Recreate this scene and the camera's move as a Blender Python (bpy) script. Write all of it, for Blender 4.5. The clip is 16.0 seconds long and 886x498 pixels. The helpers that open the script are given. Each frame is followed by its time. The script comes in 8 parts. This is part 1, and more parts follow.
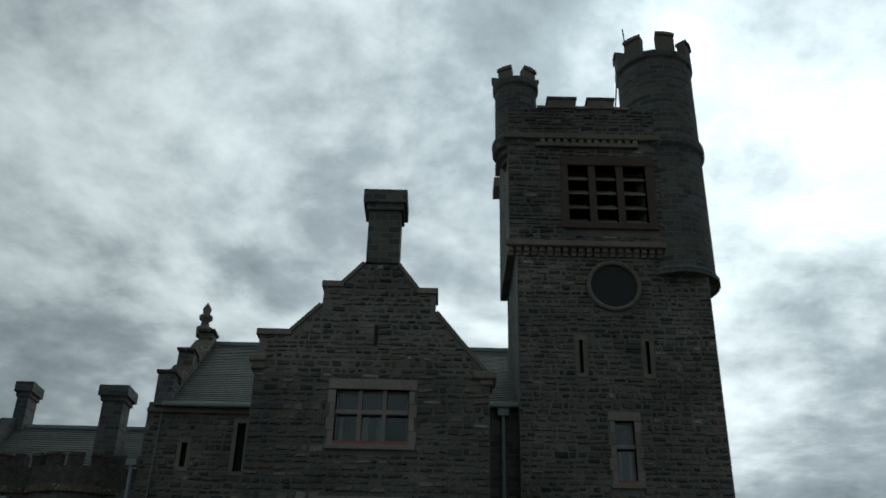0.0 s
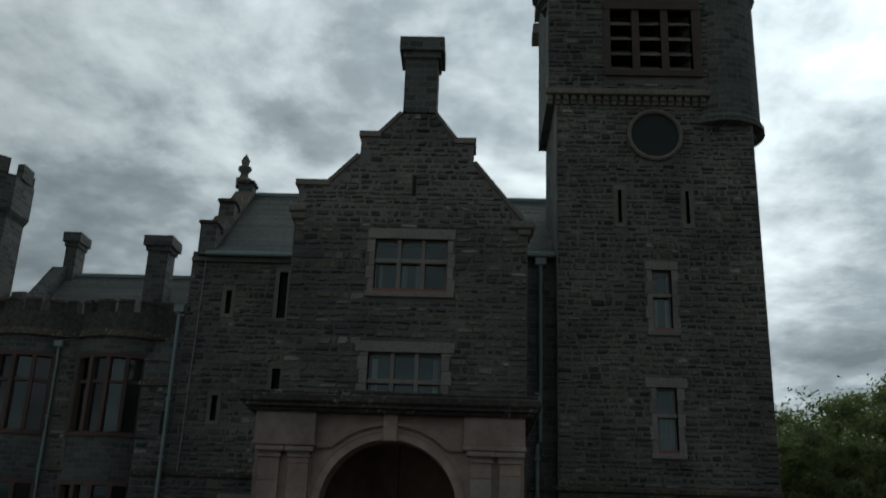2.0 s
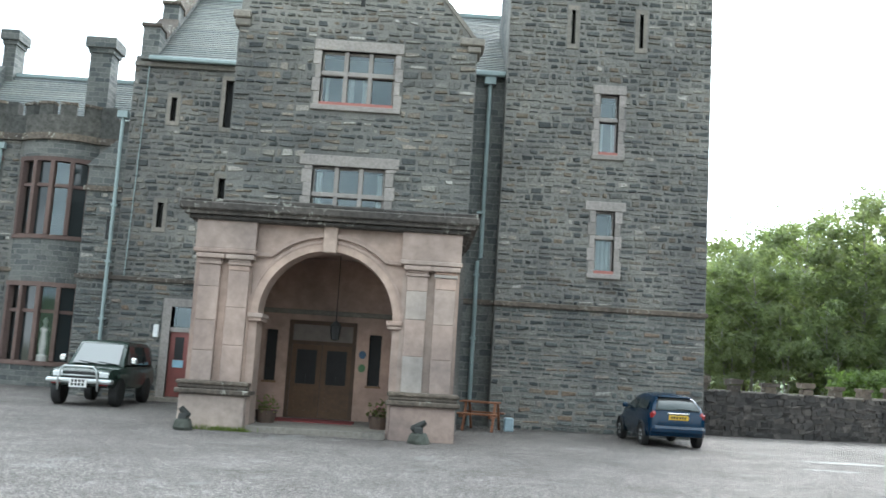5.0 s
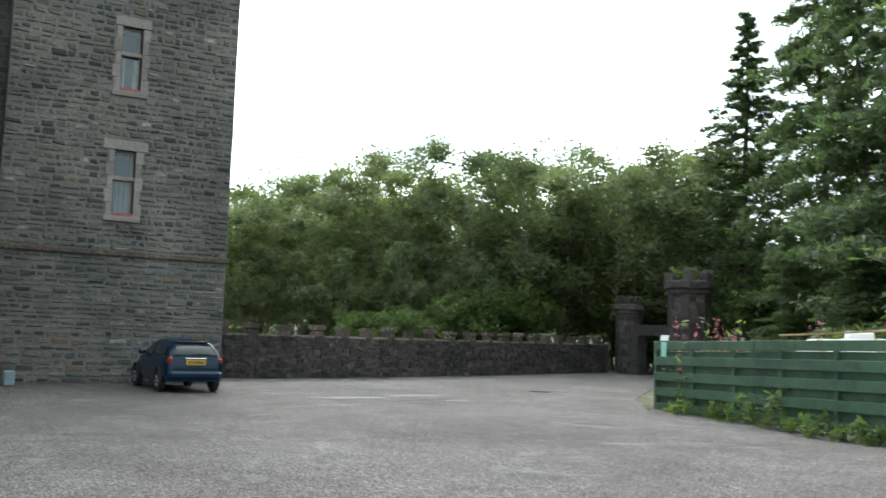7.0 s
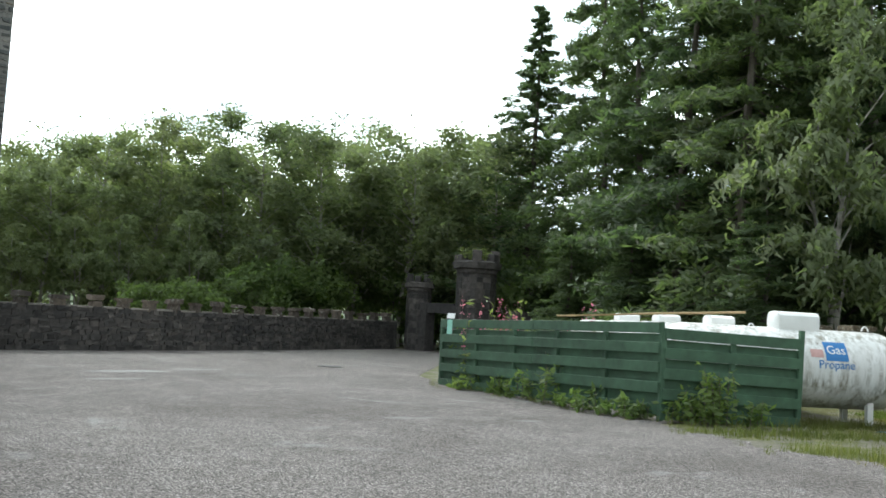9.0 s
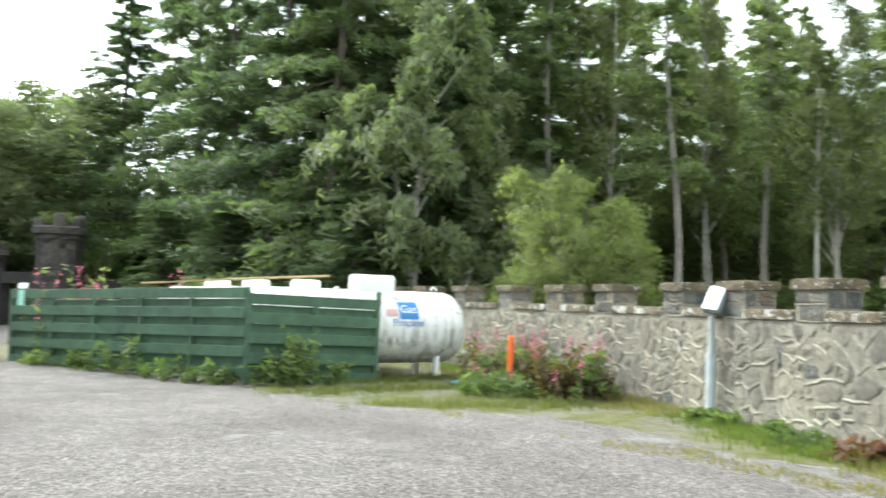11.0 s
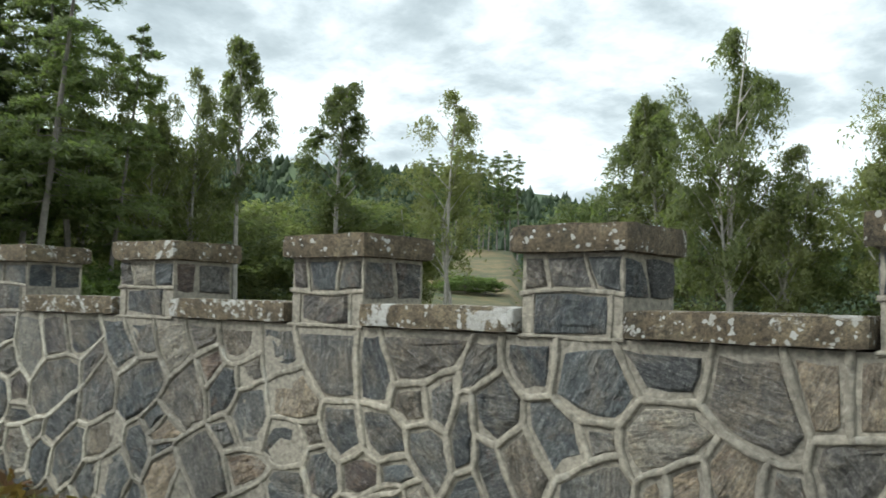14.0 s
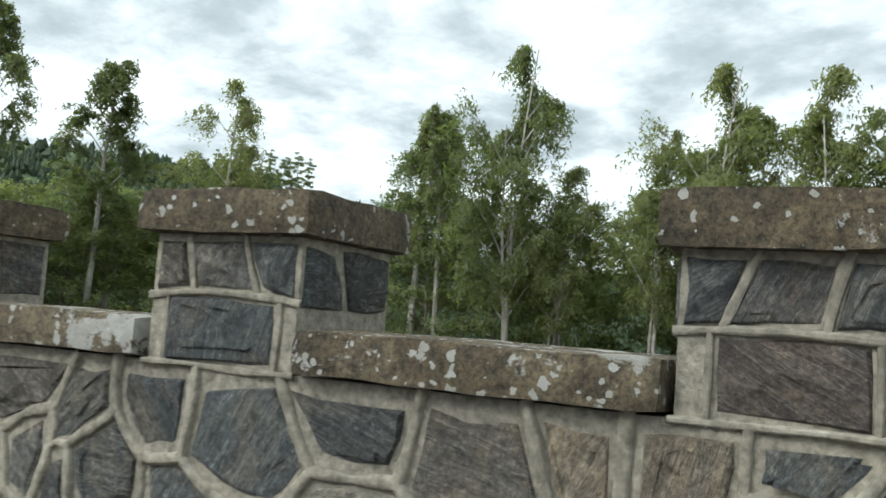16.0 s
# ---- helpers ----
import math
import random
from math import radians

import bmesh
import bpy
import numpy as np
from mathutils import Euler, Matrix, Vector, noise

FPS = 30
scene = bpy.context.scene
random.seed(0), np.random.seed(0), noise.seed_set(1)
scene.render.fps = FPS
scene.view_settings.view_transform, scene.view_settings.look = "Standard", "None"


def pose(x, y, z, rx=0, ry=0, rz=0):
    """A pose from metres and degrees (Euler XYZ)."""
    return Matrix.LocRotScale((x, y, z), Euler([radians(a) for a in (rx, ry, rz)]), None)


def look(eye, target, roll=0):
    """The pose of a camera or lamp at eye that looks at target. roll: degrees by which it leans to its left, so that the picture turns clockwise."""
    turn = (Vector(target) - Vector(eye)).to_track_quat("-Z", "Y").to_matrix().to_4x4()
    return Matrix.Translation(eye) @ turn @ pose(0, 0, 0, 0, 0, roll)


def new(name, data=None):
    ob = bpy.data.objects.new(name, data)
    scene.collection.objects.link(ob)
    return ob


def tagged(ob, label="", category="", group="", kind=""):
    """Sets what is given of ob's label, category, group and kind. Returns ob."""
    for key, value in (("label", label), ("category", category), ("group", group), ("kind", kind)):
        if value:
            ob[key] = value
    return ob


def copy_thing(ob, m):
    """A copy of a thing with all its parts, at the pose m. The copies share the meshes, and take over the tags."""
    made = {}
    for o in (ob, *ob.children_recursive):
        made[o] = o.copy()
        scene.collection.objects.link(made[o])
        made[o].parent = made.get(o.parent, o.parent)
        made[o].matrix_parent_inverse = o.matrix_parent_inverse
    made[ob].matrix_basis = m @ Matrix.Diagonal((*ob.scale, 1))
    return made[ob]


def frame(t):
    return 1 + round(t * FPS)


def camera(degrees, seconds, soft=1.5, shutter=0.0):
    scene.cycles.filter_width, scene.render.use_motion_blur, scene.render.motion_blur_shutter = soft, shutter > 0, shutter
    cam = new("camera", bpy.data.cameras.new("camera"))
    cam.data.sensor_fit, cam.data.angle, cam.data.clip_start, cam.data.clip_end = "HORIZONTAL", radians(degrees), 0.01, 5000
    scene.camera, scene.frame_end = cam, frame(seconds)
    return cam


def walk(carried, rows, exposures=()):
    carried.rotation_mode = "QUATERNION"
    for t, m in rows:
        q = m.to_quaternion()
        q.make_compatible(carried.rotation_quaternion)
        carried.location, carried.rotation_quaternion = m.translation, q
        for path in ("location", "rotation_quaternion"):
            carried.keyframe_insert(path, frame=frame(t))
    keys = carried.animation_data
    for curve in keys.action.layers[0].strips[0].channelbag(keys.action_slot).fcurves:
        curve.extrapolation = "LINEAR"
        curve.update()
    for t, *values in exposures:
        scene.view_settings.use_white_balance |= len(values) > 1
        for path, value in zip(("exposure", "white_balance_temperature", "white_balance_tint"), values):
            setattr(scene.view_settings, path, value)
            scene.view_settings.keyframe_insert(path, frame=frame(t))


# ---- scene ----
cam = camera(51.1, 16.0, 1.6, 0.3)
PATH = [
    (0, pose(-0.306, 0.061, 1.643, 117.50, -1.22, -0.51)),
    (0.5, pose(-0.334, 0.069, 1.641, 116.41, -1.29, 0.07)),
    (1, pose(-0.333, 0.056, 1.636, 115.00, -1.50, 0.05)),
    (1.5, pose(-0.319, 0.094, 1.619, 113.08, -1.36, 0.22)),
    (2, pose(-0.351, 0.135, 1.612, 108.32, -1.94, 1.62)),
    (2.5, pose(-0.401, 0.143, 1.569, 104.99, -3.01, 2.32)),
    (3, pose(-0.466, 0.156, 1.497, 101.42, -3.52, 2.10)),
    (3.2, pose(-0.454, 0.155, 1.507, 100.57, -3.65, 2.06)),
    (5.3, pose(0.087, 0.014, 1.588, 96.86, -3.40, -3.41)),
    (5.5, pose(0.123, 0.018, 1.583, 96.66, -3.57, -5.82)),
    (6, pose(0.076, 0.015, 1.567, 96.31, -2.22, -15.40)),
    (6.5, pose(-0.013, 0.049, 1.578, 95.77, -1.92, -23.44)),
    (7, pose(0.049, 0.144, 1.571, 95.31, -2.01, -30.30)),
    (7.5, pose(0.049, 0.098, 1.566, 94.88, -2.02, -34.13)),
    (8, pose(0.054, 0.138, 1.555, 94.87, -2.15, -37.89)),
    (8.2, pose(0.047, 0.134, 1.552, 94.78, -2.45, -39.36)),
    (10.3, pose(0.100, -0.021, 1.627, 93.48, -2.88, -52.34)),
    (10.5, pose(0.146, -0.043, 1.630, 93.35, -2.70, -55.52)),
    (11, pose(0.198, -0.165, 1.579, 93.32, -1.66, -67.28)),
    (11.5, pose(0.297, -0.164, 1.579, 92.87, -0.17, -76.80)),
    (12, pose(0.344, -0.228, 1.581, 92.83, -2.78, -84.65)),
    (12.5, pose(0.483, -0.386, 1.619, 93.05, -2.61, -94.10)),
    (13, pose(0.785, -0.564, 1.576, 93.62, -1.00, -106.25)),
    (13.5, pose(1.167, -0.818, 1.570, 93.36, -0.16, -115.66)),
    (14, pose(1.458, -1.164, 1.615, 93.47, -1.50, -119.73)),
    (14.5, pose(1.715, -1.440, 1.603, 93.32, -4.15, -124.54)),
    (15, pose(1.988, -1.779, 1.598, 91.68, -1.65, -132.08)),
    (15.5, pose(2.221, -2.130, 1.644, 93.18, -2.52, -131.20)),
    (16, pose(2.448, -2.435, 1.659, 94.59, -4.24, -132.86)),
]
walk(cam, PATH, exposures=[(0, -2.3, 6150, 4), (0.6, -2.55, 6150, 4), (1.5, -2.5, 6150, 4), (2.0, -2.38, 6180, 5), (2.5, -1.85, 6220, 7), (3.0, -0.55, 6000, 4), (5.5, 1.22, 6200, 9), (6.5, 0.68, 6300, 9), (7.0, 0.36, 6300, 8), (7.5, 0.28, 6250, 8), (8.0, 0.08, 6250, 8), (10.5, 1.0, 6500, 8), (11.5, 1.3, 6500, 8), (12.5, 0.95, 6600, 8), (13.0, 0.75, 6550, 8), (13.5, 0.35, 6400, 8), (14.0, 0.13, 6400, 9), (14.5, -0.02, 6400, 9), (16, 0.08, 6400, 9)])

# ---- world, sun ----
SUN_DIR = Vector((0.26, 0.75, 0.61)).normalized()


def node(tree, kind, **values):
    n = tree.nodes.new(kind)
    for key, value in values.items():
        if key in n.inputs:
            n.inputs[key].default_value = value
    return n


def link(tree, a, b):
    tree.links.new(a, b)


def ramp(tree, fac, stops):
    n = tree.nodes.new("ShaderNodeValToRGB")
    els = n.color_ramp.elements
    while len(els) < len(stops):
        els.new(0.5)
    for el, (pos, col) in zip(els, stops):
        el.position = pos
        el.color = (*col, 1) if len(col) == 3 else col
    link(tree, fac, n.inputs["Fac"])
    return n.outputs["Color"]


def maths(tree, op, a, b=None, clamp=False):
    n = tree.nodes.new("ShaderNodeMath")
    n.operation = op
    n.use_clamp = clamp
    for k, v in enumerate((a, b)):
        if v is None:
            continue
        if isinstance(v, (int, float)):
            n.inputs[k].default_value = v
        else:
            link(tree, v, n.inputs[k])
    return n.outputs[0]


def mixed(tree, fac, a, b, kind="MIX"):
    n = tree.nodes.new("ShaderNodeMix")
    n.data_type = "RGBA"
    n.blend_type = kind
    for k, v in ((0, fac), (6, a), (7, b)):
        if isinstance(v, (int, float)):
            n.inputs[k].default_value = v
        elif isinstance(v, tuple):
            n.inputs[k].default_value = (*v, 1)
        else:
            link(tree, v, n.inputs[k])
    return n.outputs[2]


world = bpy.data.worlds.new("world")
scene.world = world
world.use_nodes = True
wt = world.node_tree
wt.nodes.clear()
coord = wt.nodes.new("ShaderNodeTexCoord")
sky = wt.nodes.new("ShaderNodeTexSky")
sky.sky_type = "NISHITA"
sky.sun_disc = False
sky.sun_elevation = math.asin(SUN_DIR.z)
sky.sun_rotation = math.atan2(SUN_DIR.x, SUN_DIR.y)
blue = mixed(wt, 1.0, sky.outputs[0], (0.11, 0.11, 0.11), "MULTIPLY")
# cloud deck: direction flattened on a plane overhead
sep = wt.nodes.new("ShaderNodeSeparateXYZ")
link(wt, coord.outputs["Generated"], sep.inputs[0])
up = maths(wt, "ADD", maths(wt, "MAXIMUM", sep.outputs[2], 0.0), 0.2)
flat = wt.nodes.new("ShaderNodeCombineXYZ")
link(wt, maths(wt, "DIVIDE", sep.outputs[0], up), flat.inputs[0])
link(wt, maths(wt, "DIVIDE", sep.outputs[1], up), flat.inputs[1])
big = node(wt, "ShaderNodeTexNoise", Scale=1.45, Detail=7.0, Roughness=0.56, Distortion=0.3)
link(wt, flat.outputs[0], big.inputs["Vector"])
thin = node(wt, "ShaderNodeTexNoise", Scale=5.5, Detail=8.0, Roughness=0.62, Distortion=0.15)
link(wt, flat.outputs[0], thin.inputs["Vector"])
dens = maths(wt, "ADD", maths(wt, "MULTIPLY", big.outputs[0], 0.74), maths(wt, "MULTIPLY", thin.outputs[0], 0.26))
cloud = ramp(wt, dens, [(0.4, (1.5, 1.6, 1.61)), (0.48, (1.04, 1.13, 1.16)), (0.545, (0.62, 0.705, 0.745)), (0.64, (0.34, 0.4, 0.43))])
soft = ramp(wt, dens, [(0.4, (1.28, 1.4, 1.43)), (0.5, (1.04, 1.17, 1.21)), (0.58, (0.68, 0.8, 0.845)), (0.66, (0.52, 0.63, 0.675))])
cover = ramp(wt, big.outputs[0], [(0.22, (0.45, 0.45, 0.45)), (0.4, (1, 1, 1))])
dot = wt.nodes.new("ShaderNodeVectorMath")
dot.operation = "DOT_PRODUCT"
dot.inputs[1].default_value = SUN_DIR
link(wt, coord.outputs["Generated"], dot.inputs[0])
near = maths(wt, "POWER", maths(wt, "MAXIMUM", dot.outputs["Value"], 0.0), 3.0)
glare = maths(wt, "POWER", maths(wt, "MAXIMUM", dot.outputs["Value"], 0.0), 60.0)
glow = maths(wt, "ADD", maths(wt, "ADD", 1.0, maths(wt, "MULTIPLY", near, 3.1)), maths(wt, "MULTIPLY", glare, 1.1))
torn = maths(wt, "ADD", 0.2, maths(wt, "MULTIPLY", near, 1.6), clamp=True)
lit = mixed(wt, 1.0, mixed(wt, torn, soft, cloud), glow, "MULTIPLY")
total = mixed(wt, cover, blue, lit)
back = wt.nodes.new("ShaderNodeBackground")
back.inputs["Strength"].default_value = 0.92
link(wt, total, back.inputs["Color"])
wout = wt.nodes.new("ShaderNodeOutputWorld")
link(wt, back.outputs[0], wout.inputs["Surface"])

sun_data = bpy.data.lights.new("sun", "SUN")
sun_data.energy = 1.5
sun_data.angle = radians(14)
sun_data.color = (1.0, 0.95, 0.88)
sun = new("sun", sun_data)
sun.matrix_world = look((0, 0, 60), Vector((0, 0, 60)) - SUN_DIR)


# ---- materials ----
def material(name, rough=0.8, metal=0.0):
    m = bpy.data.materials.new(name)
    m.use_nodes = True
    t = m.node_tree
    p = t.nodes["Principled BSDF"]
    p.inputs["Roughness"].default_value = rough
    p.inputs["Metallic"].default_value = metal
    return m, t, p


def place(t, scale=1.0):
    g = t.nodes.new("ShaderNodeNewGeometry")
    if scale == 1.0:
        return g.outputs["Position"]
    n = t.nodes.new("ShaderNodeVectorMath")
    n.operation = "SCALE"
    n.inputs["Scale"].default_value = scale
    link(t, g.outputs["Position"], n.inputs[0])
    return n.outputs[0]


def noise_of(t, scale, detail=5.0, rough=0.6, where=None, distort=0.0):
    n = node(t, "ShaderNodeTexNoise", Scale=scale, Detail=detail, Roughness=rough, Distortion=distort)
    link(t, where or place(t), n.inputs["Vector"])
    return n.outputs[0]


def bump(t, p, height, strength=0.5, distance=0.02):
    b = node(t, "ShaderNodeBump", Strength=strength, Distance=distance)
    link(t, height, b.inputs["Height"])
    link(t, b.outputs[0], p.inputs["Normal"])


def any_random(t):
    """One value a piece, whether it is an object or an island of a mesh."""
    g = t.nodes.new("ShaderNodeNewGeometry")
    o = t.nodes.new("ShaderNodeObjectInfo")
    return maths(t, "FRACT", maths(t, "ADD", maths(t, "MULTIPLY", g.outputs["Random Per Island"], 3.7), o.outputs["Random"]))


def plain(name, colour, rough=0.6, metal=0.0, vary=0.15, scale=6.0, bumps=0.0):
    m, t, p = material(name, rough, metal)
    a = noise_of(t, scale, 6)
    b = noise_of(t, scale * 0.15, 3)
    k = maths(t, "ADD", maths(t, "MULTIPLY", a, 0.5), maths(t, "MULTIPLY", b, 0.5))
    lo = tuple(c * (1 - vary * 2) for c in colour)
    hi = tuple(min(1, c * (1 + vary * 2)) for c in colour)
    link(t, ramp(t, k, [(0.3, lo), (0.7, hi)]), p.inputs["Base Color"])
    link(t, maths(t, "ADD", maths(t, "MULTIPLY", a, 0.2), rough - 0.1), p.inputs["Roughness"])
    if bumps:
        bump(t, p, a, bumps, 0.02)
    return m


def stone_mat(name, stops, stain=0.5, rough=0.9, grain=22.0, lichen=0.0, contrast=0.75):
    m, t, p = material(name, rough)
    col = ramp(t, any_random(t), stops)
    a = noise_of(t, grain, 8, 0.65)
    col = mixed(t, contrast, col, ramp(t, a, [(0.3, (0.45, 0.45, 0.45)), (0.7, (1.35, 1.35, 1.35))]), "MULTIPLY")
    b = noise_of(t, 0.45, 5, 0.6)
    col = mixed(t, stain, col, ramp(t, b, [(0.35, (0.6, 0.6, 0.6)), (0.65, (1.25, 1.22, 1.15))]), "MULTIPLY")
    if lichen:
        v = noise_of(t, 9.0, 4, 0.5, distort=0.6)
        w = noise_of(t, 1.3, 3)
        spot = maths(t, "MULTIPLY", ramp(t, v, [(0.58, (0, 0, 0)), (0.63, (1, 1, 1))]), ramp(t, w, [(0.45, (0, 0, 0)), (0.62, (1, 1, 1))]))
        col = mixed(t, maths(t, "MULTIPLY", spot, lichen), col, (0.5, 0.5, 0.44))
    link(t, col, p.inputs["Base Color"])
    bump(t, p, a, 0.6, 0.02)
    return m


GREYS = [(0.0, (0.055, 0.063, 0.066)), (0.2, (0.095, 0.107, 0.108)), (0.45, (0.135, 0.147, 0.145)), (0.68, (0.175, 0.18, 0.17)), (0.82, (0.22, 0.215, 0.195)), (0.92, (0.2, 0.145, 0.105)), (1.0, (0.34, 0.335, 0.315))]
m_rubble = stone_mat("grey_rubble", GREYS, 0.75, grain=17, contrast=0.95)
BROWNS = [(0.0, (0.055, 0.061, 0.064)), (0.22, (0.098, 0.105, 0.106)), (0.45, (0.135, 0.137, 0.133)), (0.64, (0.172, 0.17, 0.16)), (0.78, (0.225, 0.217, 0.197)), (0.86, (0.15, 0.133, 0.115)), (0.93, (0.195, 0.16, 0.125)), (1.0, (0.4, 0.39, 0.37))]
m_brown = stone_mat("brown_grey_rubble", BROWNS, 0.85, grain=17, contrast=1.0)
m_mortar = stone_mat("grey_mortar", [(0, (0.155, 0.155, 0.15)), (1, (0.225, 0.22, 0.21))], 0.9)
m_dress = stone_mat("dressed_sandstone", [(0, (0.2, 0.185, 0.165)), (1, (0.28, 0.25, 0.22))], 0.6, grain=12, contrast=0.5)
m_pink = stone_mat("pink_sandstone", [(0, (0.35, 0.265, 0.235)), (0.5, (0.39, 0.315, 0.285)), (0.8, (0.43, 0.305, 0.255)), (1, (0.37, 0.335, 0.315))], 1.0, grain=5, contrast=0.34)
m_weather = stone_mat("weathered_stone", [(0, (0.085, 0.07, 0.06)), (1, (0.16, 0.13, 0.105))], 0.8, grain=8, lichen=0.75, contrast=1.0)
m_ribbon = stone_mat("ribbon_mortar", [(0, (0.2, 0.185, 0.15)), (1, (0.285, 0.264, 0.217))], 0.9, grain=26, contrast=1.0, lichen=0.35)
m_slate = stone_mat("roof_slate", [(0, (0.11, 0.125, 0.13)), (0.5, (0.15, 0.165, 0.16)), (1, (0.19, 0.2, 0.185))], 0.5, 0.6, 9)
m_soot = stone_mat("soot_dark_parapet_stone", [(0, (0.05, 0.052, 0.05)), (0.6, (0.08, 0.08, 0.075)), (1, (0.12, 0.115, 0.105))], 0.8, grain=6, contrast=1.0)
m_darkwall = stone_mat("dark_garden_stone", [(0, (0.042, 0.039, 0.039)), (0.6, (0.07, 0.063, 0.061)), (1, (0.115, 0.102, 0.095))], 0.8, grain=5, contrast=1.0)
m_darkbed = stone_mat("dark_garden_mortar", [(0, (0.075, 0.07, 0.067)), (1, (0.105, 0.097, 0.092))], 0.7, grain=6)
m_green = plain("green_paint", (0.048, 0.1, 0.058), 0.65, vary=0.25, scale=5)
m_white = plain("white_tank_paint", (0.74, 0.74, 0.72), 0.45, vary=0.06, scale=3)
m_red = plain("red_brown_paint", (0.22, 0.065, 0.055), 0.5, vary=0.12)
m_pipe = plain("grey_green_iron", (0.24, 0.3, 0.3), 0.5, vary=0.1)
m_wood = plain("brown_wood", (0.2, 0.11, 0.055), 0.5, vary=0.2, scale=12)
m_frame = stone_mat("window_dressings", [(0, (0.25, 0.228, 0.215)), (1, (0.35, 0.318, 0.3))], 0.5, grain=14, contrast=0.5)
m_sash = plain("red_sash_paint", (0.32, 0.11, 0.09), 0.6)
m_bark = plain("bark", (0.13, 0.11, 0.09), 0.9, vary=0.25, scale=9, bumps=0.5)
m_pinebark = plain("grey_pine_bark", (0.21, 0.19, 0.17), 0.9, vary=0.25, scale=7, bumps=0.5)
m_birch = plain("birch_bark", (0.3, 0.28, 0.25), 0.8, vary=0.3, scale=5)
m_curtain = plain("pale_curtain", (0.45, 0.47, 0.46), 0.9, vary=0.1)
# near-black put into the colour, for the shade of unlit rooms and openings
m_dark = plain("unlit_interior_black", (0.03, 0.03, 0.03), 0.9)
m_black = plain("black_rubber", (0.02, 0.02, 0.02), 0.7)
m_steel = plain("galvanised_steel", (0.5, 0.52, 0.52), 0.4, 0.6, vary=0.08)
m_chrome = plain("chrome", (0.75, 0.75, 0.76), 0.15, 1.0, vary=0.02)

m_glass, t, p = material("window_glass", 0.05)
tp = t.nodes.new("ShaderNodeBsdfTransparent")
tp.inputs["Color"].default_value = (0.8, 0.84, 0.83, 1)
gl = t.nodes.new("ShaderNodeBsdfGlossy")
gl.inputs["Roughness"].default_value = 0.03
gl.inputs["Color"].default_value = (0.72, 0.84, 0.88, 1)
fr = t.nodes.new("ShaderNodeFresnel")
fr.inputs["IOR"].default_value = 2.0
mx = t.nodes.new("ShaderNodeMixShader")
link(t, fr.outputs[0], mx.inputs[0])
link(t, tp.outputs[0], mx.inputs[1])
link(t, gl.outputs[0], mx.inputs[2])
link(t, mx.outputs[0], t.nodes["Material Output"].inputs["Surface"])

m_bayglass, t, p = material("dark_bay_glass", 0.06)
p.inputs["Base Color"].default_value = (0.02, 0.026, 0.028, 1)
p.inputs["IOR"].default_value = 1.7
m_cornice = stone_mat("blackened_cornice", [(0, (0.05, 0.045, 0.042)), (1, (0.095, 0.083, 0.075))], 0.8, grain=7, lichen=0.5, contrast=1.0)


def leaf_mat(name, stops, rough=0.6):
    m, t, p = material(name, rough)
    g = t.nodes.new("ShaderNodeNewGeometry")
    o = t.nodes.new("ShaderNodeObjectInfo")
    b = noise_of(t, 0.3, 4)
    own = maths(t, "ADD", maths(t, "MULTIPLY", g.outputs["Random Per Island"], 0.3), maths(t, "MULTIPLY", o.outputs["Random"], 0.4))
    k = maths(t, "ADD", own, maths(t, "MULTIPLY", b, 0.3))
    col = ramp(t, k, stops)
    link(t, col, p.inputs["Base Color"])
    tr = t.nodes.new("ShaderNodeBsdfTranslucent")
    link(t, mixed(t, 1.0, col, (1.25, 1.4, 0.8), "MULTIPLY"), tr.inputs["Color"])
    mx = t.nodes.new("ShaderNodeMixShader")
    mx.inputs[0].default_value = 0.58
    link(t, p.outputs[0], mx.inputs[1])
    link(t, tr.outputs[0], mx.inputs[2])
    link(t, mx.outputs[0], t.nodes["Material Output"].inputs["Surface"])
    return m


m_leaf = leaf_mat("birch_leaves", [(0.15, (0.092, 0.118, 0.051)), (0.5, (0.148, 0.166, 0.07)), (0.85, (0.22, 0.228, 0.1))])
# birch leaf colour lightened, standing in for haze and backlight over the wood
m_lightened_leaf = leaf_mat("lightened_wood_leaves", [(0.15, (0.137, 0.174, 0.094)), (0.5, (0.205, 0.238, 0.13)), (0.85, (0.282, 0.297, 0.166))])
m_leaf2 = leaf_mat("bright_leaves", [(0.15, (0.085, 0.13, 0.045)), (0.85, (0.17, 0.225, 0.075))])
m_needle = leaf_mat("spruce_needles", [(0.15, (0.064, 0.1, 0.053)), (0.5, (0.105, 0.146, 0.07)), (0.85, (0.155, 0.192, 0.09))])
m_pine_needle = leaf_mat("pine_needles", [(0.15, (0.092, 0.128, 0.058)), (0.5, (0.145, 0.183, 0.079)), (0.85, (0.212, 0.245, 0.106))])
m_under = leaf_mat("undergrowth_leaves", [(0.15, (0.105, 0.135, 0.06)), (0.5, (0.16, 0.187, 0.082)), (0.85, (0.23, 0.242, 0.11))])
m_yleaf = leaf_mat("willow_leaves", [(0.15, (0.115, 0.15, 0.05)), (0.85, (0.2, 0.23, 0.088))])
m_grassb = leaf_mat("grass_blades", [(0.1, (0.09, 0.115, 0.034)), (0.5, (0.155, 0.158, 0.055)), (0.95, (0.26, 0.225, 0.11))])
m_flower = leaf_mat("pink_flowers", [(0.1, (0.38, 0.08, 0.2)), (0.9, (0.56, 0.19, 0.34))])
m_rusty = leaf_mat("rust_leaves", [(0.1, (0.075, 0.07, 0.024)), (0.5, (0.11, 0.068, 0.028)), (0.9, (0.17, 0.063, 0.038))])

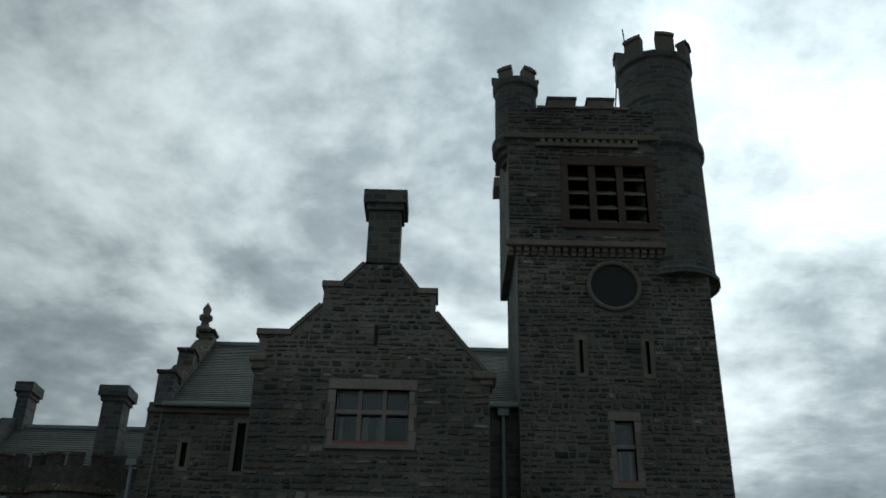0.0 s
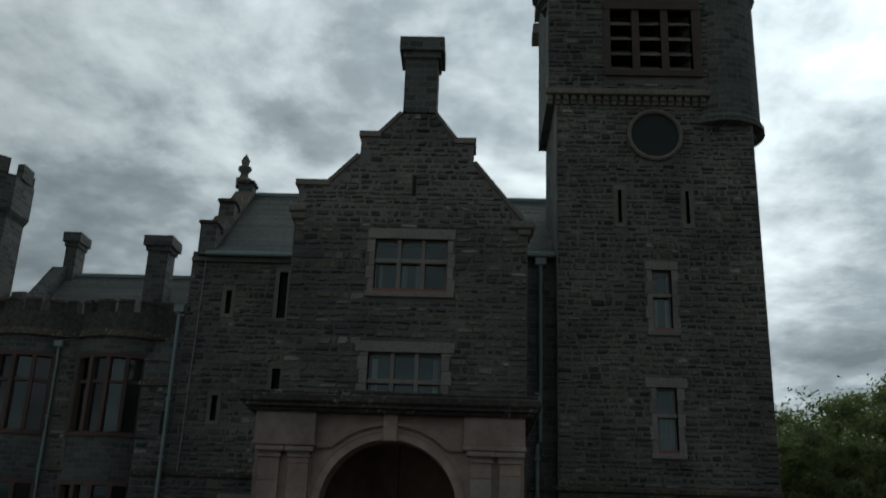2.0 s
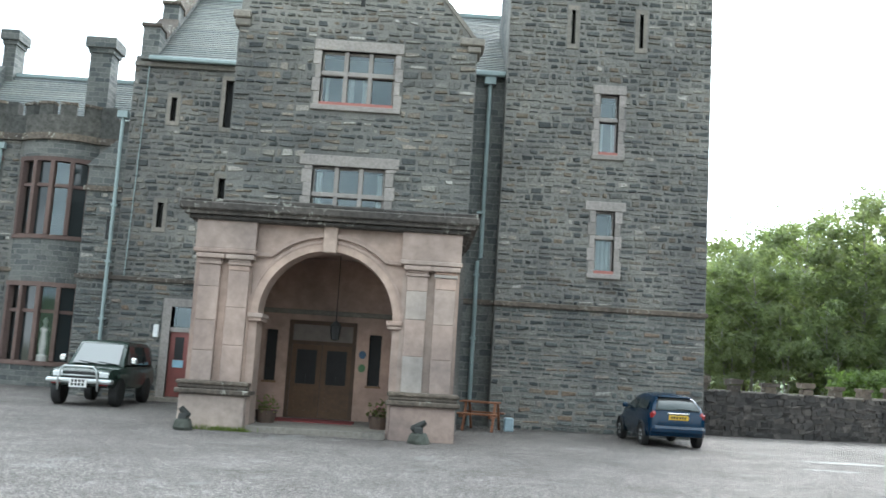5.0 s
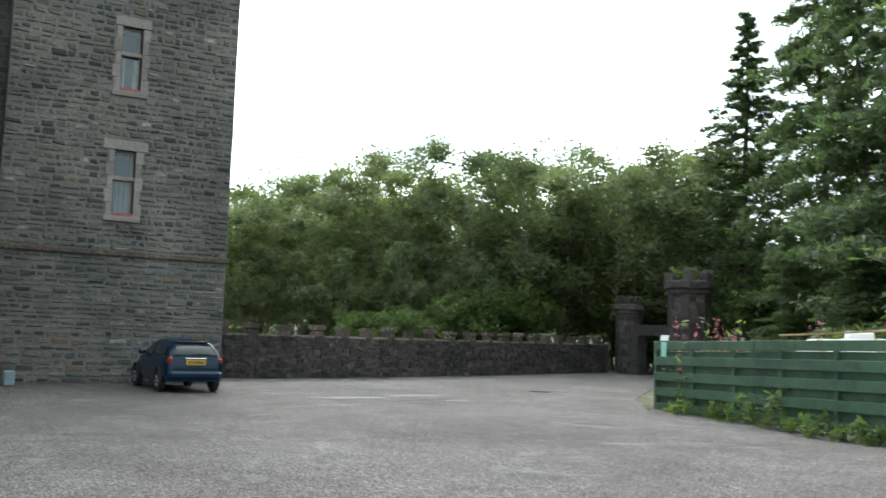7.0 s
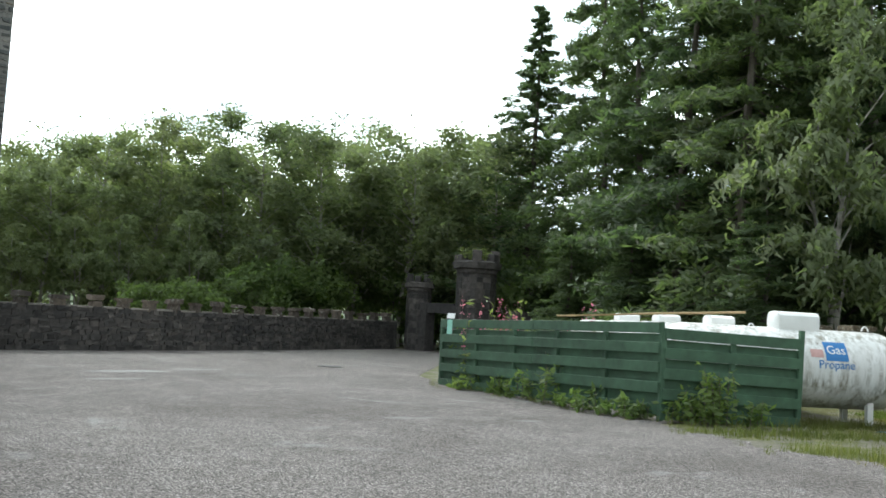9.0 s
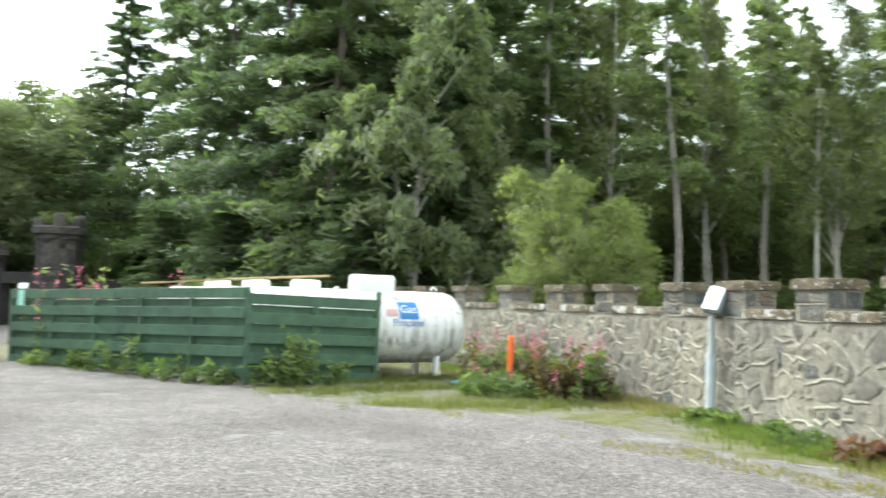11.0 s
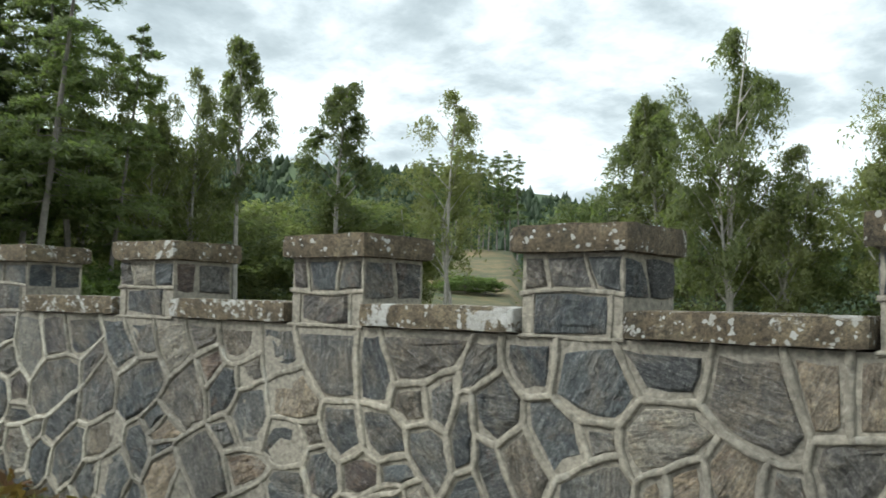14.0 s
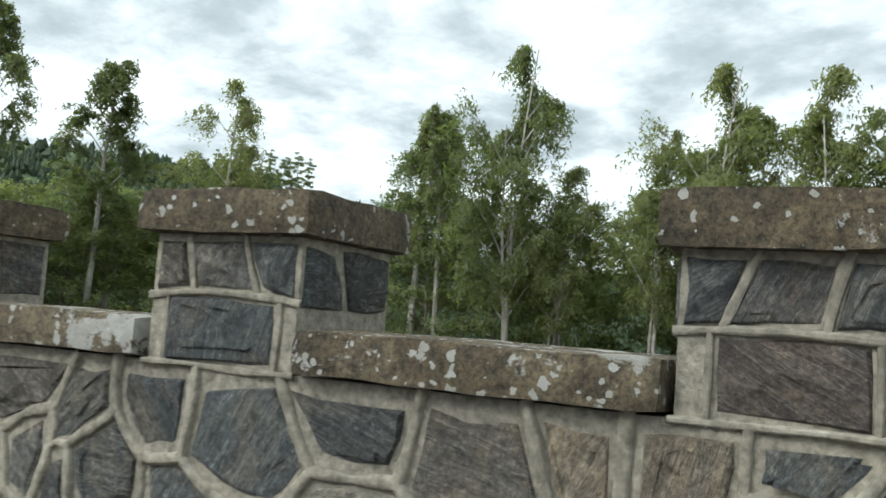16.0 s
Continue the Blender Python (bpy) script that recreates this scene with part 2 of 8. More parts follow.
# gravel: grey chippings with damp tracks and worn pale lines
m_gravel, t, p = material("grey_gravel", 0.92)
v = node(t, "ShaderNodeTexVoronoi", Scale=70.0)
link(t, place(t), v.inputs["Vector"])
a = noise_of(t, 20, 8, 0.75)
b = noise_of(t, 0.28, 6, 0.6, distort=0.5)
c = noise_of(t, 1.4, 5, 0.6)
col = ramp(t, v.outputs["Color"], [(0.22, (0.055, 0.048, 0.045)), (0.45, (0.138, 0.124, 0.116)), (0.62, (0.224, 0.203, 0.191)), (0.8, (0.45, 0.412, 0.391))])
col = mixed(t, 0.7, col, ramp(t, a, [(0.3, (0.45, 0.45, 0.45)), (0.7, (1.55, 1.55, 1.55))]), "MULTIPLY")
col = mixed(t, 0.9, col, ramp(t, b, [(0.36, (0.78, 0.75, 0.73)), (0.5, (0.98, 0.965, 0.95)), (0.64, (1.14, 1.13, 1.12))]), "MULTIPLY")
col = mixed(t, 0.7, col, ramp(t, c, [(0.35, (0.8, 0.78, 0.765)), (0.65, (1.1, 1.1, 1.1))]), "MULTIPLY")
link(t, col, p.inputs["Base Color"])
track = noise_of(t, 0.5, 6, 0.6, distort=1.2)
col = mixed(t, ramp(t, track, [(0.6, (0, 0, 0)), (0.68, (0.5, 0.5, 0.5))]), col, (0.36, 0.355, 0.34))
link(t, col, p.inputs["Base Color"])
bump(t, p, maths(t, "ADD", v.outputs["Distance"], a), 1.0, 0.03)

m_grass, t, p = material("rough_grass", 0.95)
a = noise_of(t, 3.0, 8, 0.7)
b = noise_of(t, 0.06, 5)
col = ramp(t, a, [(0.3, (0.06, 0.068, 0.02)), (0.5, (0.11, 0.108, 0.036)), (0.7, (0.18, 0.16, 0.08))])
col = mixed(t, 0.6, col, ramp(t, b, [(0.35, (0.65, 0.8, 0.55)), (0.65, (1.25, 1.15, 0.95))]), "MULTIPLY")
bare = ramp(t, noise_of(t, 0.9, 7, 0.65, distort=0.6), [(0.47, (0, 0, 0)), (0.56, (1, 1, 1))])
stony = ramp(t, noise_of(t, 40, 6, 0.7), [(0.35, (0.06, 0.054, 0.044)), (0.65, (0.23, 0.21, 0.175))])
col = mixed(t, maths(t, "MULTIPLY", bare, 0.8), col, stony)
link(t, col, p.inputs["Base Color"])
bump(t, p, a, 1.0, 0.1)


# sandstone coping: brown-black weathering with round pale lichens and chalky patches
def coping_mat(name, share, chalky):
    m, t, p = material(name, 0.92)
    a = noise_of(t, 22, 9, 0.75)
    b = noise_of(t, 3.2, 5, 0.6)
    col = ramp(t, b, [(0.3, (0.065, 0.054, 0.034)), (0.5, (0.125, 0.097, 0.06)), (0.7, (0.21, 0.175, 0.115))])
    col = mixed(t, 0.8, col, ramp(t, a, [(0.36, (0.25, 0.25, 0.25)), (0.5, (1, 1, 1)), (0.68, (1.7, 1.65, 1.5))]), "MULTIPLY")
    pit = noise_of(t, 70, 7, 0.8)
    col = mixed(t, 0.85, col, ramp(t, pit, [(0.38, (0.25, 0.25, 0.25)), (0.52, (1, 1, 1)), (0.68, (1.5, 1.45, 1.35))]), "MULTIPLY")
    v = node(t, "ShaderNodeTexVoronoi", Scale=38.0, Randomness=1.0)
    shake = node(t, "ShaderNodeTexNoise", Scale=42.0, Detail=4.0)
    link(t, place(t), shake.inputs["Vector"])
    off = t.nodes.new("ShaderNodeVectorMath")
    off.operation = "SCALE"
    off.inputs["Scale"].default_value = 0.03
    link(t, shake.outputs["Color"], off.inputs[0])
    bent = t.nodes.new("ShaderNodeVectorMath")
    link(t, place(t), bent.inputs[0])
    link(t, off.outputs[0], bent.inputs[1])
    link(t, bent.outputs[0], v.inputs["Vector"])
    sepc = t.nodes.new("ShaderNodeSeparateColor")
    link(t, v.outputs["Color"], sepc.inputs[0])
    size = maths(t, "MULTIPLY", maths(t, "POWER", sepc.outputs[0], 2.2), 0.7)
    spot = maths(t, "GREATER_THAN", maths(t, "ADD", size, maths(t, "MULTIPLY", maths(t, "SUBTRACT", a, 0.5), 0.3)), v.outputs["Distance"])
    chalk = ramp(t, noise_of(t, 3.6, 7, 0.7, distort=0.5), [(chalky, (0, 0, 0)), (chalky + 0.025, (1, 1, 1))])
    pale = maths(t, "MAXIMUM", maths(t, "MULTIPLY", spot, maths(t, "GREATER_THAN", sepc.outputs[1], share)), chalk)
    col = mixed(t, maths(t, "MULTIPLY", pale, 0.85), col, mixed(t, sepc.outputs[2], (0.42, 0.41, 0.36), (0.56, 0.56, 0.53)))
    link(t, col, p.inputs["Base Color"])
    bump(t, p, maths(t, "ADD", maths(t, "ADD", a, maths(t, "MULTIPLY", pit, 0.5)), maths(t, "MULTIPLY", pale, 0.2)), 1.0, 0.022)
    return m


m_coping = coping_mat("lichened_coping", 0.55, 0.55)
m_cap = coping_mat("spotted_capstone", 0.68, 0.62)

# slaty field stone of the boundary wall: layered grain, each stone its own colour
m_crazy, t, p = material("mixed_field_stone", 0.8)
r = any_random(t)
col = ramp(t, r, [(0.0, (0.055, 0.066, 0.071)), (0.13, (0.09, 0.105, 0.112)), (0.22, (0.155, 0.138, 0.112)), (0.3, (0.11, 0.126, 0.13)), (0.4, (0.075, 0.088, 0.094)), (0.47, (0.185, 0.187, 0.17)), (0.54, (0.31, 0.285, 0.23)), (0.62, (0.1, 0.116, 0.121)), (0.7, (0.138, 0.128, 0.116)), (0.78, (0.062, 0.073, 0.078)), (0.87, (0.33, 0.27, 0.19)), (0.93, (0.15, 0.105, 0.08)), (1.0, (0.08, 0.093, 0.098))])
turn = t.nodes.new("ShaderNodeVectorRotate")
turn.rotation_type = "Y_AXIS"
link(t, place(t), turn.inputs["Vector"])
link(t, maths(t, "MULTIPLY", r, 17.0), turn.inputs["Angle"])
stretch = t.nodes.new("ShaderNodeVectorMath")
stretch.operation = "MULTIPLY"
stretch.inputs[1].default_value = (5.0, 9.0, 20.0)
link(t, turn.outputs[0], stretch.inputs[0])
layer = noise_of(t, 1.0, 9, 0.68, stretch.outputs[0], 0.4)
fine = noise_of(t, 48, 9, 0.82)
cleft = t.nodes.new("ShaderNodeVectorMath")
cleft.operation = "MULTIPLY"
cleft.inputs[1].default_value = (0.8, 1.2, 2.6)
link(t, stretch.outputs[0], cleft.inputs[0])
seam = noise_of(t, 1.0, 8, 0.72, cleft.outputs[0], 0.7)
col = mixed(t, 0.75, col, ramp(t, layer, [(0.3, (0.4, 0.4, 0.41)), (0.42, (0.85, 0.85, 0.86)), (0.55, (1.0, 1.0, 1.0)), (0.7, (1.75, 1.7, 1.6))]), "MULTIPLY")
blot = noise_of(t, 7.0, 7, 0.65, distort=0.6)
col = mixed(t, 0.7, col, ramp(t, blot, [(0.3, (0.6, 0.6, 0.62)), (0.5, (1, 1, 1)), (0.68, (1.6, 1.5, 1.32))]), "MULTIPLY")
stain = ramp(t, noise_of(t, 2.6, 7, 0.7, distort=0.8), [(0.48, (0, 0, 0)), (0.62, (1, 1, 1))])
col = mixed(t, maths(t, "MULTIPLY", stain, 0.45), col, (0.26, 0.215, 0.15))
rust = ramp(t, noise_of(t, 4.2, 7, 0.72, distort=1.1), [(0.58, (0, 0, 0)), (0.68, (1, 1, 1))])
col = mixed(t, maths(t, "MULTIPLY", rust, 0.45), col, (0.2, 0.115, 0.075))
chip = ramp(t, noise_of(t, 19, 8, 0.75, stretch.outputs[0]), [(0.0, (0, 0, 0)), (0.6, (0, 0, 0)), (0.66, (1, 1, 1))])
col = mixed(t, maths(t, "MULTIPLY", chip, 0.5), col, (0.46, 0.46, 0.43))
col = mixed(t, ramp(t, seam, [(0.535, (0, 0, 0)), (0.55, (0.6, 0.6, 0.6)), (0.565, (0, 0, 0))]), col, (0.42, 0.42, 0.4))
col = mixed(t, ramp(t, seam, [(0.42, (0, 0, 0)), (0.44, (0.75, 0.75, 0.75)), (0.46, (0, 0, 0))]), col, (0.03, 0.032, 0.033))
col = mixed(t, 0.9, col, ramp(t, fine, [(0.36, (0.42, 0.42, 0.42)), (0.5, (0.97, 0.97, 0.97)), (0.64, (1.75, 1.72, 1.65))]), "MULTIPLY")
link(t, col, p.inputs["Base Color"])
facet = node(t, "ShaderNodeTexVoronoi", Scale=0.9)
link(t, stretch.outputs[0], facet.inputs["Vector"])
fsep = t.nodes.new("ShaderNodeSeparateColor")
link(t, facet.outputs["Color"], fsep.inputs[0])
link(t, mixed(t, 0.5, col, ramp(t, fsep.outputs[0], [(0.0, (0.72, 0.72, 0.73)), (1.0, (1.3, 1.28, 1.24))]), "MULTIPLY"), p.inputs["Base Color"])
bump(t, p, maths(t, "ADD", maths(t, "ADD", layer, maths(t, "ADD", blot, seam)), maths(t, "ADD", maths(t, "MULTIPLY", fine, 0.5), maths(t, "MULTIPLY", facet.outputs["Distance"], 0.7))), 1.0, 0.05)
m_smeared = stone_mat("mortar_smeared_stone", [(0, (0.165, 0.152, 0.127)), (0.5, (0.225, 0.207, 0.17)), (1, (0.3, 0.275, 0.222))], 0.8, grain=9, contrast=0.9)
m_bed = stone_mat("tan_bedding_mortar", [(0, (0.24, 0.222, 0.183)), (1, (0.29, 0.268, 0.218))], 0.7, grain=34, contrast=1.0)


# rubble seen only from afar: courses drawn by the material
m_faces, t, p = material("far_rubble", 0.9)
g = t.nodes.new("ShaderNodeNewGeometry")
sp = t.nodes.new("ShaderNodeSeparateXYZ")
link(t, g.outputs["Position"], sp.inputs[0])
cb = t.nodes.new("ShaderNodeCombineXYZ")
wob = noise_of(t, 1.6, 3)
link(t, maths(t, "ADD", maths(t, "ADD", sp.outputs[0], maths(t, "MULTIPLY", sp.outputs[1], 0.8)), maths(t, "MULTIPLY", wob, 0.3)), cb.inputs[0])
link(t, maths(t, "ADD", sp.outputs[2], maths(t, "MULTIPLY", wob, 0.12)), cb.inputs[1])
br = node(t, "ShaderNodeTexBrick", Scale=1.0)
br.inputs["Color1"].default_value = (0.075, 0.084, 0.086, 1)
br.inputs["Color2"].default_value = (0.165, 0.166, 0.158, 1)
br.inputs["Mortar"].default_value = (0.19, 0.19, 0.18, 1)
br.inputs["Mortar Size"].default_value = 0.016
br.inputs["Brick Width"].default_value = 0.42
br.inputs["Row Height"].default_value = 0.2
link(t, cb.outputs[0], br.inputs["Vector"])
a = noise_of(t, 18, 7, 0.65)
b = noise_of(t, 0.5, 5)
col = mixed(t, 0.7, br.outputs["Color"], ramp(t, a, [(0.3, (0.5, 0.5, 0.5)), (0.7, (1.35, 1.35, 1.35))]), "MULTIPLY")
col = mixed(t, 0.5, col, ramp(t, b, [(0.35, (0.6, 0.62, 0.62)), (0.65, (1.2, 1.2, 1.15))]), "MULTIPLY")
link(t, col, p.inputs["Base Color"])
bump(t, p, maths(t, "SUBTRACT", a, br.outputs["Fac"]), 0.8, 0.03)


# ---- mesh helpers ----
def finish(name, bm, mat, smooth=False):
    me = bpy.data.meshes.new(name)
    bm.to_mesh(me)
    bm.free()
    me.materials.append(mat)
    if smooth:
        for f in me.polygons:
            f.use_smooth = True
    return me


def part(name, bm, mat, parent=None, label="", smooth=False):
    ob = new(name, finish(name, bm, mat, smooth))
    if parent:
        ob.parent = parent
        ob.matrix_parent_inverse = parent.matrix_world.inverted()
    if label:
        tagged(ob, label)
    return ob


def empty(name, x, y, z, rz=0.0):
    ob = new(name)
    ob.matrix_world = pose(x, y, z, 0, 0, rz)
    bpy.context.view_layer.update()
    return ob


def box(bm, x0, x1, y0, y1, z0, z1, bevel=0.0):
    vs = [bm.verts.new((x, y, z)) for x in (x0, x1) for y in (y0, y1) for z in (z0, z1)]
    fs = []
    for q in ((0, 1, 3, 2), (4, 6, 7, 5), (0, 4, 5, 1), (2, 3, 7, 6), (0, 2, 6, 4), (1, 5, 7, 3)):
        fs.append(bm.faces.new([vs[i] for i in q]))
    if bevel:
        es = list({e for f in fs for e in f.edges})
        bmesh.ops.bevel(bm, geom=es, offset=bevel, segments=1, affect="EDGES", profile=0.5)
    return vs


def boxes(*rows, bevel=0.0):
    bm = bmesh.new()
    for r in rows:
        box(bm, *r, bevel=bevel)
    return bm


def prism(bm, poly, y0, y1):
    """A polygon of (x, z), counter-clockwise seen from -y, pushed from y0 to y1."""
    a = [bm.verts.new((x, y0, z)) for x, z in poly]
    b = [bm.verts.new((x, y1, z)) for x, z in poly]
    bm.faces.new(a)
    bm.faces.new(b[::-1])
    n = len(poly)
    for i in range(n):
        j = (i + 1) % n
        bm.faces.new((a[j], a[i], b[i], b[j]))


def flat_prism(bm, poly, z0, z1):
    """A polygon of (x, y), pushed up from z0 to z1."""
    a = [bm.verts.new((x, y, z0)) for x, y in poly]
    b = [bm.verts.new((x, y, z1)) for x, y in poly]
    bm.faces.new(a[::-1])
    bm.faces.new(b)
    n = len(poly)
    for i in range(n):
        j = (i + 1) % n
        bm.faces.new((a[i], a[j], b[j], b[i]))


def lathe(bm, profile, cx, cy, n=20, a0=0.0, a1=2 * math.pi):
    whole = abs(a1 - a0 - 2 * math.pi) < 1e-6
    k = n if whole else n + 1
    rings = []
    for r, z in profile:
        rings.append([bm.verts.new((cx + r * math.cos(a0 + (a1 - a0) * i / n), cy + r * math.sin(a0 + (a1 - a0) * i / n), z)) for i in range(k)])
    for lo, hi in zip(rings, rings[1:]):
        for i in range(k if whole else k - 1):
            j = (i + 1) % k
            bm.faces.new((lo[i], lo[j], hi[j], hi[i]))
    return rings


def tube(bm, pts, radii, n=8, caps=True):
    rings = []
    pts = [Vector(q) for q in pts]
    for i, q in enumerate(pts):
        d = (pts[min(i + 1, len(pts) - 1)] - pts[max(i - 1, 0)]).normalized()
        s = d.orthogonal().normalized()
        u = d.cross(s)
        r = radii if isinstance(radii, (int, float)) else radii[i]
        rings.append([bm.verts.new(q + (s * math.cos(2 * math.pi * k / n) + u * math.sin(2 * math.pi * k / n)) * r) for k in range(n)])
    for lo, hi in zip(rings, rings[1:]):
        # turn the upper ring so that it starts near the lower one's start
        best = min(range(n), key=lambda s: (hi[s].co - lo[0].co).length)
        hi[:] = hi[best:] + hi[:best]
        for k in range(n):
            bm.faces.new((lo[k], lo[(k + 1) % n], hi[(k + 1) % n], hi[k]))
    if caps:
        bm.faces.new(rings[0][::-1])
        bm.faces.new(rings[-1])


def holed(bm, x0, x1, z0, z1, y0, y1, holes):
    """An upright slab with its front at y0 and its back at y1; holes are (x0, x1, z0, z1) and go through."""
    xs = sorted({x0, x1, *[v for h in holes for v in h[:2] if x0 < v < x1]})
    zs = sorted({z0, z1, *[v for h in holes for v in h[2:] if z0 < v < z1]})
    grid = {}

    def vert(x, y, z):
        k = (round(x, 4), round(y, 4), round(z, 4))
        if k not in grid:
            grid[k] = bm.verts.new((x, y, z))
        return grid[k]

    def solid(i, j):
        if not (0 <= i < len(xs) - 1 and 0 <= j < len(zs) - 1):
            return False
        cx, cz = (xs[i] + xs[i + 1]) / 2, (zs[j] + zs[j + 1]) / 2
        return not any(h[0] < cx < h[1] and h[2] < cz < h[3] for h in holes)

    for i in range(len(xs) - 1):
        for j in range(len(zs) - 1):
            if not solid(i, j):
                continue
            a, b, c, d = xs[i], xs[i + 1], zs[j], zs[j + 1]
            bm.faces.new((vert(a, y0, c), vert(b, y0, c), vert(b, y0, d), vert(a, y0, d)))
            bm.faces.new((vert(a, y1, c), vert(a, y1, d), vert(b, y1, d), vert(b, y1, c)))
            if not solid(i - 1, j):
                bm.faces.new((vert(a, y0, c), vert(a, y0, d), vert(a, y1, d), vert(a, y1, c)))
            if not solid(i + 1, j):
                bm.faces.new((vert(b, y0, c), vert(b, y1, c), vert(b, y1, d), vert(b, y0, d)))
            if not solid(i, j - 1):
                bm.faces.new((vert(a, y0, c), vert(a, y1, c), vert(b, y1, c), vert(b, y0, c)))
            if not solid(i, j + 1):
                bm.faces.new((vert(a, y0, d), vert(b, y0, d), vert(b, y1, d), vert(a, y1, d)))


def joined(name, verts, faces, mat, parent=None, label=""):
    me = bpy.data.meshes.new(name)
    me.from_pydata(verts, [], faces)
    me.materials.append(mat)
    ob = new(name, me)
    if parent:
        ob.parent = parent
        ob.matrix_parent_inverse = parent.matrix_world.inverted()
    if label:
        tagged(ob, label)
    return ob


# ---- ground ----
def ground_height(x, y):
    """Level in the court and near it; rolling beyond."""
    out = max(0.0, math.hypot(x - 5, y - 12) - 55)
    return -0.014 - min(6.0, out * 0.03)


bm = bmesh.new()
rings = [0, 4, 8, 12, 16, 20, 25, 30, 36, 44, 55, 70, 90, 120, 170, 260, 420, 800, 1600, 3200]
prev = None
for r in rings:
    if r == 0:
        prev = [bm.verts.new((5, 12, -0.014))]
        continue
    cur = []
    for k in range(48):
        x, y = 5 + r * math.cos(k * math.pi / 24), 12 + r * math.sin(k * math.pi / 24)
        cur.append(bm.verts.new((x, y, ground_height(x, y) + (0.0 if r < 50 else 0.6 * noise.noise((x * 0.02, y * 0.02, 3))))))
    for k in range(48):
        j = (k + 1) % 48
        bm.faces.new((prev[0], cur[k], cur[j]) if len(prev) == 1 else (prev[k], cur[k], cur[j], prev[j]))
    prev = cur
tagged(part("ground", bm, m_grass, smooth=True), "rough green and straw-coloured grass beyond the court", "ground", kind="structure")

# boundary wall's line in plan: near end first
WALL = [(-14.0, -10.6), (-6.0, -7.8), (0.5, -5.45), (2.1, -4.88), (3.71, -4.29), (5.3, -3.7), (6.95, -3.1), (8.6, -2.4), (10.25, -1.55), (11.75, -0.55), (13.2, 0.5), (14.7, 1.65), (16.3, 2.9), (17.9, 4.3), (19.4, 5.8), (20.9, 7.4), (22.5, 9.2), (25, 12.2), (29, 17.5)]

bm = bmesh.new()
verge = [(x, y + 0.7) for x, y in WALL[:8]] + [(9.3, -1.0), (10.5, -0.25), (11.5, 1.2), (12.9, 2.7), (12.9, 5.0), (12.7, 7.0), (14.1, 9.3)]
edge = [(-40, 34), (-40, -20)]
for (ax, ay), (bx, by) in zip(verge, verge[1:]):
    n = max(1, int(math.hypot(bx - ax, by - ay) / 0.16)) if ax > -1 else 2
    for k in range(n):
        x, y = ax + (bx - ax) * k / n, ay + (by - ay) * k / n
        dx, dy = (by - ay), -(bx - ax)
        off = (0.5 * noise.noise((x * 0.8, y * 0.8, 5)) + 0.3 * noise.noise((x * 3, y * 3, 2)) + 0.15 * noise.noise((x * 8, y * 8, 4))) / math.hypot(dx, dy)
        edge.append((x + dx * off * 0.8, y + dy * off * 0.8))
edge += [(14.1, 9.3), (15.0, 9.35), (15.95, 16.9), (17.4, 19.5), (24, 25.5), (31, 30), (33, 35), (31.5, 37), (24, 33.7), (15.5, 30.7), (9, 29), (9, 34)]
flat_prism(bm, edge, -0.3, 0.0)
tagged(part("pavement", bm, m_gravel), "grey gravel forecourt with worn pale tracks", "gravel", kind="structure")


# ---- castle ----
castle = tagged(empty("castle", 0, 25, 0), "grey rubble castle with a turreted tower, stepped gable and pink porch", "castle")

# fronts (y) of the planes, and the openings in them (x0, x1, z0, z1)
TOWER_Y, GABLE_Y, MAIN_Y, WING_Y, PORCH_Y = 25.8, 23.5, 29.5, 34.5, 19.9
W_TOWER = [(4.66, 5.21, 7.85, 9.62), (4.66, 5.22, 4.45, 6.22)]
SLITS_TOWER = [(3.75, 3.86, 11.05, 12.08), (5.73, 5.84, 11.05, 12.08)]
LOUVRES = [(3.63, 4.3, 16.0, 18.15), (4.53, 5.2, 16.0, 18.15), (5.43, 6.16, 16.0, 18.15)]
W_GABLE = [(-3.08, -1.15, 8.15, 9.6), (-3.1, -1.22, 5.0, 6.52)]
SLITS_GABLE = [(-2.16, -2.07, 10.85, 11.45)]
SLITS_MAIN = [(-8.62, -8.44, 8.93, 9.72), (-8.72, -8.54, 5.43, 6.24)]
SIDE_DOOR = (-7.95, -7.08, 0.12, 2.95)
SMALL_MAIN = [(-6.9, -6.62, 8.82, 10.4), (-6.86, -6.6, 6.35, 7.15)]


def slab(name, x0, x1, z0, z1, y0, y1, holes, mat=None):
    bm = bmesh.new()
    holed(bm, x0, x1, z0, z1, y0, y1, holes)
    return part(name, bm, mat or m_mortar, castle)


def block(name, *dims, mat=None, label="", bevel=0.0, parent=None):
    return part(name, boxes(dims, bevel=bevel), mat or m_faces, parent or castle, label)


tower_wall = slab("tower_wall", 1.95, 7.86, -0.2, 15.2, TOWER_Y, TOWER_Y + 0.9, W_TOWER + SLITS_TOWER)
for dims in ((1.95, 2.75, TOWER_Y + 0.9, 29.2, -0.2, 15.2), (6.96, 7.86, TOWER_Y + 0.9, 29.2, -0.2, 15.2), (1.95, 7.86, 29.2, 29.9, -0.2, 15.2)):
    block("tower_side_wall", *dims)
belfry_wall = slab("belfry_wall", 1.7, 7.6, 15.2, 20.44, TOWER_Y - 0.12, TOWER_Y + 0.8, LOUVRES)
for dims in ((1.7, 2.4, TOWER_Y + 0.8, 29.3, 15.2, 20.44), (7.3, 8.0, TOWER_Y + 1.6, 29.3, 15.2, 20.44), (1.7, 8.0, 29.3, 30.0, 15.2, 20.44)):
    block("belfry_side_wall", *dims)
# floors inside the tower, near-black in place of shade
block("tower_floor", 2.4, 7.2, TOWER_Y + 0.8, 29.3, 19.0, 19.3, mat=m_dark)
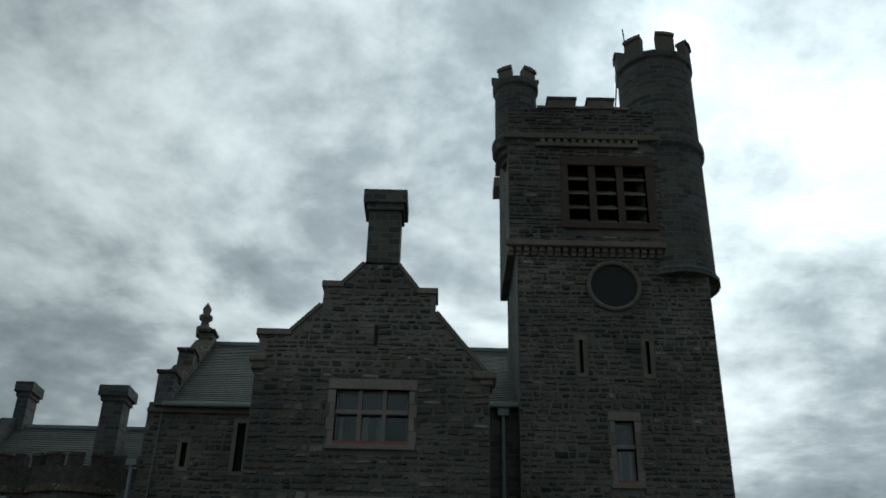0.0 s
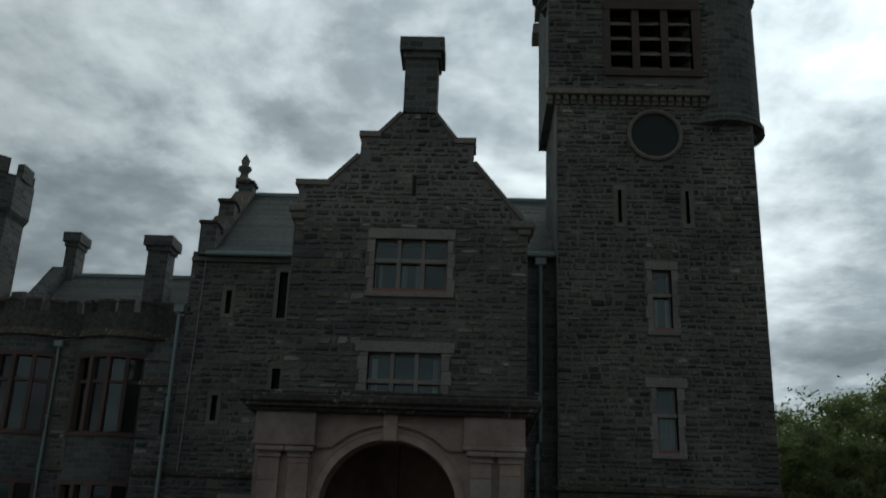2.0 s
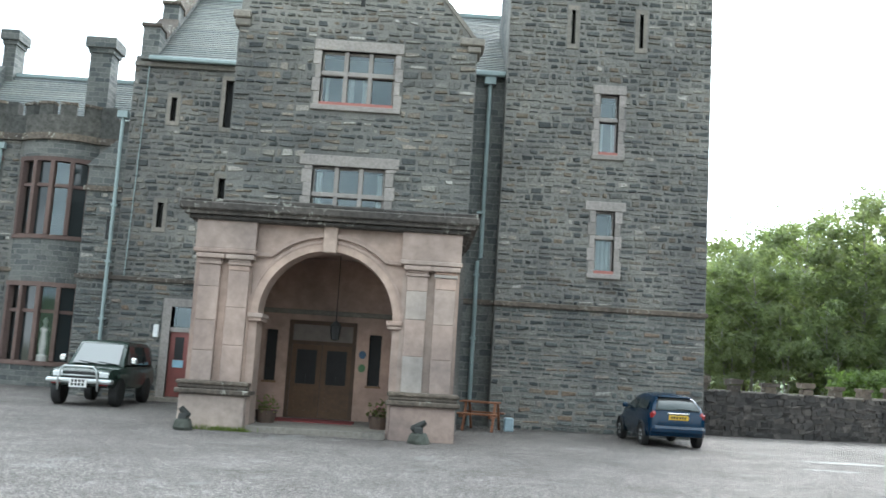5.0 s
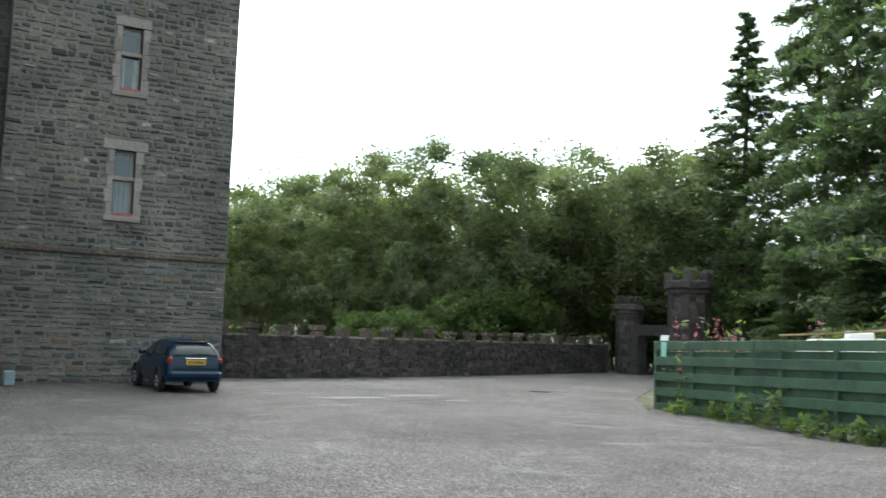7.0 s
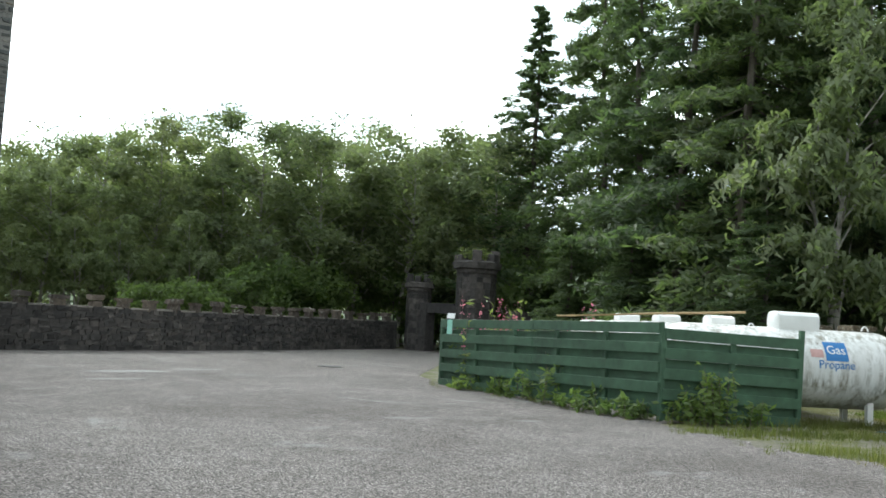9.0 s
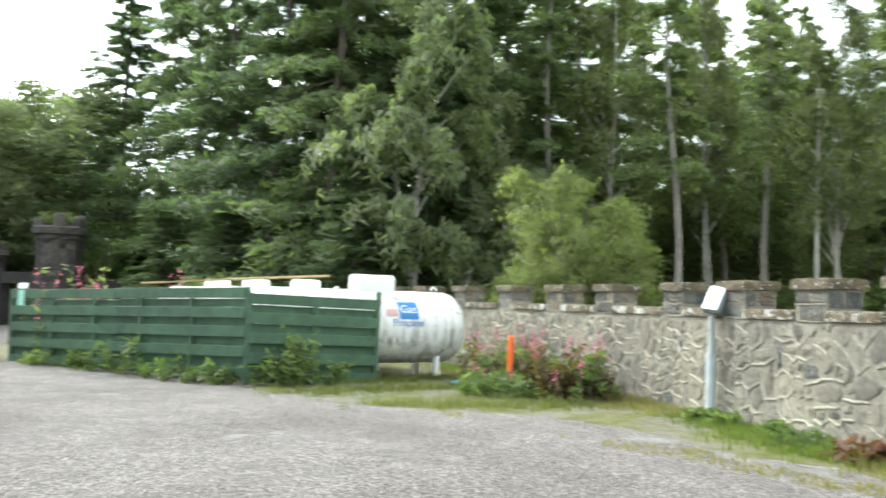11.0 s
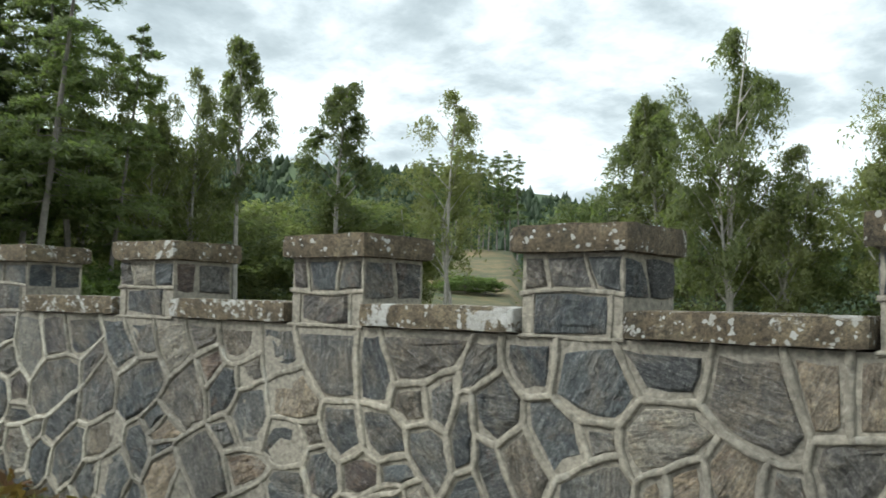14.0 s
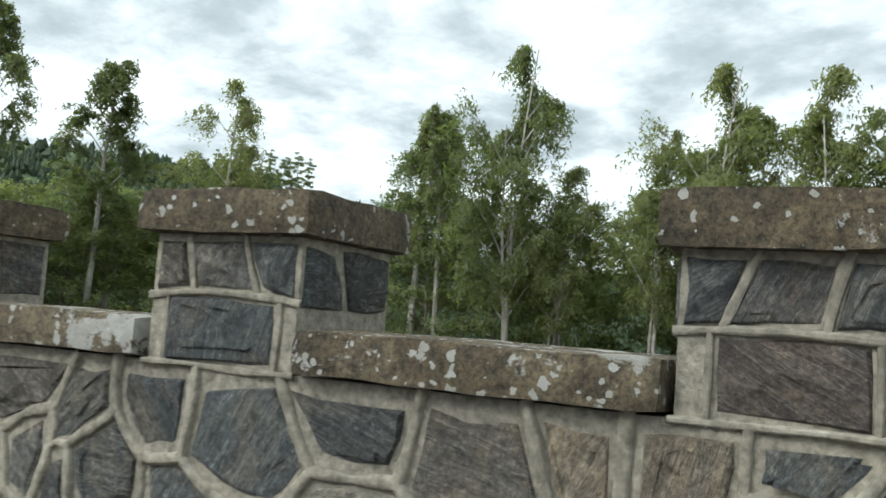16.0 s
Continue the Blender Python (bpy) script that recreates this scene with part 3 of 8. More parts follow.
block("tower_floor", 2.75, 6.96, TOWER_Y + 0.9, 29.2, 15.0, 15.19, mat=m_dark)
gable_wall = slab("gable_wall", -5.3, 0.97, -0.2, 10.05, GABLE_Y, GABLE_Y + 0.7, W_GABLE + [(-4.4, 0.15, -0.2, 4.4)])
bm = bmesh.new()
GABLE_LINE = [(-5.3, 10.05), (0.97, 10.05), (0.26, 10.93), (-0.53, 11.92), (-0.51, 12.5), (-1.0, 12.54), (-1.62, 13.36), (-2.53, 13.38), (-3.17, 12.69), (-3.63, 12.7), (-3.65, 12.09), (-4.49, 11.2), (-5.25, 11.21)]
prism(bm, GABLE_LINE, GABLE_Y, GABLE_Y + 0.7)
gable_head = part("gable_head", bm, m_mortar, castle)
for dims in ((-5.3, -4.7, GABLE_Y + 0.7, MAIN_Y, -0.2, 10.05), (0.37, 0.97, GABLE_Y + 0.7, MAIN_Y, -0.2, 10.05)):
    block("gable_side_wall", *dims)
main_wall = slab("main_wall", -9.9, -5.3, -0.2, 11.05, MAIN_Y, MAIN_Y + 0.7, SLITS_MAIN + SMALL_MAIN + [SIDE_DOOR])
block("recess_wall", 0.97, 1.95, 26.4, 27.0, -0.2, 10.2)
block("main_end_wall", -9.9, -9.2, MAIN_Y + 0.7, 38, -0.2, 11.05)
block("main_back_wall", -9.2, 1.85, 37.5, 38.2, -0.2, 11.05)
wing_wall = slab("wing_wall", -26, -9.9, -0.2, 9.2, WING_Y, WING_Y + 0.7, [])
corner_block = block("corner_block", -11.05, -9.905, 29.56, 34.6, -0.2, 7.3)
# near-black strip on the wall for the slit's shaded depth
part("slit_window", boxes((-10.3, -10.12, 29.53, 29.58, 4.95, 5.7)), m_dark, castle)
block("corner_course", -11.12, -9.92, 29.46, 29.6, 6.5, 6.66, mat=m_weather)
block("string_course", -11.12, -9.92, 29.46, 29.56, 3.68, 3.82, mat=m_weather)
bm = bmesh.new()
prism(bm, [(-11.12, 7.3), (-9.9, 7.3), (-9.9, 8.5)], 29.5, 34.6)
part("corner_roof", bm, m_faces, castle)

# roofs: slates in lapped courses
def boarding(x0, x1, ya, za, yb, zb, nrm):
    """The boarding under the slates."""
    bm = bmesh.new()
    o = nrm * -0.06
    bm.faces.new([bm.verts.new(v) for v in ((x0, ya + o.y, za + o.z), (x1, ya + o.y, za + o.z), (x1, yb + o.y, zb + o.z), (x0, yb + o.y, zb + o.z))])
    return bm


def roof_slope(name, x0, x1, ya, za, yb, zb, rows, back=False):
    """A slope from the eaves (ya, za) to the ridge (yb, zb), with stepped slate courses."""
    u = Vector((0, yb - ya, zb - za))
    nrm = Vector((0, -u.z, u.y)).normalized() * (-1 if back else 1)
    if nrm.z < 0:
        nrm = -nrm
    roof_ob = part(name, boarding(x0, x1, ya, za, yb, zb, nrm), m_slate, castle)
    for k in range(rows):
        bm = bmesh.new()
        a, b = Vector((0, ya, za)) + u * (k / rows), Vector((0, ya, za)) + u * ((k + 1.12) / rows if k < rows - 1 else 1)
        lo, hi = a + nrm * 0.035, b + nrm * 0.004
        q = [(x0, *lo.yz), (x1, *lo.yz), (x1, *hi.yz), (x0, *hi.yz)]
        r = [(x0, *(a - nrm * 0.05).yz), (x1, *(a - nrm * 0.05).yz)]
        vs = [bm.verts.new(v) for v in q]
        ws = [bm.verts.new(v) for v in r]
        bm.faces.new(vs)
        bm.faces.new((ws[0], ws[1], vs[1], vs[0]))
        part("slate_course", bm, m_slate, roof_ob)
    return roof_ob


roof_slope("main_roof", -9.4, 2.74, MAIN_Y - 0.25, 10.98, 34.0, 14.85, 34)
roof_slope("recess_roof", 0.9, 1.95, 26.2, 10.2, 31.5, 13.6, 30)
roof_slope("main_roof", -9.4, 2.74, 38.5, 10.95, 34.0, 14.85, 10, True)
roof_slope("wing_roof", -18.5, -9.9, 35.0, 9.4, 38.4, 12.65, 26)
roof_slope("wing_roof", -18.5, -9.9, 41.8, 9.4, 38.4, 12.65, 8, True)
block("ridge_tile", -9.4, 2.74, 33.9, 34.1, 14.82, 14.96, mat=m_pipe)
block("ridge_tile", -18.5, -9.9, 38.3, 38.5, 12.62, 12.76, mat=m_pipe)
block("gutter", -9.4, -5.3, MAIN_Y - 0.36, MAIN_Y - 0.2, 10.84, 10.98, mat=m_pipe, bevel=0.03)
block("gutter", 0.97, 1.95, 26.08, 26.24, 10.05, 10.2, mat=m_pipe, bevel=0.03)
block("eaves_course", -9.9, -5.3, MAIN_Y - 0.1, MAIN_Y, 10.7, 10.84, mat=m_dress)
bm = bmesh.new()
prism(bm, [(-5.1, 10.0), (0.8, 10.0), (-2.1, 12.9)], GABLE_Y + 0.7, 34)
part("gable_roof", bm, m_slate, castle)

# copings of the front gable
def sloped_coping(x0, z0, x1, z1):
    d = Vector((x1 - x0, z1 - z0)).normalized()
    n = Vector((-d.y, d.x)) * 0.1
    if n.y < 0:
        n = -n
    pts = [(x0, z0), (x1, z1), (x1 + n.x, z1 + n.y), (x0 + n.x, z0 + n.y)]
    if (pts[1][0] - pts[0][0]) * (pts[2][1] - pts[0][1]) - (pts[1][1] - pts[0][1]) * (pts[2][0] - pts[0][0]) < 0:
        pts = pts[::-1]
    bm = bmesh.new()
    prism(bm, pts, GABLE_Y - 0.06, GABLE_Y + 0.76)
    part("gable_coping", bm, m_dress, castle)


for a, b in (((-4.49, 11.12), (-3.65, 12.0)), ((-3.17, 12.6), (-2.53, 13.3)), ((0.97, 9.97), (-0.53, 11.84)), ((-1.0, 12.44), (-1.62, 13.27))):
    sloped_coping(*a, *b)
block("crow_step", -3.7, -3.1, GABLE_Y - 0.07, GABLE_Y + 0.77, 12.58, 12.74, mat=m_dress)
block("crow_step", -1.06, -0.46, GABLE_Y - 0.07, GABLE_Y + 0.77, 12.42, 12.58, mat=m_dress)
block("kneeler", -5.36, -4.42, GABLE_Y - 0.07, GABLE_Y + 0.77, 11.1, 11.26, mat=m_dress)
block("kneeler", -5.46, -5.0, GABLE_Y - 0.16, GABLE_Y + 0.7, 10.3, 10.5, mat=m_dress, bevel=0.03)
block("kneeler", -5.4, -5.0, GABLE_Y - 0.1, GABLE_Y + 0.7, 10.1, 10.3, mat=m_dress, bevel=0.03)
block("kneeler", 0.5, 1.15, GABLE_Y - 0.14, GABLE_Y + 0.7, 9.95, 10.15, mat=m_dress, bevel=0.03)
block("kneeler", 0.7, 1.06, GABLE_Y - 0.08, GABLE_Y + 0.7, 9.78, 9.95, mat=m_dress, bevel=0.03)

# crow-stepped end gable with its finial
def skew(bm, line, x0, x1):
    """A gable's raised edge: a profile of (y, z) pushed from x0 to x1."""
    rings = [[bm.verts.new((x, y, z)) for y, z in line] for x in (x0, x1)]
    bm.faces.new(rings[0][::-1])
    bm.faces.new(rings[1])
    for k in range(len(line)):
        j = (k + 1) % len(line)
        bm.faces.new((rings[0][k], rings[0][j], rings[1][j], rings[1][k]))


bm = bmesh.new()
skew(bm, [(29.3, 10.9), (38.3, 10.9), (33.95, 14.9), (33.95, 15.15), (33.4, 15.15), (33.3, 14.62), (31.75, 13.32), (31.72, 13.5), (31.15, 13.48), (31.1, 12.8), (29.95, 11.85), (29.9, 12.0), (29.3, 12.0)], -9.7, -9.15)
part("end_gable", bm, m_faces, castle)
for y0, y1, z in ((29.22, 29.95, 11.98), (31.05, 31.78, 13.48), (33.3, 34.05, 15.13)):
    block("gable_cap", -9.76, -9.09, y0, y1, z, z + 0.12, mat=m_weather, bevel=0.02)
for (ya, za), (yb, zb) in (((29.95, 11.82), (31.1, 12.78)), ((31.78, 13.3), (33.3, 14.6))):
    bm = bmesh.new()
    skew(bm, [(ya, za), (yb, zb), (yb - 0.08, zb + 0.13), (ya - 0.08, za + 0.13)], -9.75, -9.1)
    part("gable_coping", bm, m_weather, castle)
bm = bmesh.new()
lathe(bm, [(0.3, 15.1), (0.32, 15.45), (0.18, 15.5), (0.15, 15.72), (0.27, 15.85), (0.27, 15.95), (0.13, 16.05), (0.18, 16.25), (0.01, 16.55)], -9.65, 33.8, 12)
part("finial", bm, m_dress, castle, "carved stone finial", smooth=True)

# string courses and corbels
block("string_course", 1.9, 7.92, TOWER_Y - 0.1, TOWER_Y, 3.36, 3.5, mat=m_weather, bevel=0.02)
block("string_course", 0.97, 1.95, 26.3, 26.4, 3.4, 3.54, mat=m_weather)
block("string_course", -9.95, -5.3, MAIN_Y - 0.09, MAIN_Y, 3.68, 3.82, mat=m_weather, bevel=0.02)
block("string_course", -26, -9.9, WING_Y - 0.09, WING_Y, 4.1, 4.26, mat=m_weather, bevel=0.02)
block("corbel_course", 1.6, 6.6, TOWER_Y - 0.24, TOWER_Y - 0.12, 15.14, 15.34, mat=m_dress, bevel=0.02)
block("corbel_course", 1.55, 7.2, TOWER_Y - 0.3, TOWER_Y - 0.12, 19.12, 19.32, mat=m_dress, bevel=0.02)
block("corbel_course", 2.6, 6.0, TOWER_Y - 0.28, TOWER_Y - 0.12, 18.84, 18.96, mat=m_dress)
base = finish("corbel", boxes((-0.075, 0.075, -0.14, 0, -0.16, 0.0), (-0.075, 0.075, -0.08, 0, -0.28, -0.16)), m_dress)
for z, y, x0, x1, n in ((15.14, TOWER_Y, 1.75, 6.4, 20), (19.12, TOWER_Y - 0.12, 2.85, 5.9, 13)):
    for k in range(n):
        ob = new("corbel", base)
        ob.parent = castle
        ob.location = (x0 + (x1 - x0) * k / (n - 1), y - 25, z)

# round turret: corbelled foot, drum, bands, crenellated head
def turret(name, cx, cy, r, foot, head, top, seg, merlons, label):
    bm = bmesh.new()
    step = (r + 0.1) / 5
    prof = [(0.05, foot)]
    for k in range(1, 6):
        prof += [(step * k, foot + 0.22 * k - 0.16), (step * k, foot + 0.22 * k)]
    prof += [(r, foot + 1.25), (r, 18.9), (r + 0.1, 19.05), (r + 0.12, 19.25), (r + 0.1, 19.4), (r, 19.5), (r, head - 0.1), (r + 0.08, head), (r + 0.08, head + 0.2), (r - 0.28, head + 0.2), (r - 0.28, head - 0.4)]
    prof = [q for k, q in enumerate(prof) if k == 0 or q[1] >= prof[0][1]]
    lathe(bm, prof, cx, cy, seg)
    ob = part(name, bm, m_faces, castle, label)
    for k in range(merlons):
        a = 2 * math.pi * k / merlons + 0.35
        half = math.pi / merlons * 0.56
        n = 4
        for label_, rr0, rr1, z0, z1 in (("turret_merlon", r - 0.25, r + 0.06, head + 0.2, top - 0.13), ("merlon_cap", r - 0.3, r + 0.12, top - 0.13, top)):
            bm = bmesh.new()
            turn = [a - half + 2 * half * i / n for i in range(n + 1)]
            flat_prism(bm, [(cx + rr1 * math.cos(b), cy + rr1 * math.sin(b)) for b in turn] + [(cx + rr0 * math.cos(b), cy + rr0 * math.sin(b)) for b in turn[::-1]], z0, z1)
            part(label_, bm, m_dress, ob)
    return ob


turret("round_turret", 7.1, 26.85, 1.29, 13.35, 22.75, 23.72, 28, 7, "round corbelled corner turret")
turret("small_turret", 2.05, 26.4, 0.72, 18.0, 21.55, 22.2, 20, 5, "small round corner turret")
for x0, x1 in ((2.7, 3.11), (3.99, 4.46), (5.28, 5.8)):
    block("parapet_sill", x0, x1, 25.6, 26.05, 20.4, 20.5, mat=m_dress)
for x0, x1 in ((3.08, 4.02), (4.43, 5.31)):
    block("parapet_merlon", x0, x1, 25.62, 26.02, 20.44, 20.8, mat=m_dress)
    block("merlon_cap", x0 - 0.04, x1 + 0.04, 25.58, 26.06, 20.78, 20.87, mat=m_weather)
for y in range(3):
    block("parapet_merlon", 1.55, 1.9, 27.4 + y * 1.7, 28.4 + y * 1.7, 20.44, 20.85, mat=m_dress)
    block("parapet_merlon", 7.7, 8.05, 28.4 + y * 1.5, 29.3 + y * 1.5, 20.44, 20.85, mat=m_dress)
bm = bmesh.new()
tube(bm, [(5.45, 26.2, 20.5), (5.62, 26.2, 22.3)], 0.025, 6)
part("rod", bm, m_pipe, castle)
bm = bmesh.new()
tube(bm, [(6.1, 26.3, 22.8), (5.98, 26.3, 24.5)], 0.025, 6)
part("rod", bm, m_pipe, castle)

# blank clock face
bm = bmesh.new()
prof = [(0.84, -0.02), (0.84, -0.1), (0.78, -0.13), (0.72, -0.1), (0.7, 0.1)]
rings = []
for r, o in prof:
    rings.append([bm.verts.new((4.91 + r * math.cos(k * math.pi / 20), TOWER_Y + o, 13.87 + r * math.sin(k * math.pi / 20))) for k in range(40)])
for lo, hi in zip(rings, rings[1:]):
    for k in range(40):
        bm.faces.new((lo[k], lo[(k + 1) % 40], hi[(k + 1) % 40], hi[k]))
clock = part("clock_surround", bm, m_dress, castle, "round moulded stone surround")
bm = bmesh.new()
bm.faces.new([bm.verts.new((4.91 + 0.75 * math.cos(k * math.pi / 20), TOWER_Y - 0.03, 13.87 + 0.75 * math.sin(k * math.pi / 20))) for k in range(40)])
part("clock_disc", bm, plain("dull_dark_disc", (0.018, 0.022, 0.021), 0.65), clock, "dark blank disc")

# belfry: stone frame and sloping louvres
belfry = part("belfry_window", boxes((3.42, 3.63, TOWER_Y - 0.2, TOWER_Y + 0.3, 15.85, 18.3), (6.16, 6.42, TOWER_Y - 0.2, TOWER_Y + 0.3, 15.85, 18.3), (3.42, 6.42, TOWER_Y - 0.22, TOWER_Y + 0.3, 18.15, 18.48), (3.42, 6.42, TOWER_Y - 0.22, TOWER_Y + 0.3, 15.8, 16.0), (4.3, 4.53, TOWER_Y - 0.16, TOWER_Y + 0.3, 16.0, 18.15), (5.2, 5.43, TOWER_Y - 0.16, TOWER_Y + 0.3, 16.0, 18.15)), plain("red_belfry_stone", (0.1, 0.072, 0.062), 0.85), castle, "red sandstone belfry frame")
for x0, x1, z0, z1 in LOUVRES:
    for k in range(4):
        bm = bmesh.new()
        z = z0 + 0.06 + k * 0.54
        prism(bm, [(x0, 0), (x1, 0), (x1, 0.07), (x0, 0.07)], 0, 0.55)
        for v in bm.verts:
            v.co.z += z + v.co.y * 0.75
            v.co.y += TOWER_Y - 0.02
        part("louvre", bm, m_dress, belfry)
# near-black sheet behind the louvres for the unlit belfry
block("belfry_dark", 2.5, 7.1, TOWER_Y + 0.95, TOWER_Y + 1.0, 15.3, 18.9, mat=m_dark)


# windows: stone surround with long and short jamb blocks, mullions, panes, red sill, near-black panel painted for the
# unlit room
def stone_window(x0, x1, z0, z1, y, cols, transom, lintel=0.28, jamb=0.2, sill=True, curtain=(), long_lintel=0.0, parent=None, sash=m_frame):
    win = part("window", boxes((x0 - jamb - long_lintel, x1 + jamb + long_lintel, y - 0.05, y + 0.3, z1, z1 + lintel), bevel=0.012), m_frame, parent or castle, "dressed sandstone mullioned window")
    z, k = z0 - 0.02, 0
    while z < z1 - 0.01:
        h = min(0.36, z1 - z)
        for side in (-1, 1):
            w = jamb - 0.04 + (0.05 if (k + (side > 0)) % 2 else -0.01)
            if side < 0:
                part("jamb_block", boxes((x0 - w, x0, y - 0.035, y + 0.3, z, z + h - 0.008), bevel=0.008), m_frame, win)
            else:
                part("jamb_block", boxes((x1, x1 + w, y - 0.035, y + 0.3, z, z + h - 0.008), bevel=0.008), m_frame, win)
        z += h
        k += 1
    part("stone_sill", boxes((x0 - jamb, x1 + jamb, y - 0.09, y + 0.3, z0 - 0.16, z0 - 0.02), bevel=0.012), m_frame, win)
    bars = [x0] + [x0 + (x1 - x0) * k / cols for k in range(1, cols)] + [x1]
    for q in bars[1:-1]:
        part("mullion", boxes((q - 0.06, q + 0.06, y + 0.03, y + 0.25, z0, z1), bevel=0.015), sash, win)
    levels = [z0] + ([transom] if transom else []) + [z1]
    if transom:
        part("transom", boxes((x0, x1, y + 0.028, y + 0.252, transom - 0.06, transom + 0.06), bevel=0.015), sash, win)
    for a, b in zip(bars, bars[1:]):
        for lo, hi in zip(levels, levels[1:]):
            bm = bmesh.new()
            for r in ((a + 0.02, b - 0.02, lo, lo + 0.06), (a + 0.02, b - 0.02, hi - 0.06, hi), (a + 0.02, a + 0.06, lo + 0.06, hi - 0.06), (b - 0.06, b - 0.02, lo + 0.06, hi - 0.06)):
                box(bm, r[0], r[1], y + 0.14, y + 0.2, r[2], r[3])
            part("sash", bm, m_frame, win)
            bm = bmesh.new()
            t = rs.normal(0, 0.006, 2)
            bm.faces.new([bm.verts.new((u, y + 0.17 + t[0] * (u - a) + t[1] * (w - lo), w)) for u, w in ((a + 0.05, lo + 0.05), (b - 0.05, lo + 0.05), (b - 0.05, hi - 0.05), (a + 0.05, hi - 0.05))])
            pane = part("pane", bm, m_glass, win)
            pane.visible_shadow = False
    if sill:
        part("sill", boxes((x0, x1, y - 0.02, y + 0.2, z0 - 0.02, z0 + 0.07)), m_sash, win, "red painted sill")
    # thin near-black board, painted for the shade of the room behind
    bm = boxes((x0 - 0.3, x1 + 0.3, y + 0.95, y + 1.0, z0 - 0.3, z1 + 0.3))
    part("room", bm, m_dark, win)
    for u0, u1, w0, w1 in curtain:
        bm = bmesh.new()
        n = max(2, int((u1 - u0) / 0.035))
        rows = [[bm.verts.new((u0 + (u1 - u0) * k / n, y + 0.26 + 0.012 * math.sin(k * 1.9), w)) for k in range(n + 1)] for w in (w0, w1)]
        for k in range(n):
            bm.faces.new((rows[0][k], rows[0][k + 1], rows[1][k + 1], rows[1][k]))
        part("curtain", bm, m_curtain, win, "pale hanging curtain")
    return win


rs = np.random.default_rng(33)
stone_window(*W_GABLE[0], GABLE_Y, 3, 9.0, curtain=((-2.95, -2.86, 8.2, 9.0), (-2.42, -2.2, 8.2, 9.0), (-1.98, -1.8, 8.2, 9.0)))
stone_window(*W_GABLE[1], GABLE_Y, 3, 5.78, jamb=0.26, long_lintel=0.08, curtain=((-3.0, -2.86, 5.05, 6.4), (-1.42, -1.3, 5.05, 6.4)))
stone_window(*W_TOWER[0], TOWER_Y, 1, 8.88, lintel=0.26, jamb=0.2, curtain=((4.7, 4.82, 7.9, 8.8), (5.05, 5.18, 7.9, 8.8)))
stone_window(*W_TOWER[1], TOWER_Y, 1, 5.46, lintel=0.26, jamb=0.2, long_lintel=0.1, curtain=((4.7, 5.18, 4.5, 5.4),))
for (x0, x1, z0, z1), y in [(q, TOWER_Y) for q in SLITS_TOWER] + [(q, MAIN_Y) for q in SLITS_MAIN + SMALL_MAIN]:
    win = part("slit_window", boxes((x0 - 0.12, x0, y - 0.02, y + 0.2, z0 - 0.1, z1 + 0.1), (x1, x1 + 0.12, y - 0.02, y + 0.2, z0 - 0.1, z1 + 0.1), (x0 - 0.12, x1 + 0.12, y - 0.025, y + 0.2, z1, z1 + 0.14), (x0 - 0.12, x1 + 0.12, y - 0.04, y + 0.2, z0 - 0.14, z0)), m_dress, castle)
    # the slit's shaded depth, painted as a near-black pane
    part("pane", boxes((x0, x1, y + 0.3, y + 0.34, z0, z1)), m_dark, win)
# no hole here: a near-black strip paints the shade of a slit
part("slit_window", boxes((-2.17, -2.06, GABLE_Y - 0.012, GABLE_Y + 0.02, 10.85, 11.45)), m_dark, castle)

m_bay = stone_mat("red_bay_stone", [(0, (0.12, 0.08, 0.072)), (1, (0.17, 0.115, 0.1))], 0.5, grain=12, contrast=0.4)
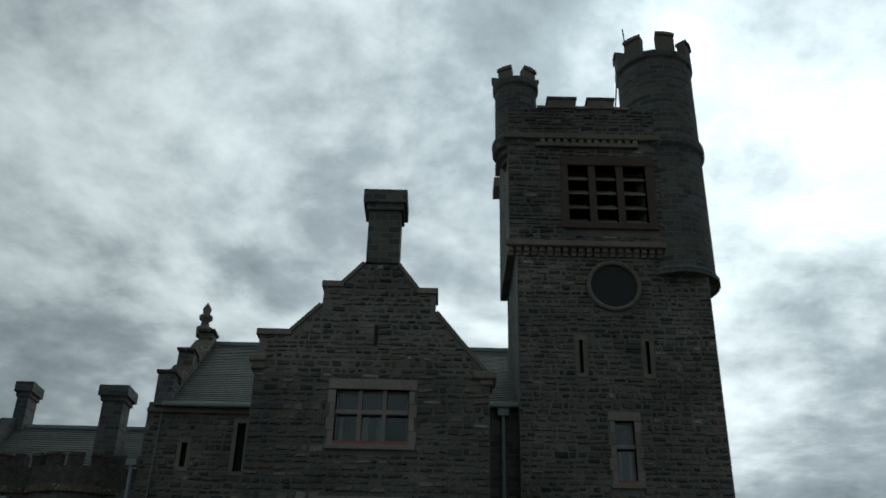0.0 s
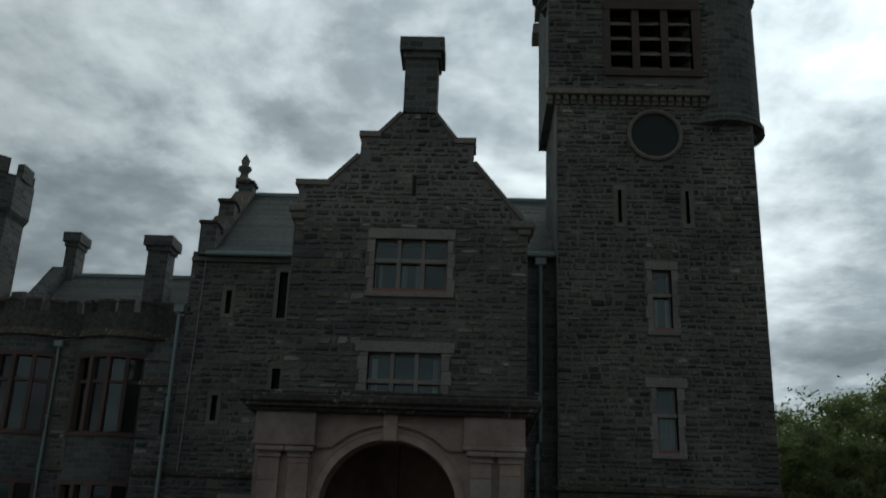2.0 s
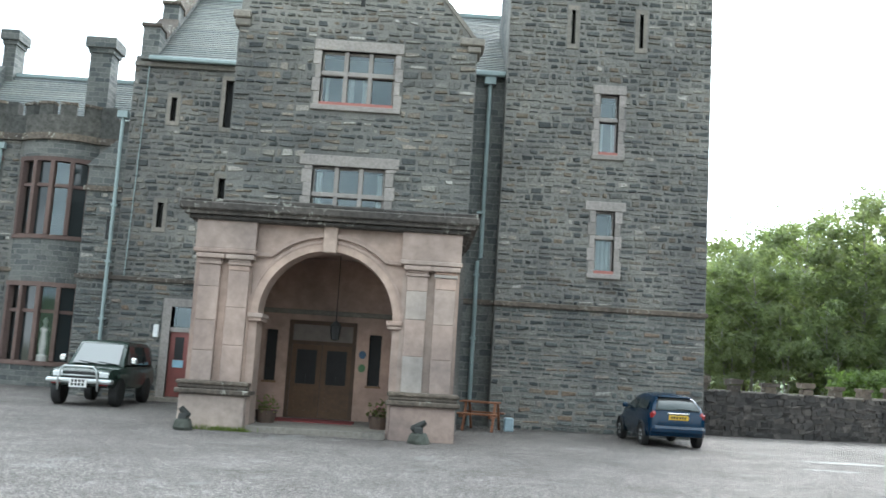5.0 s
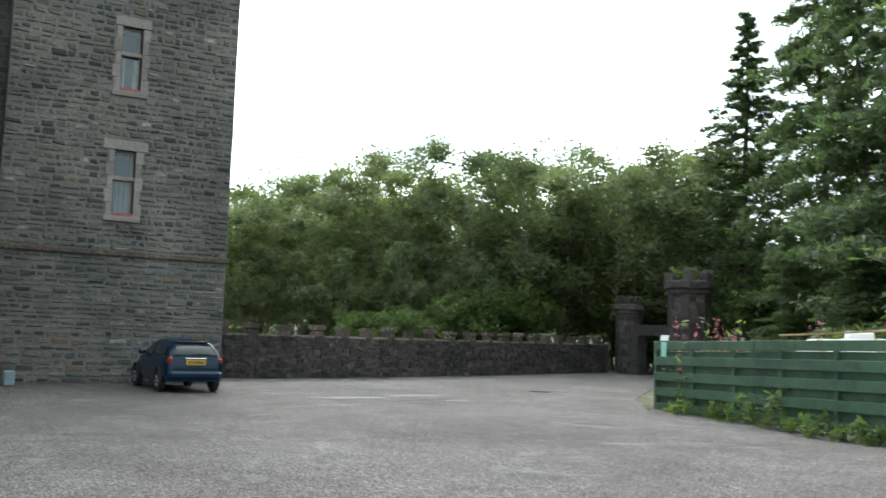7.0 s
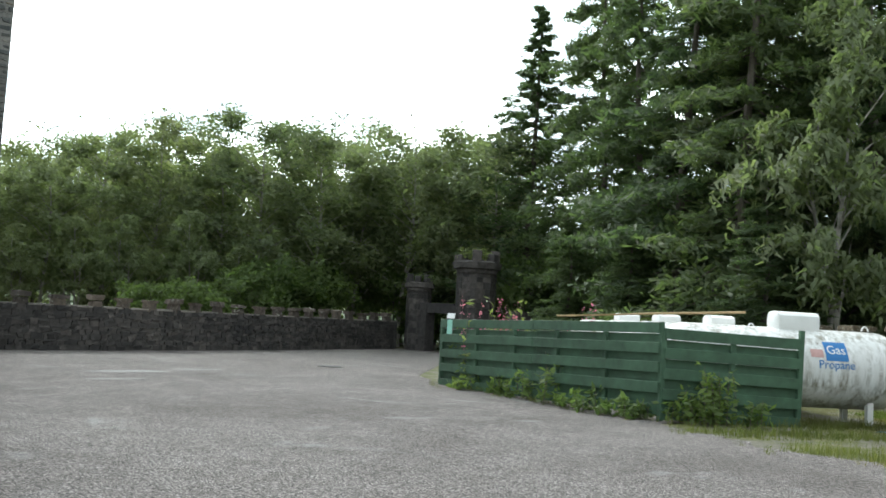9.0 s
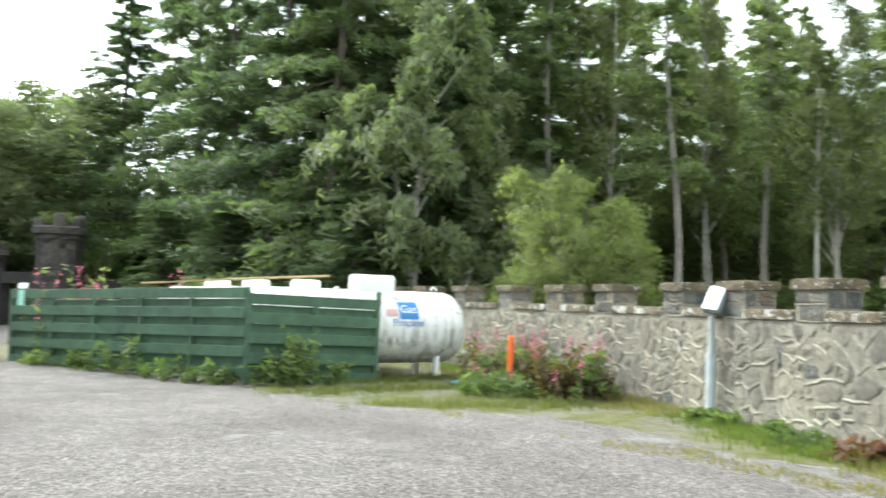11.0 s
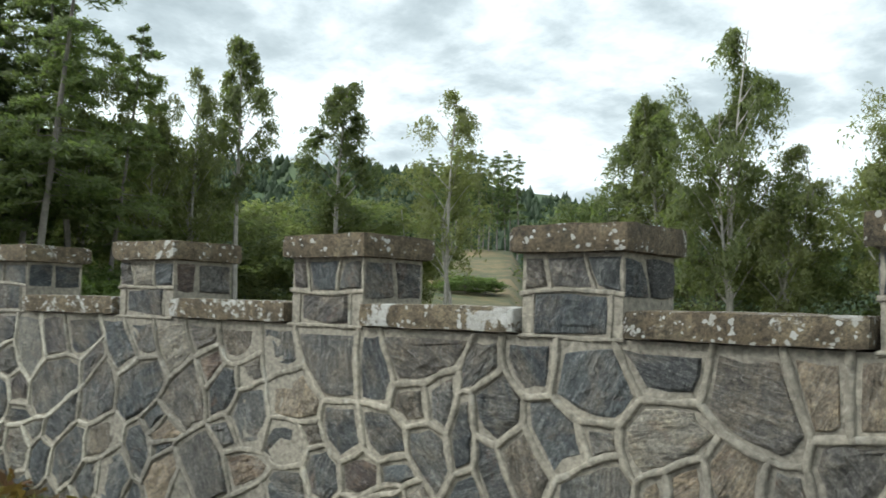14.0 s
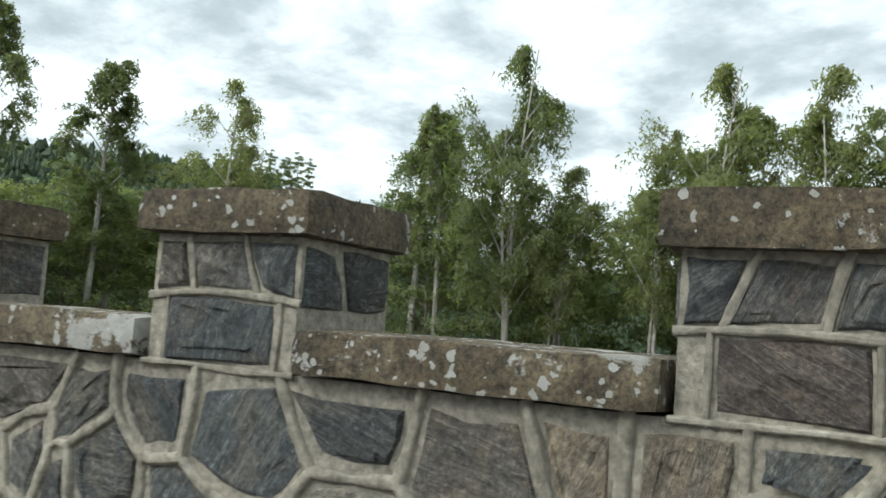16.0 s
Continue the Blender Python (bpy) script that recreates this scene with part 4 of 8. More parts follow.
# wing: two bowed bays through two floors, parapet above
for cx, half in ((-17.6, 1.3), (-14.0, 1.25)):
    R = 2.1
    cy = WING_Y - 0.55 + R
    a1 = math.asin(half / R) + 0.16
    n = 12

    def arc(a, r=R):
        return cx + r * math.sin(a), cy - r * math.cos(a)

    def band(name, r0, r1, z0, z1, mat, parent, a0=-a1, b0=a1, n=12, label=""):
        """A curved slab between two radii."""
        bm = bmesh.new()
        flat_prism(bm, [arc(a0 + (b0 - a0) * k / n, r1) for k in range(n + 1)] + [arc(b0 - (b0 - a0) * k / n, r0) for k in range(n + 1)], z0, z1)
        return part(name, bm, mat, parent, label)

    bay = band("bay", R - 0.5, R, 3.75, 5.4, m_faces, castle, label="bowed rubble bay")
    band("bay_apron", R - 0.5, R, -0.2, 0.75, m_faces, bay)
    band("bay_head", R - 0.5, R, 8.35, 9.2, m_faces, bay)
    for z0, z1, tz in ((0.9, 3.6, 2.7), (5.5, 8.25, 7.35)):
        af = math.asin(half / R)
        frame_ob = band("bay_window", R - 0.3, R + 0.06, z1, z1 + 0.16, m_bay, castle, -af - 0.1, af + 0.1, 8, "bowed sandstone mullioned window")
        band("stone_sill", R - 0.3, R + 0.06, z0 - 0.16, z0, m_bay, frame_ob, -af - 0.1, af + 0.1, 8)
        for k in range(5):
            a = -af + 2 * af * k / 4
            bm = boxes((-0.08, 0.08, -0.16, 0.12, z0, z1), bevel=0.02)
            ob = part("mullion", bm, m_bay)
            x, y = arc(a, R - 0.05)
            set_m = pose(x, y, 0, 0, 0, math.degrees(a))
            ob.matrix_world = set_m
            ob.parent = frame_ob
            ob.matrix_parent_inverse = frame_ob.matrix_world.inverted()
        for k in range(4):
            b0, b1 = -af + 2 * af * k / 4 + 0.03, -af + 2 * af * (k + 1) / 4 - 0.03
            p0, p1 = arc(b0, R - 0.12), arc(b1, R - 0.12)
            q0, q1 = arc(b0, R - 0.02), arc(b1, R - 0.02)
            bm = bmesh.new()
            flat_prism(bm, [q0, q1, arc(b1, R - 0.2), arc(b0, R - 0.2)], tz - 0.06, tz + 0.06)
            part("transom", bm, m_bay, frame_ob)
            for w0, w1 in ((z0, tz - 0.06), (tz + 0.06, z1)):
                bm = bmesh.new()
                bm.faces.new([bm.verts.new(v) for v in ((*p0, w0), (*p1, w0), (*p1, w1), (*p0, w1))])
                part("pane", bm, (m_bayglass if k % 2 else m_glass), frame_ob).visible_shadow = False
        # near-black board stands in for the shade behind the bay
        part("room", boxes((cx - half - 0.1, cx + half + 0.1, WING_Y - 0.02, WING_Y - 0.006, z0 - 0.1, z1 + 0.1)), m_dark, frame_ob)
        if z0 > 5:
            for k in (1,):
                x, y = arc(-af + 2 * af * (k + 0.5) / 4, R - 0.3)
                part("curtain", boxes((x - 0.06, x + 0.06, y, y + 0.02, 5.6, 7.2)), m_curtain, frame_ob)
    parapet = band("bay_parapet", R - 0.4, R + 0.06, 9.3, 10.0, m_soot, castle)
    band("parapet_course", R - 0.4, R + 0.14, 9.05, 9.3, m_weather, parapet)
    for k in range(4):
        c = -a1 + 2 * a1 * k / 4 + 0.02
        band("parapet_merlon", R - 0.3, R + 0.06, 10.0, 10.4, m_soot, parapet, c, c + 2 * a1 / 6, 3)
        band("merlon_cap", R - 0.34, R + 0.1, 10.4, 10.5, m_weather, parapet, c - 0.012, c + 2 * a1 / 6 + 0.012, 3)
block("parapet_course", -26, -9.9, WING_Y - 0.14, WING_Y, 9.05, 9.3, mat=m_weather)
block("wing_parapet", -26, -9.9, WING_Y - 0.1, WING_Y + 0.4, 9.2, 10.0, mat=m_soot)
for x in (-24.5, -23, -21.5, -20, -16.1, -12.3, -11.2):
    block("parapet_merlon", x - 0.35, x + 0.35, WING_Y - 0.1, WING_Y + 0.35, 10.0, 10.5, mat=m_soot)


def chimney(x0, x1, y0, y1, z0, z1, flare, pots=0):
    bm = boxes((x0, x1, y0, y1, z0, z1 - 0.62), (x0 - flare * 0.4, x1 + flare * 0.4, y0 - flare * 0.4, y1 + flare * 0.4, z1 - 0.62, z1 - 0.42), (x0 - flare, x1 + flare, y0 - flare, y1 + flare, z1 - 0.42, z1))
    ch = part("chimney", bm, m_faces, castle, "square stone chimney with a flared head")
    for k in range(pots):
        bm = bmesh.new()
        lathe(bm, [(0.11, z1), (0.13, z1 + 0.05), (0.11, z1 + 0.12)], x0 + (x1 - x0) * (k + 0.5) / pots, (y0 + y1) / 2, 10)
        part("chimney_pot", bm, m_frame, ch)
    return ch


ch = chimney(-2.53, -1.6, GABLE_Y, GABLE_Y + 0.9, 13.3, 15.68, 0.17)
chimney(-13.9, -13.05, 36.0, 36.9, 10.0, 13.75, 0.18, 4)
chimney(-18.3, -17.8, 38.0, 38.9, 12.3, 14.5, 0.14, 1)
bm = bmesh.new()
skew(bm, [(34.9, 9.3), (41.9, 9.3), (38.9, 12.9), (37.9, 12.9), (35.7, 10.75), (35.6, 11.0), (34.9, 10.95)], -18.7, -18.1)
part("end_gable", bm, m_faces, castle)
bm = bmesh.new()
lathe(bm, [(1.95, -0.2), (1.95, 14.3), (2.12, 14.6), (2.12, 16.1), (1.8, 16.1)], -21.6, 36.2, 8, 0.39, 0.39 + 2 * math.pi)
wing_tower = part("wing_tower", bm, m_faces, castle, "octagonal corner tower")
for k in range(8):
    a = 0.39 + (k + 0.5) * math.pi / 4
    ob = part("tower_merlon", boxes((1.72, 2.02, -0.45, 0.45, 16.1, 16.75)), m_faces)
    ob.matrix_world = pose(-21.6, 36.2, 0, 0, 0, math.degrees(a))
    ob.parent = wing_tower
    ob.matrix_parent_inverse = wing_tower.matrix_world.inverted()


def downpipe(x, y, z0, z1, head=True, jog=None):
    bm = bmesh.new()
    pts = [(x, y, z0), (x, y, z1)] if not jog else [(x, y, z0), (x, y, jog), (x + 0.09, y, jog + 0.12), (x + 0.09, y, z1)]
    tube(bm, pts, 0.06, 8)
    px = pts[-1][0]
    if head:
        box(bm, px - 0.16, px + 0.16, y - 0.12, y + 0.12, z1 - 0.02, z1 + 0.2)
    for z in (z0 + 0.6, z0 + 2.4, z0 + 4.2, z0 + 6.0):
        if z < z1 - 0.3:
            box(bm, x - 0.085, x + 0.085, y - 0.085, y + 0.1, z, z + 0.07)
    part("downpipe", bm, m_pipe, castle, "grey-green iron downpipe")


downpipe(1.42, 26.28, 0.0, 9.85, jog=4.6)
downpipe(-10.05, 29.3, 0.0, 8.9)
downpipe(-16.2, 34.38, 0.0, 8.7)
bm = bmesh.new()
tube(bm, [(-9.55, 29.44, 3.8), (-9.42, 29.44, 10.8)], 0.02, 6)
part("cable", bm, m_pipe, castle)

# side door under a transom light
x0, x1, z0, z1 = SIDE_DOOR
door = part("side_door_frame", boxes((x0 - 0.26, x0, MAIN_Y - 0.05, MAIN_Y + 0.25, 0, z1 + 0.25), (x1, x1 + 0.24, MAIN_Y - 0.05, MAIN_Y + 0.25, 0, z1 + 0.25), (x0, x1, MAIN_Y - 0.05, MAIN_Y + 0.25, z1, z1 + 0.25), (x0, x1, MAIN_Y, MAIN_Y + 0.22, 2.16, 2.3), (x0 + 0.62, x0 + 0.72, MAIN_Y, MAIN_Y + 0.22, 0.12, z1)), m_frame, castle, "sandstone door surround")
leaf = part("door", boxes((x0, x0 + 0.62, MAIN_Y + 0.1, MAIN_Y + 0.15, 0.14, 2.16)), m_red, door, "red-brown painted door")
# pane painted near-black for the shade indoors
part("pane", boxes((x0 + 0.17, x0 + 0.45, MAIN_Y + 0.09, MAIN_Y + 0.1, 1.3, 2.0)), m_dark, door)
part("notice", boxes((x0 + 0.14, x0 + 0.48, MAIN_Y + 0.085, MAIN_Y + 0.095, 1.05, 1.28)), plain("blue_white_notice", (0.3, 0.5, 0.6), 0.5), door, "pale blue notice")
for a, b, c, d in ((x0, x0 + 0.62, 2.3, z1), (x0 + 0.72, x1, 2.3, z1), (x0 + 0.72, x1, 0.6, 2.16)):
    bm = bmesh.new()
    bm.faces.new([bm.verts.new((u, MAIN_Y + 0.16, w)) for u, w in ((a, c), (b, c), (b, d), (a, d))])
    part("pane", bm, m_glass, door).visible_shadow = False
# near-black board for the unlit passage behind the side door
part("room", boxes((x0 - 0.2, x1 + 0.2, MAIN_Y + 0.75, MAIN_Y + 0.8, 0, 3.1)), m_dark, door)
part("step", boxes((x0 - 0.5, x1 + 0.3, MAIN_Y - 0.4, MAIN_Y, -0.1, 0.12)), m_dress, door)
part("lamp_box", boxes((x0 - 0.5, x0 - 0.33, MAIN_Y - 0.12, MAIN_Y, 1.95, 2.35), bevel=0.02), plain("white_plastic", (0.7, 0.7, 0.7), 0.4), door, "small white wall box")

# pale statues seen through the wing's lower windows
for x, h in ((-17.9, 1.5), (-13.75, 1.6)):
    bm = bmesh.new()
    lathe(bm, [(0.2, 0.9), (0.22, 1.1), (0.14, 1.15), (0.17, 1.5), (0.13, 1.7 + 0.2), (0.17, 2.05), (0.06, 2.2), (0.1, 2.35), (0.02, 2.5)], x, WING_Y - 0.28, 12)
    ob = part("statue", bm, plain("pale_plaster", (0.5, 0.5, 0.47), 0.8))
    tagged(ob, "pale plaster statue standing inside a bay window", "statue")
    part("window_plinth", boxes((x - 0.3, x + 0.3, WING_Y - 0.5, WING_Y - 0.03, 0.7, 0.9)), m_dark, castle)


# ---- porch ----
AX, AZ, AR = -2.1, 2.48, 1.44
arch = [(AX + AR * math.cos(math.pi * k / 28), AZ + AR * 0.985 * math.sin(math.pi * k / 28)) for k in range(29)]
bm = bmesh.new()
# the front as quads beside and above the arch, so that its faces stay simple
lo_y, hi_y = PORCH_Y, PORCH_Y + 0.7
prism(bm, [(-4.95, 0), (AX - AR, 0), (AX - AR, AZ), (-4.95, AZ)], lo_y, hi_y)
prism(bm, [(AX + AR, 0), (0.72, 0), (0.72, AZ), (AX + AR, AZ)], lo_y, hi_y)
for (xa, za), (xb, zb) in zip(arch, arch[1:]):
    prism(bm, [(xb, zb), (xa, za), (xa, 4.4), (xb, 4.4)], lo_y, hi_y)
prism(bm, [(-4.95, AZ), (AX - AR, AZ), (AX - AR, 4.4), (-4.95, 4.4)], lo_y, hi_y)
prism(bm, [(AX + AR, AZ), (0.72, AZ), (0.72, 4.4), (AX + AR, 4.4)], lo_y, hi_y)
bmesh.ops.remove_doubles(bm, verts=bm.verts, dist=1e-5)
porch = part("porch_front", bm, m_pink, castle, "pink sandstone arched porch front")


def ring(r0, r1, y0, y1, name, first=0, last=28):
    bm = bmesh.new()
    for k in range(first, last):
        a, b = math.pi * k / 28, math.pi * (k + 1) / 28
        q = [(AX + r * math.cos(c), AZ + r * 0.985 * math.sin(c)) for r, c in ((r0, b), (r0, a), (r1, a), (r1, b))]
        prism(bm, q, y0, y1)
    bmesh.ops.remove_doubles(bm, verts=bm.verts, dist=1e-5)
    part(name, bm, m_pink, porch)


ring(AR - 0.005, AR + 0.16, PORCH_Y - 0.05, PORCH_Y + 0.05, "arch_moulding")
ring(AR + 0.16, AR + 0.22, PORCH_Y - 0.07, PORCH_Y + 0.05, "arch_moulding")
ring(AR + 0.29, AR + 0.38, PORCH_Y - 0.1, PORCH_Y + 0.05, "arch_hood", 7, 21)
for x0, x1 in ((-3.7, AX - 1.26), (AX + 1.26, -0.52)):
    part("frieze_moulding", boxes((x0, x1, PORCH_Y - 0.1, PORCH_Y + 0.03, 3.68, 3.77), bevel=0.015), m_pink, porch)
part("keystone", boxes((AX - 0.15, AX + 0.15, PORCH_Y - 0.16, PORCH_Y + 0.1, 3.85, 4.42), bevel=0.02), m_pink, porch)
for x in (AX - AR - 0.18, AX + AR - 0.1):
    part("impost", boxes((x, x + 0.28, PORCH_Y - 0.08, PORCH_Y + 0.72, 2.3, 2.38), (x - 0.03, x + 0.31, PORCH_Y - 0.11, PORCH_Y + 0.72, 2.38, 2.48), bevel=0.015), m_pink, porch)
for x0, x1, pil in ((-5.0, -3.62, (-4.82, -4.2)), (-0.6, 0.78, (-0.4, 0.2))):
    part("plinth", boxes((x0, x1, PORCH_Y - 0.22, PORCH_Y + 0.4, -0.1, 0.72), bevel=0.02), m_pink, porch)
    part("plinth_moulding", boxes((x0 - 0.09, x1 + 0.09, PORCH_Y - 0.32, PORCH_Y + 0.4, 0.72, 0.83), (x0 - 0.04, x1 + 0.04, PORCH_Y - 0.27, PORCH_Y + 0.4, 0.83, 0.91), (x0 - 0.07, x1 + 0.07, PORCH_Y - 0.29, PORCH_Y + 0.4, 0.91, 1.0), bevel=0.025), m_weather, porch, "weathered moulded plinth top")
    part("pier_backing", boxes((x0 + 0.1, x1 - 0.1, PORCH_Y - 0.06, PORCH_Y + 0.02, 1.0, 3.5)), m_pink, porch)
    for px in pil:
        z = 1.0
        while z < 3.42:
            h = min(rs.uniform(0.55, 0.85), 3.45 - z)
            part("pilaster_block", boxes((px, px + 0.44, PORCH_Y - 0.18, PORCH_Y, z, z + h - 0.006), bevel=0.008), m_pink, porch)
            z += h
        part("capital", boxes((px - 0.03, px + 0.47, PORCH_Y - 0.21, PORCH_Y, 3.45, 3.52), (px - 0.01, px + 0.45, PORCH_Y - 0.19, PORCH_Y, 3.52, 3.58), (px - 0.08, px + 0.52, PORCH_Y - 0.26, PORCH_Y, 3.58, 3.68), bevel=0.015), m_pink, porch)
    part("entablature_block", boxes((x0 + 0.05, x1 - 0.05, PORCH_Y - 0.2, PORCH_Y, 3.8, 4.4), bevel=0.01), m_pink, porch)
    part("entablature_moulding", boxes((x0 + 0.02, x1 - 0.02, PORCH_Y - 0.24, PORCH_Y, 3.7, 3.8), bevel=0.02), m_pink, porch)
for dims in ((-4.95, -4.4, PORCH_Y + 0.7, GABLE_Y + 0.05, 0, 4.4), (0.15, 0.72, PORCH_Y + 0.7, GABLE_Y + 0.05, 0, 4.4)):
    part("porch_side_wall", boxes(dims), m_pink, castle)
part("porch_ceiling", boxes((-4.4, 0.15, PORCH_Y + 0.7, GABLE_Y, 4.05, 4.39)), m_pink, castle)
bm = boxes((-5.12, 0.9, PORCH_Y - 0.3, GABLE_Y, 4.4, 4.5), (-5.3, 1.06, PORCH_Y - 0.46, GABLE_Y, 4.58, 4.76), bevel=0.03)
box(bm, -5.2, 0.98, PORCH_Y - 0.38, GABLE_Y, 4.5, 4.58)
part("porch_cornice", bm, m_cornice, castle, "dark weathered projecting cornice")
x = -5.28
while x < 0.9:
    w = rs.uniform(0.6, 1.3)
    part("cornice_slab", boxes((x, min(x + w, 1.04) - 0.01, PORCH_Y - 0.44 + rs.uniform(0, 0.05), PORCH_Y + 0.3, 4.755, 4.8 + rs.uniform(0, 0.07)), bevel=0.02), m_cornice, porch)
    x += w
part("porch_step", boxes((-3.54, -0.66, PORCH_Y - 0.3, GABLE_Y + 1.5, -0.1, 0.13)), m_dress, castle, "worn stone step")

# back of the porch: plastered wall, double door and side lights
BACK = 23.1
bm = bmesh.new()
holed(bm, -4.4, 0.15, 0.13, 4.05, BACK, BACK + 0.25, [(-3.3, -1.62, 0.13, 2.52), (-3.85, -3.57, 1.0, 2.25), (-1.3, -1.0, 1.0, 2.25)])
inner = part("porch_back_wall", bm, m_pink, castle)
part("inner_cornice", boxes((-4.4, 0.15, BACK - 0.08, BACK, 2.66, 2.78), bevel=0.02), m_dress, inner)
dark_wood = plain("dark_brown_door_wood", (0.075, 0.042, 0.024), 0.65, vary=0.2, scale=10)
dark_door = plain("varnished_door", (0.1, 0.052, 0.024), 0.6, vary=0.2, scale=10)
entrance = part("door_frame", boxes((-3.3, -3.2, BACK + 0.04, BACK + 0.2, 0.13, 2.52), (-1.72, -1.62, BACK + 0.04, BACK + 0.2, 0.13, 2.52), (-3.2, -1.72, BACK + 0.04, BACK + 0.2, 2.42, 2.52), (-3.2, -1.72, BACK + 0.04, BACK + 0.2, 1.93, 2.02)), dark_wood, castle)
part("fanlight", boxes((-3.2, -1.72, BACK + 0.1, BACK + 0.14, 2.02, 2.42)), plain("faded_panel", (0.17, 0.14, 0.12), 0.8), entrance)
for x0 in (-3.2, -2.455):
    x1 = x0 + 0.735
    leaf = part("door_leaf", boxes((x0, x0 + 0.12, BACK + 0.1, BACK + 0.15, 0.14, 1.93), (x1 - 0.12, x1, BACK + 0.1, BACK + 0.15, 0.14, 1.93), (x0 + 0.12, x1 - 0.12, BACK + 0.1, BACK + 0.15, 1.8, 1.93), (x0 + 0.12, x1 - 0.12, BACK + 0.1, BACK + 0.15, 0.14, 0.32), (x0 + 0.12, x1 - 0.12, BACK + 0.1, BACK + 0.15, 0.82, 0.96), (x0 + 0.12, x1 - 0.12, BACK + 0.115, BACK + 0.14, 0.32, 0.82)), dark_door, entrance, "varnished wooden door leaf with glazed top")
    bm = bmesh.new()
    bm.faces.new([bm.verts.new((u, BACK + 0.125, w)) for u, w in ((x0 + 0.12, 0.96), (x1 - 0.12, 0.96), (x1 - 0.12, 1.8), (x0 + 0.12, 1.8))])
    # near-black pane: the hall's shade put into its colour
    part("pane", bm, m_dark, leaf)
    part("handle", boxes((x0 + 0.34, x0 + 0.38, BACK + 0.06, BACK + 0.1, 0.98, 1.2)), m_black, leaf)
for x0, x1 in ((-3.85, -3.57), (-1.3, -1.0)):
    # side lights painted near-black for the same indoor shade
    part("side_light", boxes((x0, x1, BACK + 0.12, BACK + 0.16, 1.0, 2.25)), m_dark, entrance)
    part("side_light_sill", boxes((x0 - 0.04, x1 + 0.04, BACK - 0.04, BACK + 0.1, 0.95, 1.0)), m_wood, entrance)
# near-black board closes the view, in place of an unlit hall
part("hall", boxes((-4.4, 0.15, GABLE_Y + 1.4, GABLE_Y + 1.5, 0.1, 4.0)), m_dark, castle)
for z, c in ((1.75, (0.04, 0.09, 0.16)), (1.42, (0.08, 0.18, 0.08))):
    bm = bmesh.new()
    ringv = [bm.verts.new((-1.45 + 0.09 * math.cos(k * math.pi / 8), BACK - 0.012, z + 0.1 * math.sin(k * math.pi / 8))) for k in range(16)]
    bm.faces.new(ringv)
    ex = bmesh.ops.extrude_face_region(bm, geom=list(bm.faces))
    for e in ex["geom"]:
        if isinstance(e, bmesh.types.BMVert):
            e.co.y += 0.01
    part("wall_plaque", bm, plain("plaque_paint", c, 0.5), inner, "small round coloured plaque")

lantern = tagged(empty("lantern", AX + 0.1, 21.4, 0), "dark iron lantern hanging in the porch", "lantern")
bm = bmesh.new()
lathe(bm, [(0.02, 2.02), (0.09, 2.05), (0.12, 2.34), (0.14, 2.36), (0.04, 2.46), (0.012, 2.49), (0.008, 4.05)], AX + 0.1, 21.4, 8)
part("body", bm, m_black, lantern)
mat_ob = part("door_mat", boxes((-3.45, -1.5, 21.6, 22.6, 0.13, 0.15)), plain("red_mat", (0.2, 0.04, 0.04), 0.95))
tagged(mat_ob, "worn red mat before the entrance doors", "door mat")


def leafy(name, x, y, z, r, h, n, size, mat, seed, parent=None):
    g = np.random.default_rng(seed)
    c = g.normal(0, 1, (n, 3)) * np.array([r, r, h]) * 0.45 + np.array([x, y, z + h * 0.55])
    c[:, 2] = np.maximum(c[:, 2], z + 0.02)
    v, f = quads(c, size, g, 0.0, 1.8)
    return joined(name, v.tolist(), f.tolist(), mat, parent)


def quads(centres, size, g, droop=0.0, aspect=1.6):
    """Leaf faces, one rhombus at each centre, turned at random."""
    n = len(centres)
    d = g.normal(size=(n, 3))
    d[:, 2] = d[:, 2] * 0.55 - droop
    d /= np.linalg.norm(d, axis=1, keepdims=True)
    e = g.normal(size=(n, 3))
    e[:, 2] *= 0.5
    e -= d * (e * d).sum(1, keepdims=True)
    e /= np.linalg.norm(e, axis=1, keepdims=True)
    s = size * g.uniform(0.6, 1.4, (n, 1))
    v = np.stack([centres - d * s * aspect / 2, centres + e * s * 0.4, centres + d * s * aspect / 2, centres - e * s * 0.4], 1).reshape(-1, 3)
    return v, np.arange(4 * n).reshape(-1, 4)


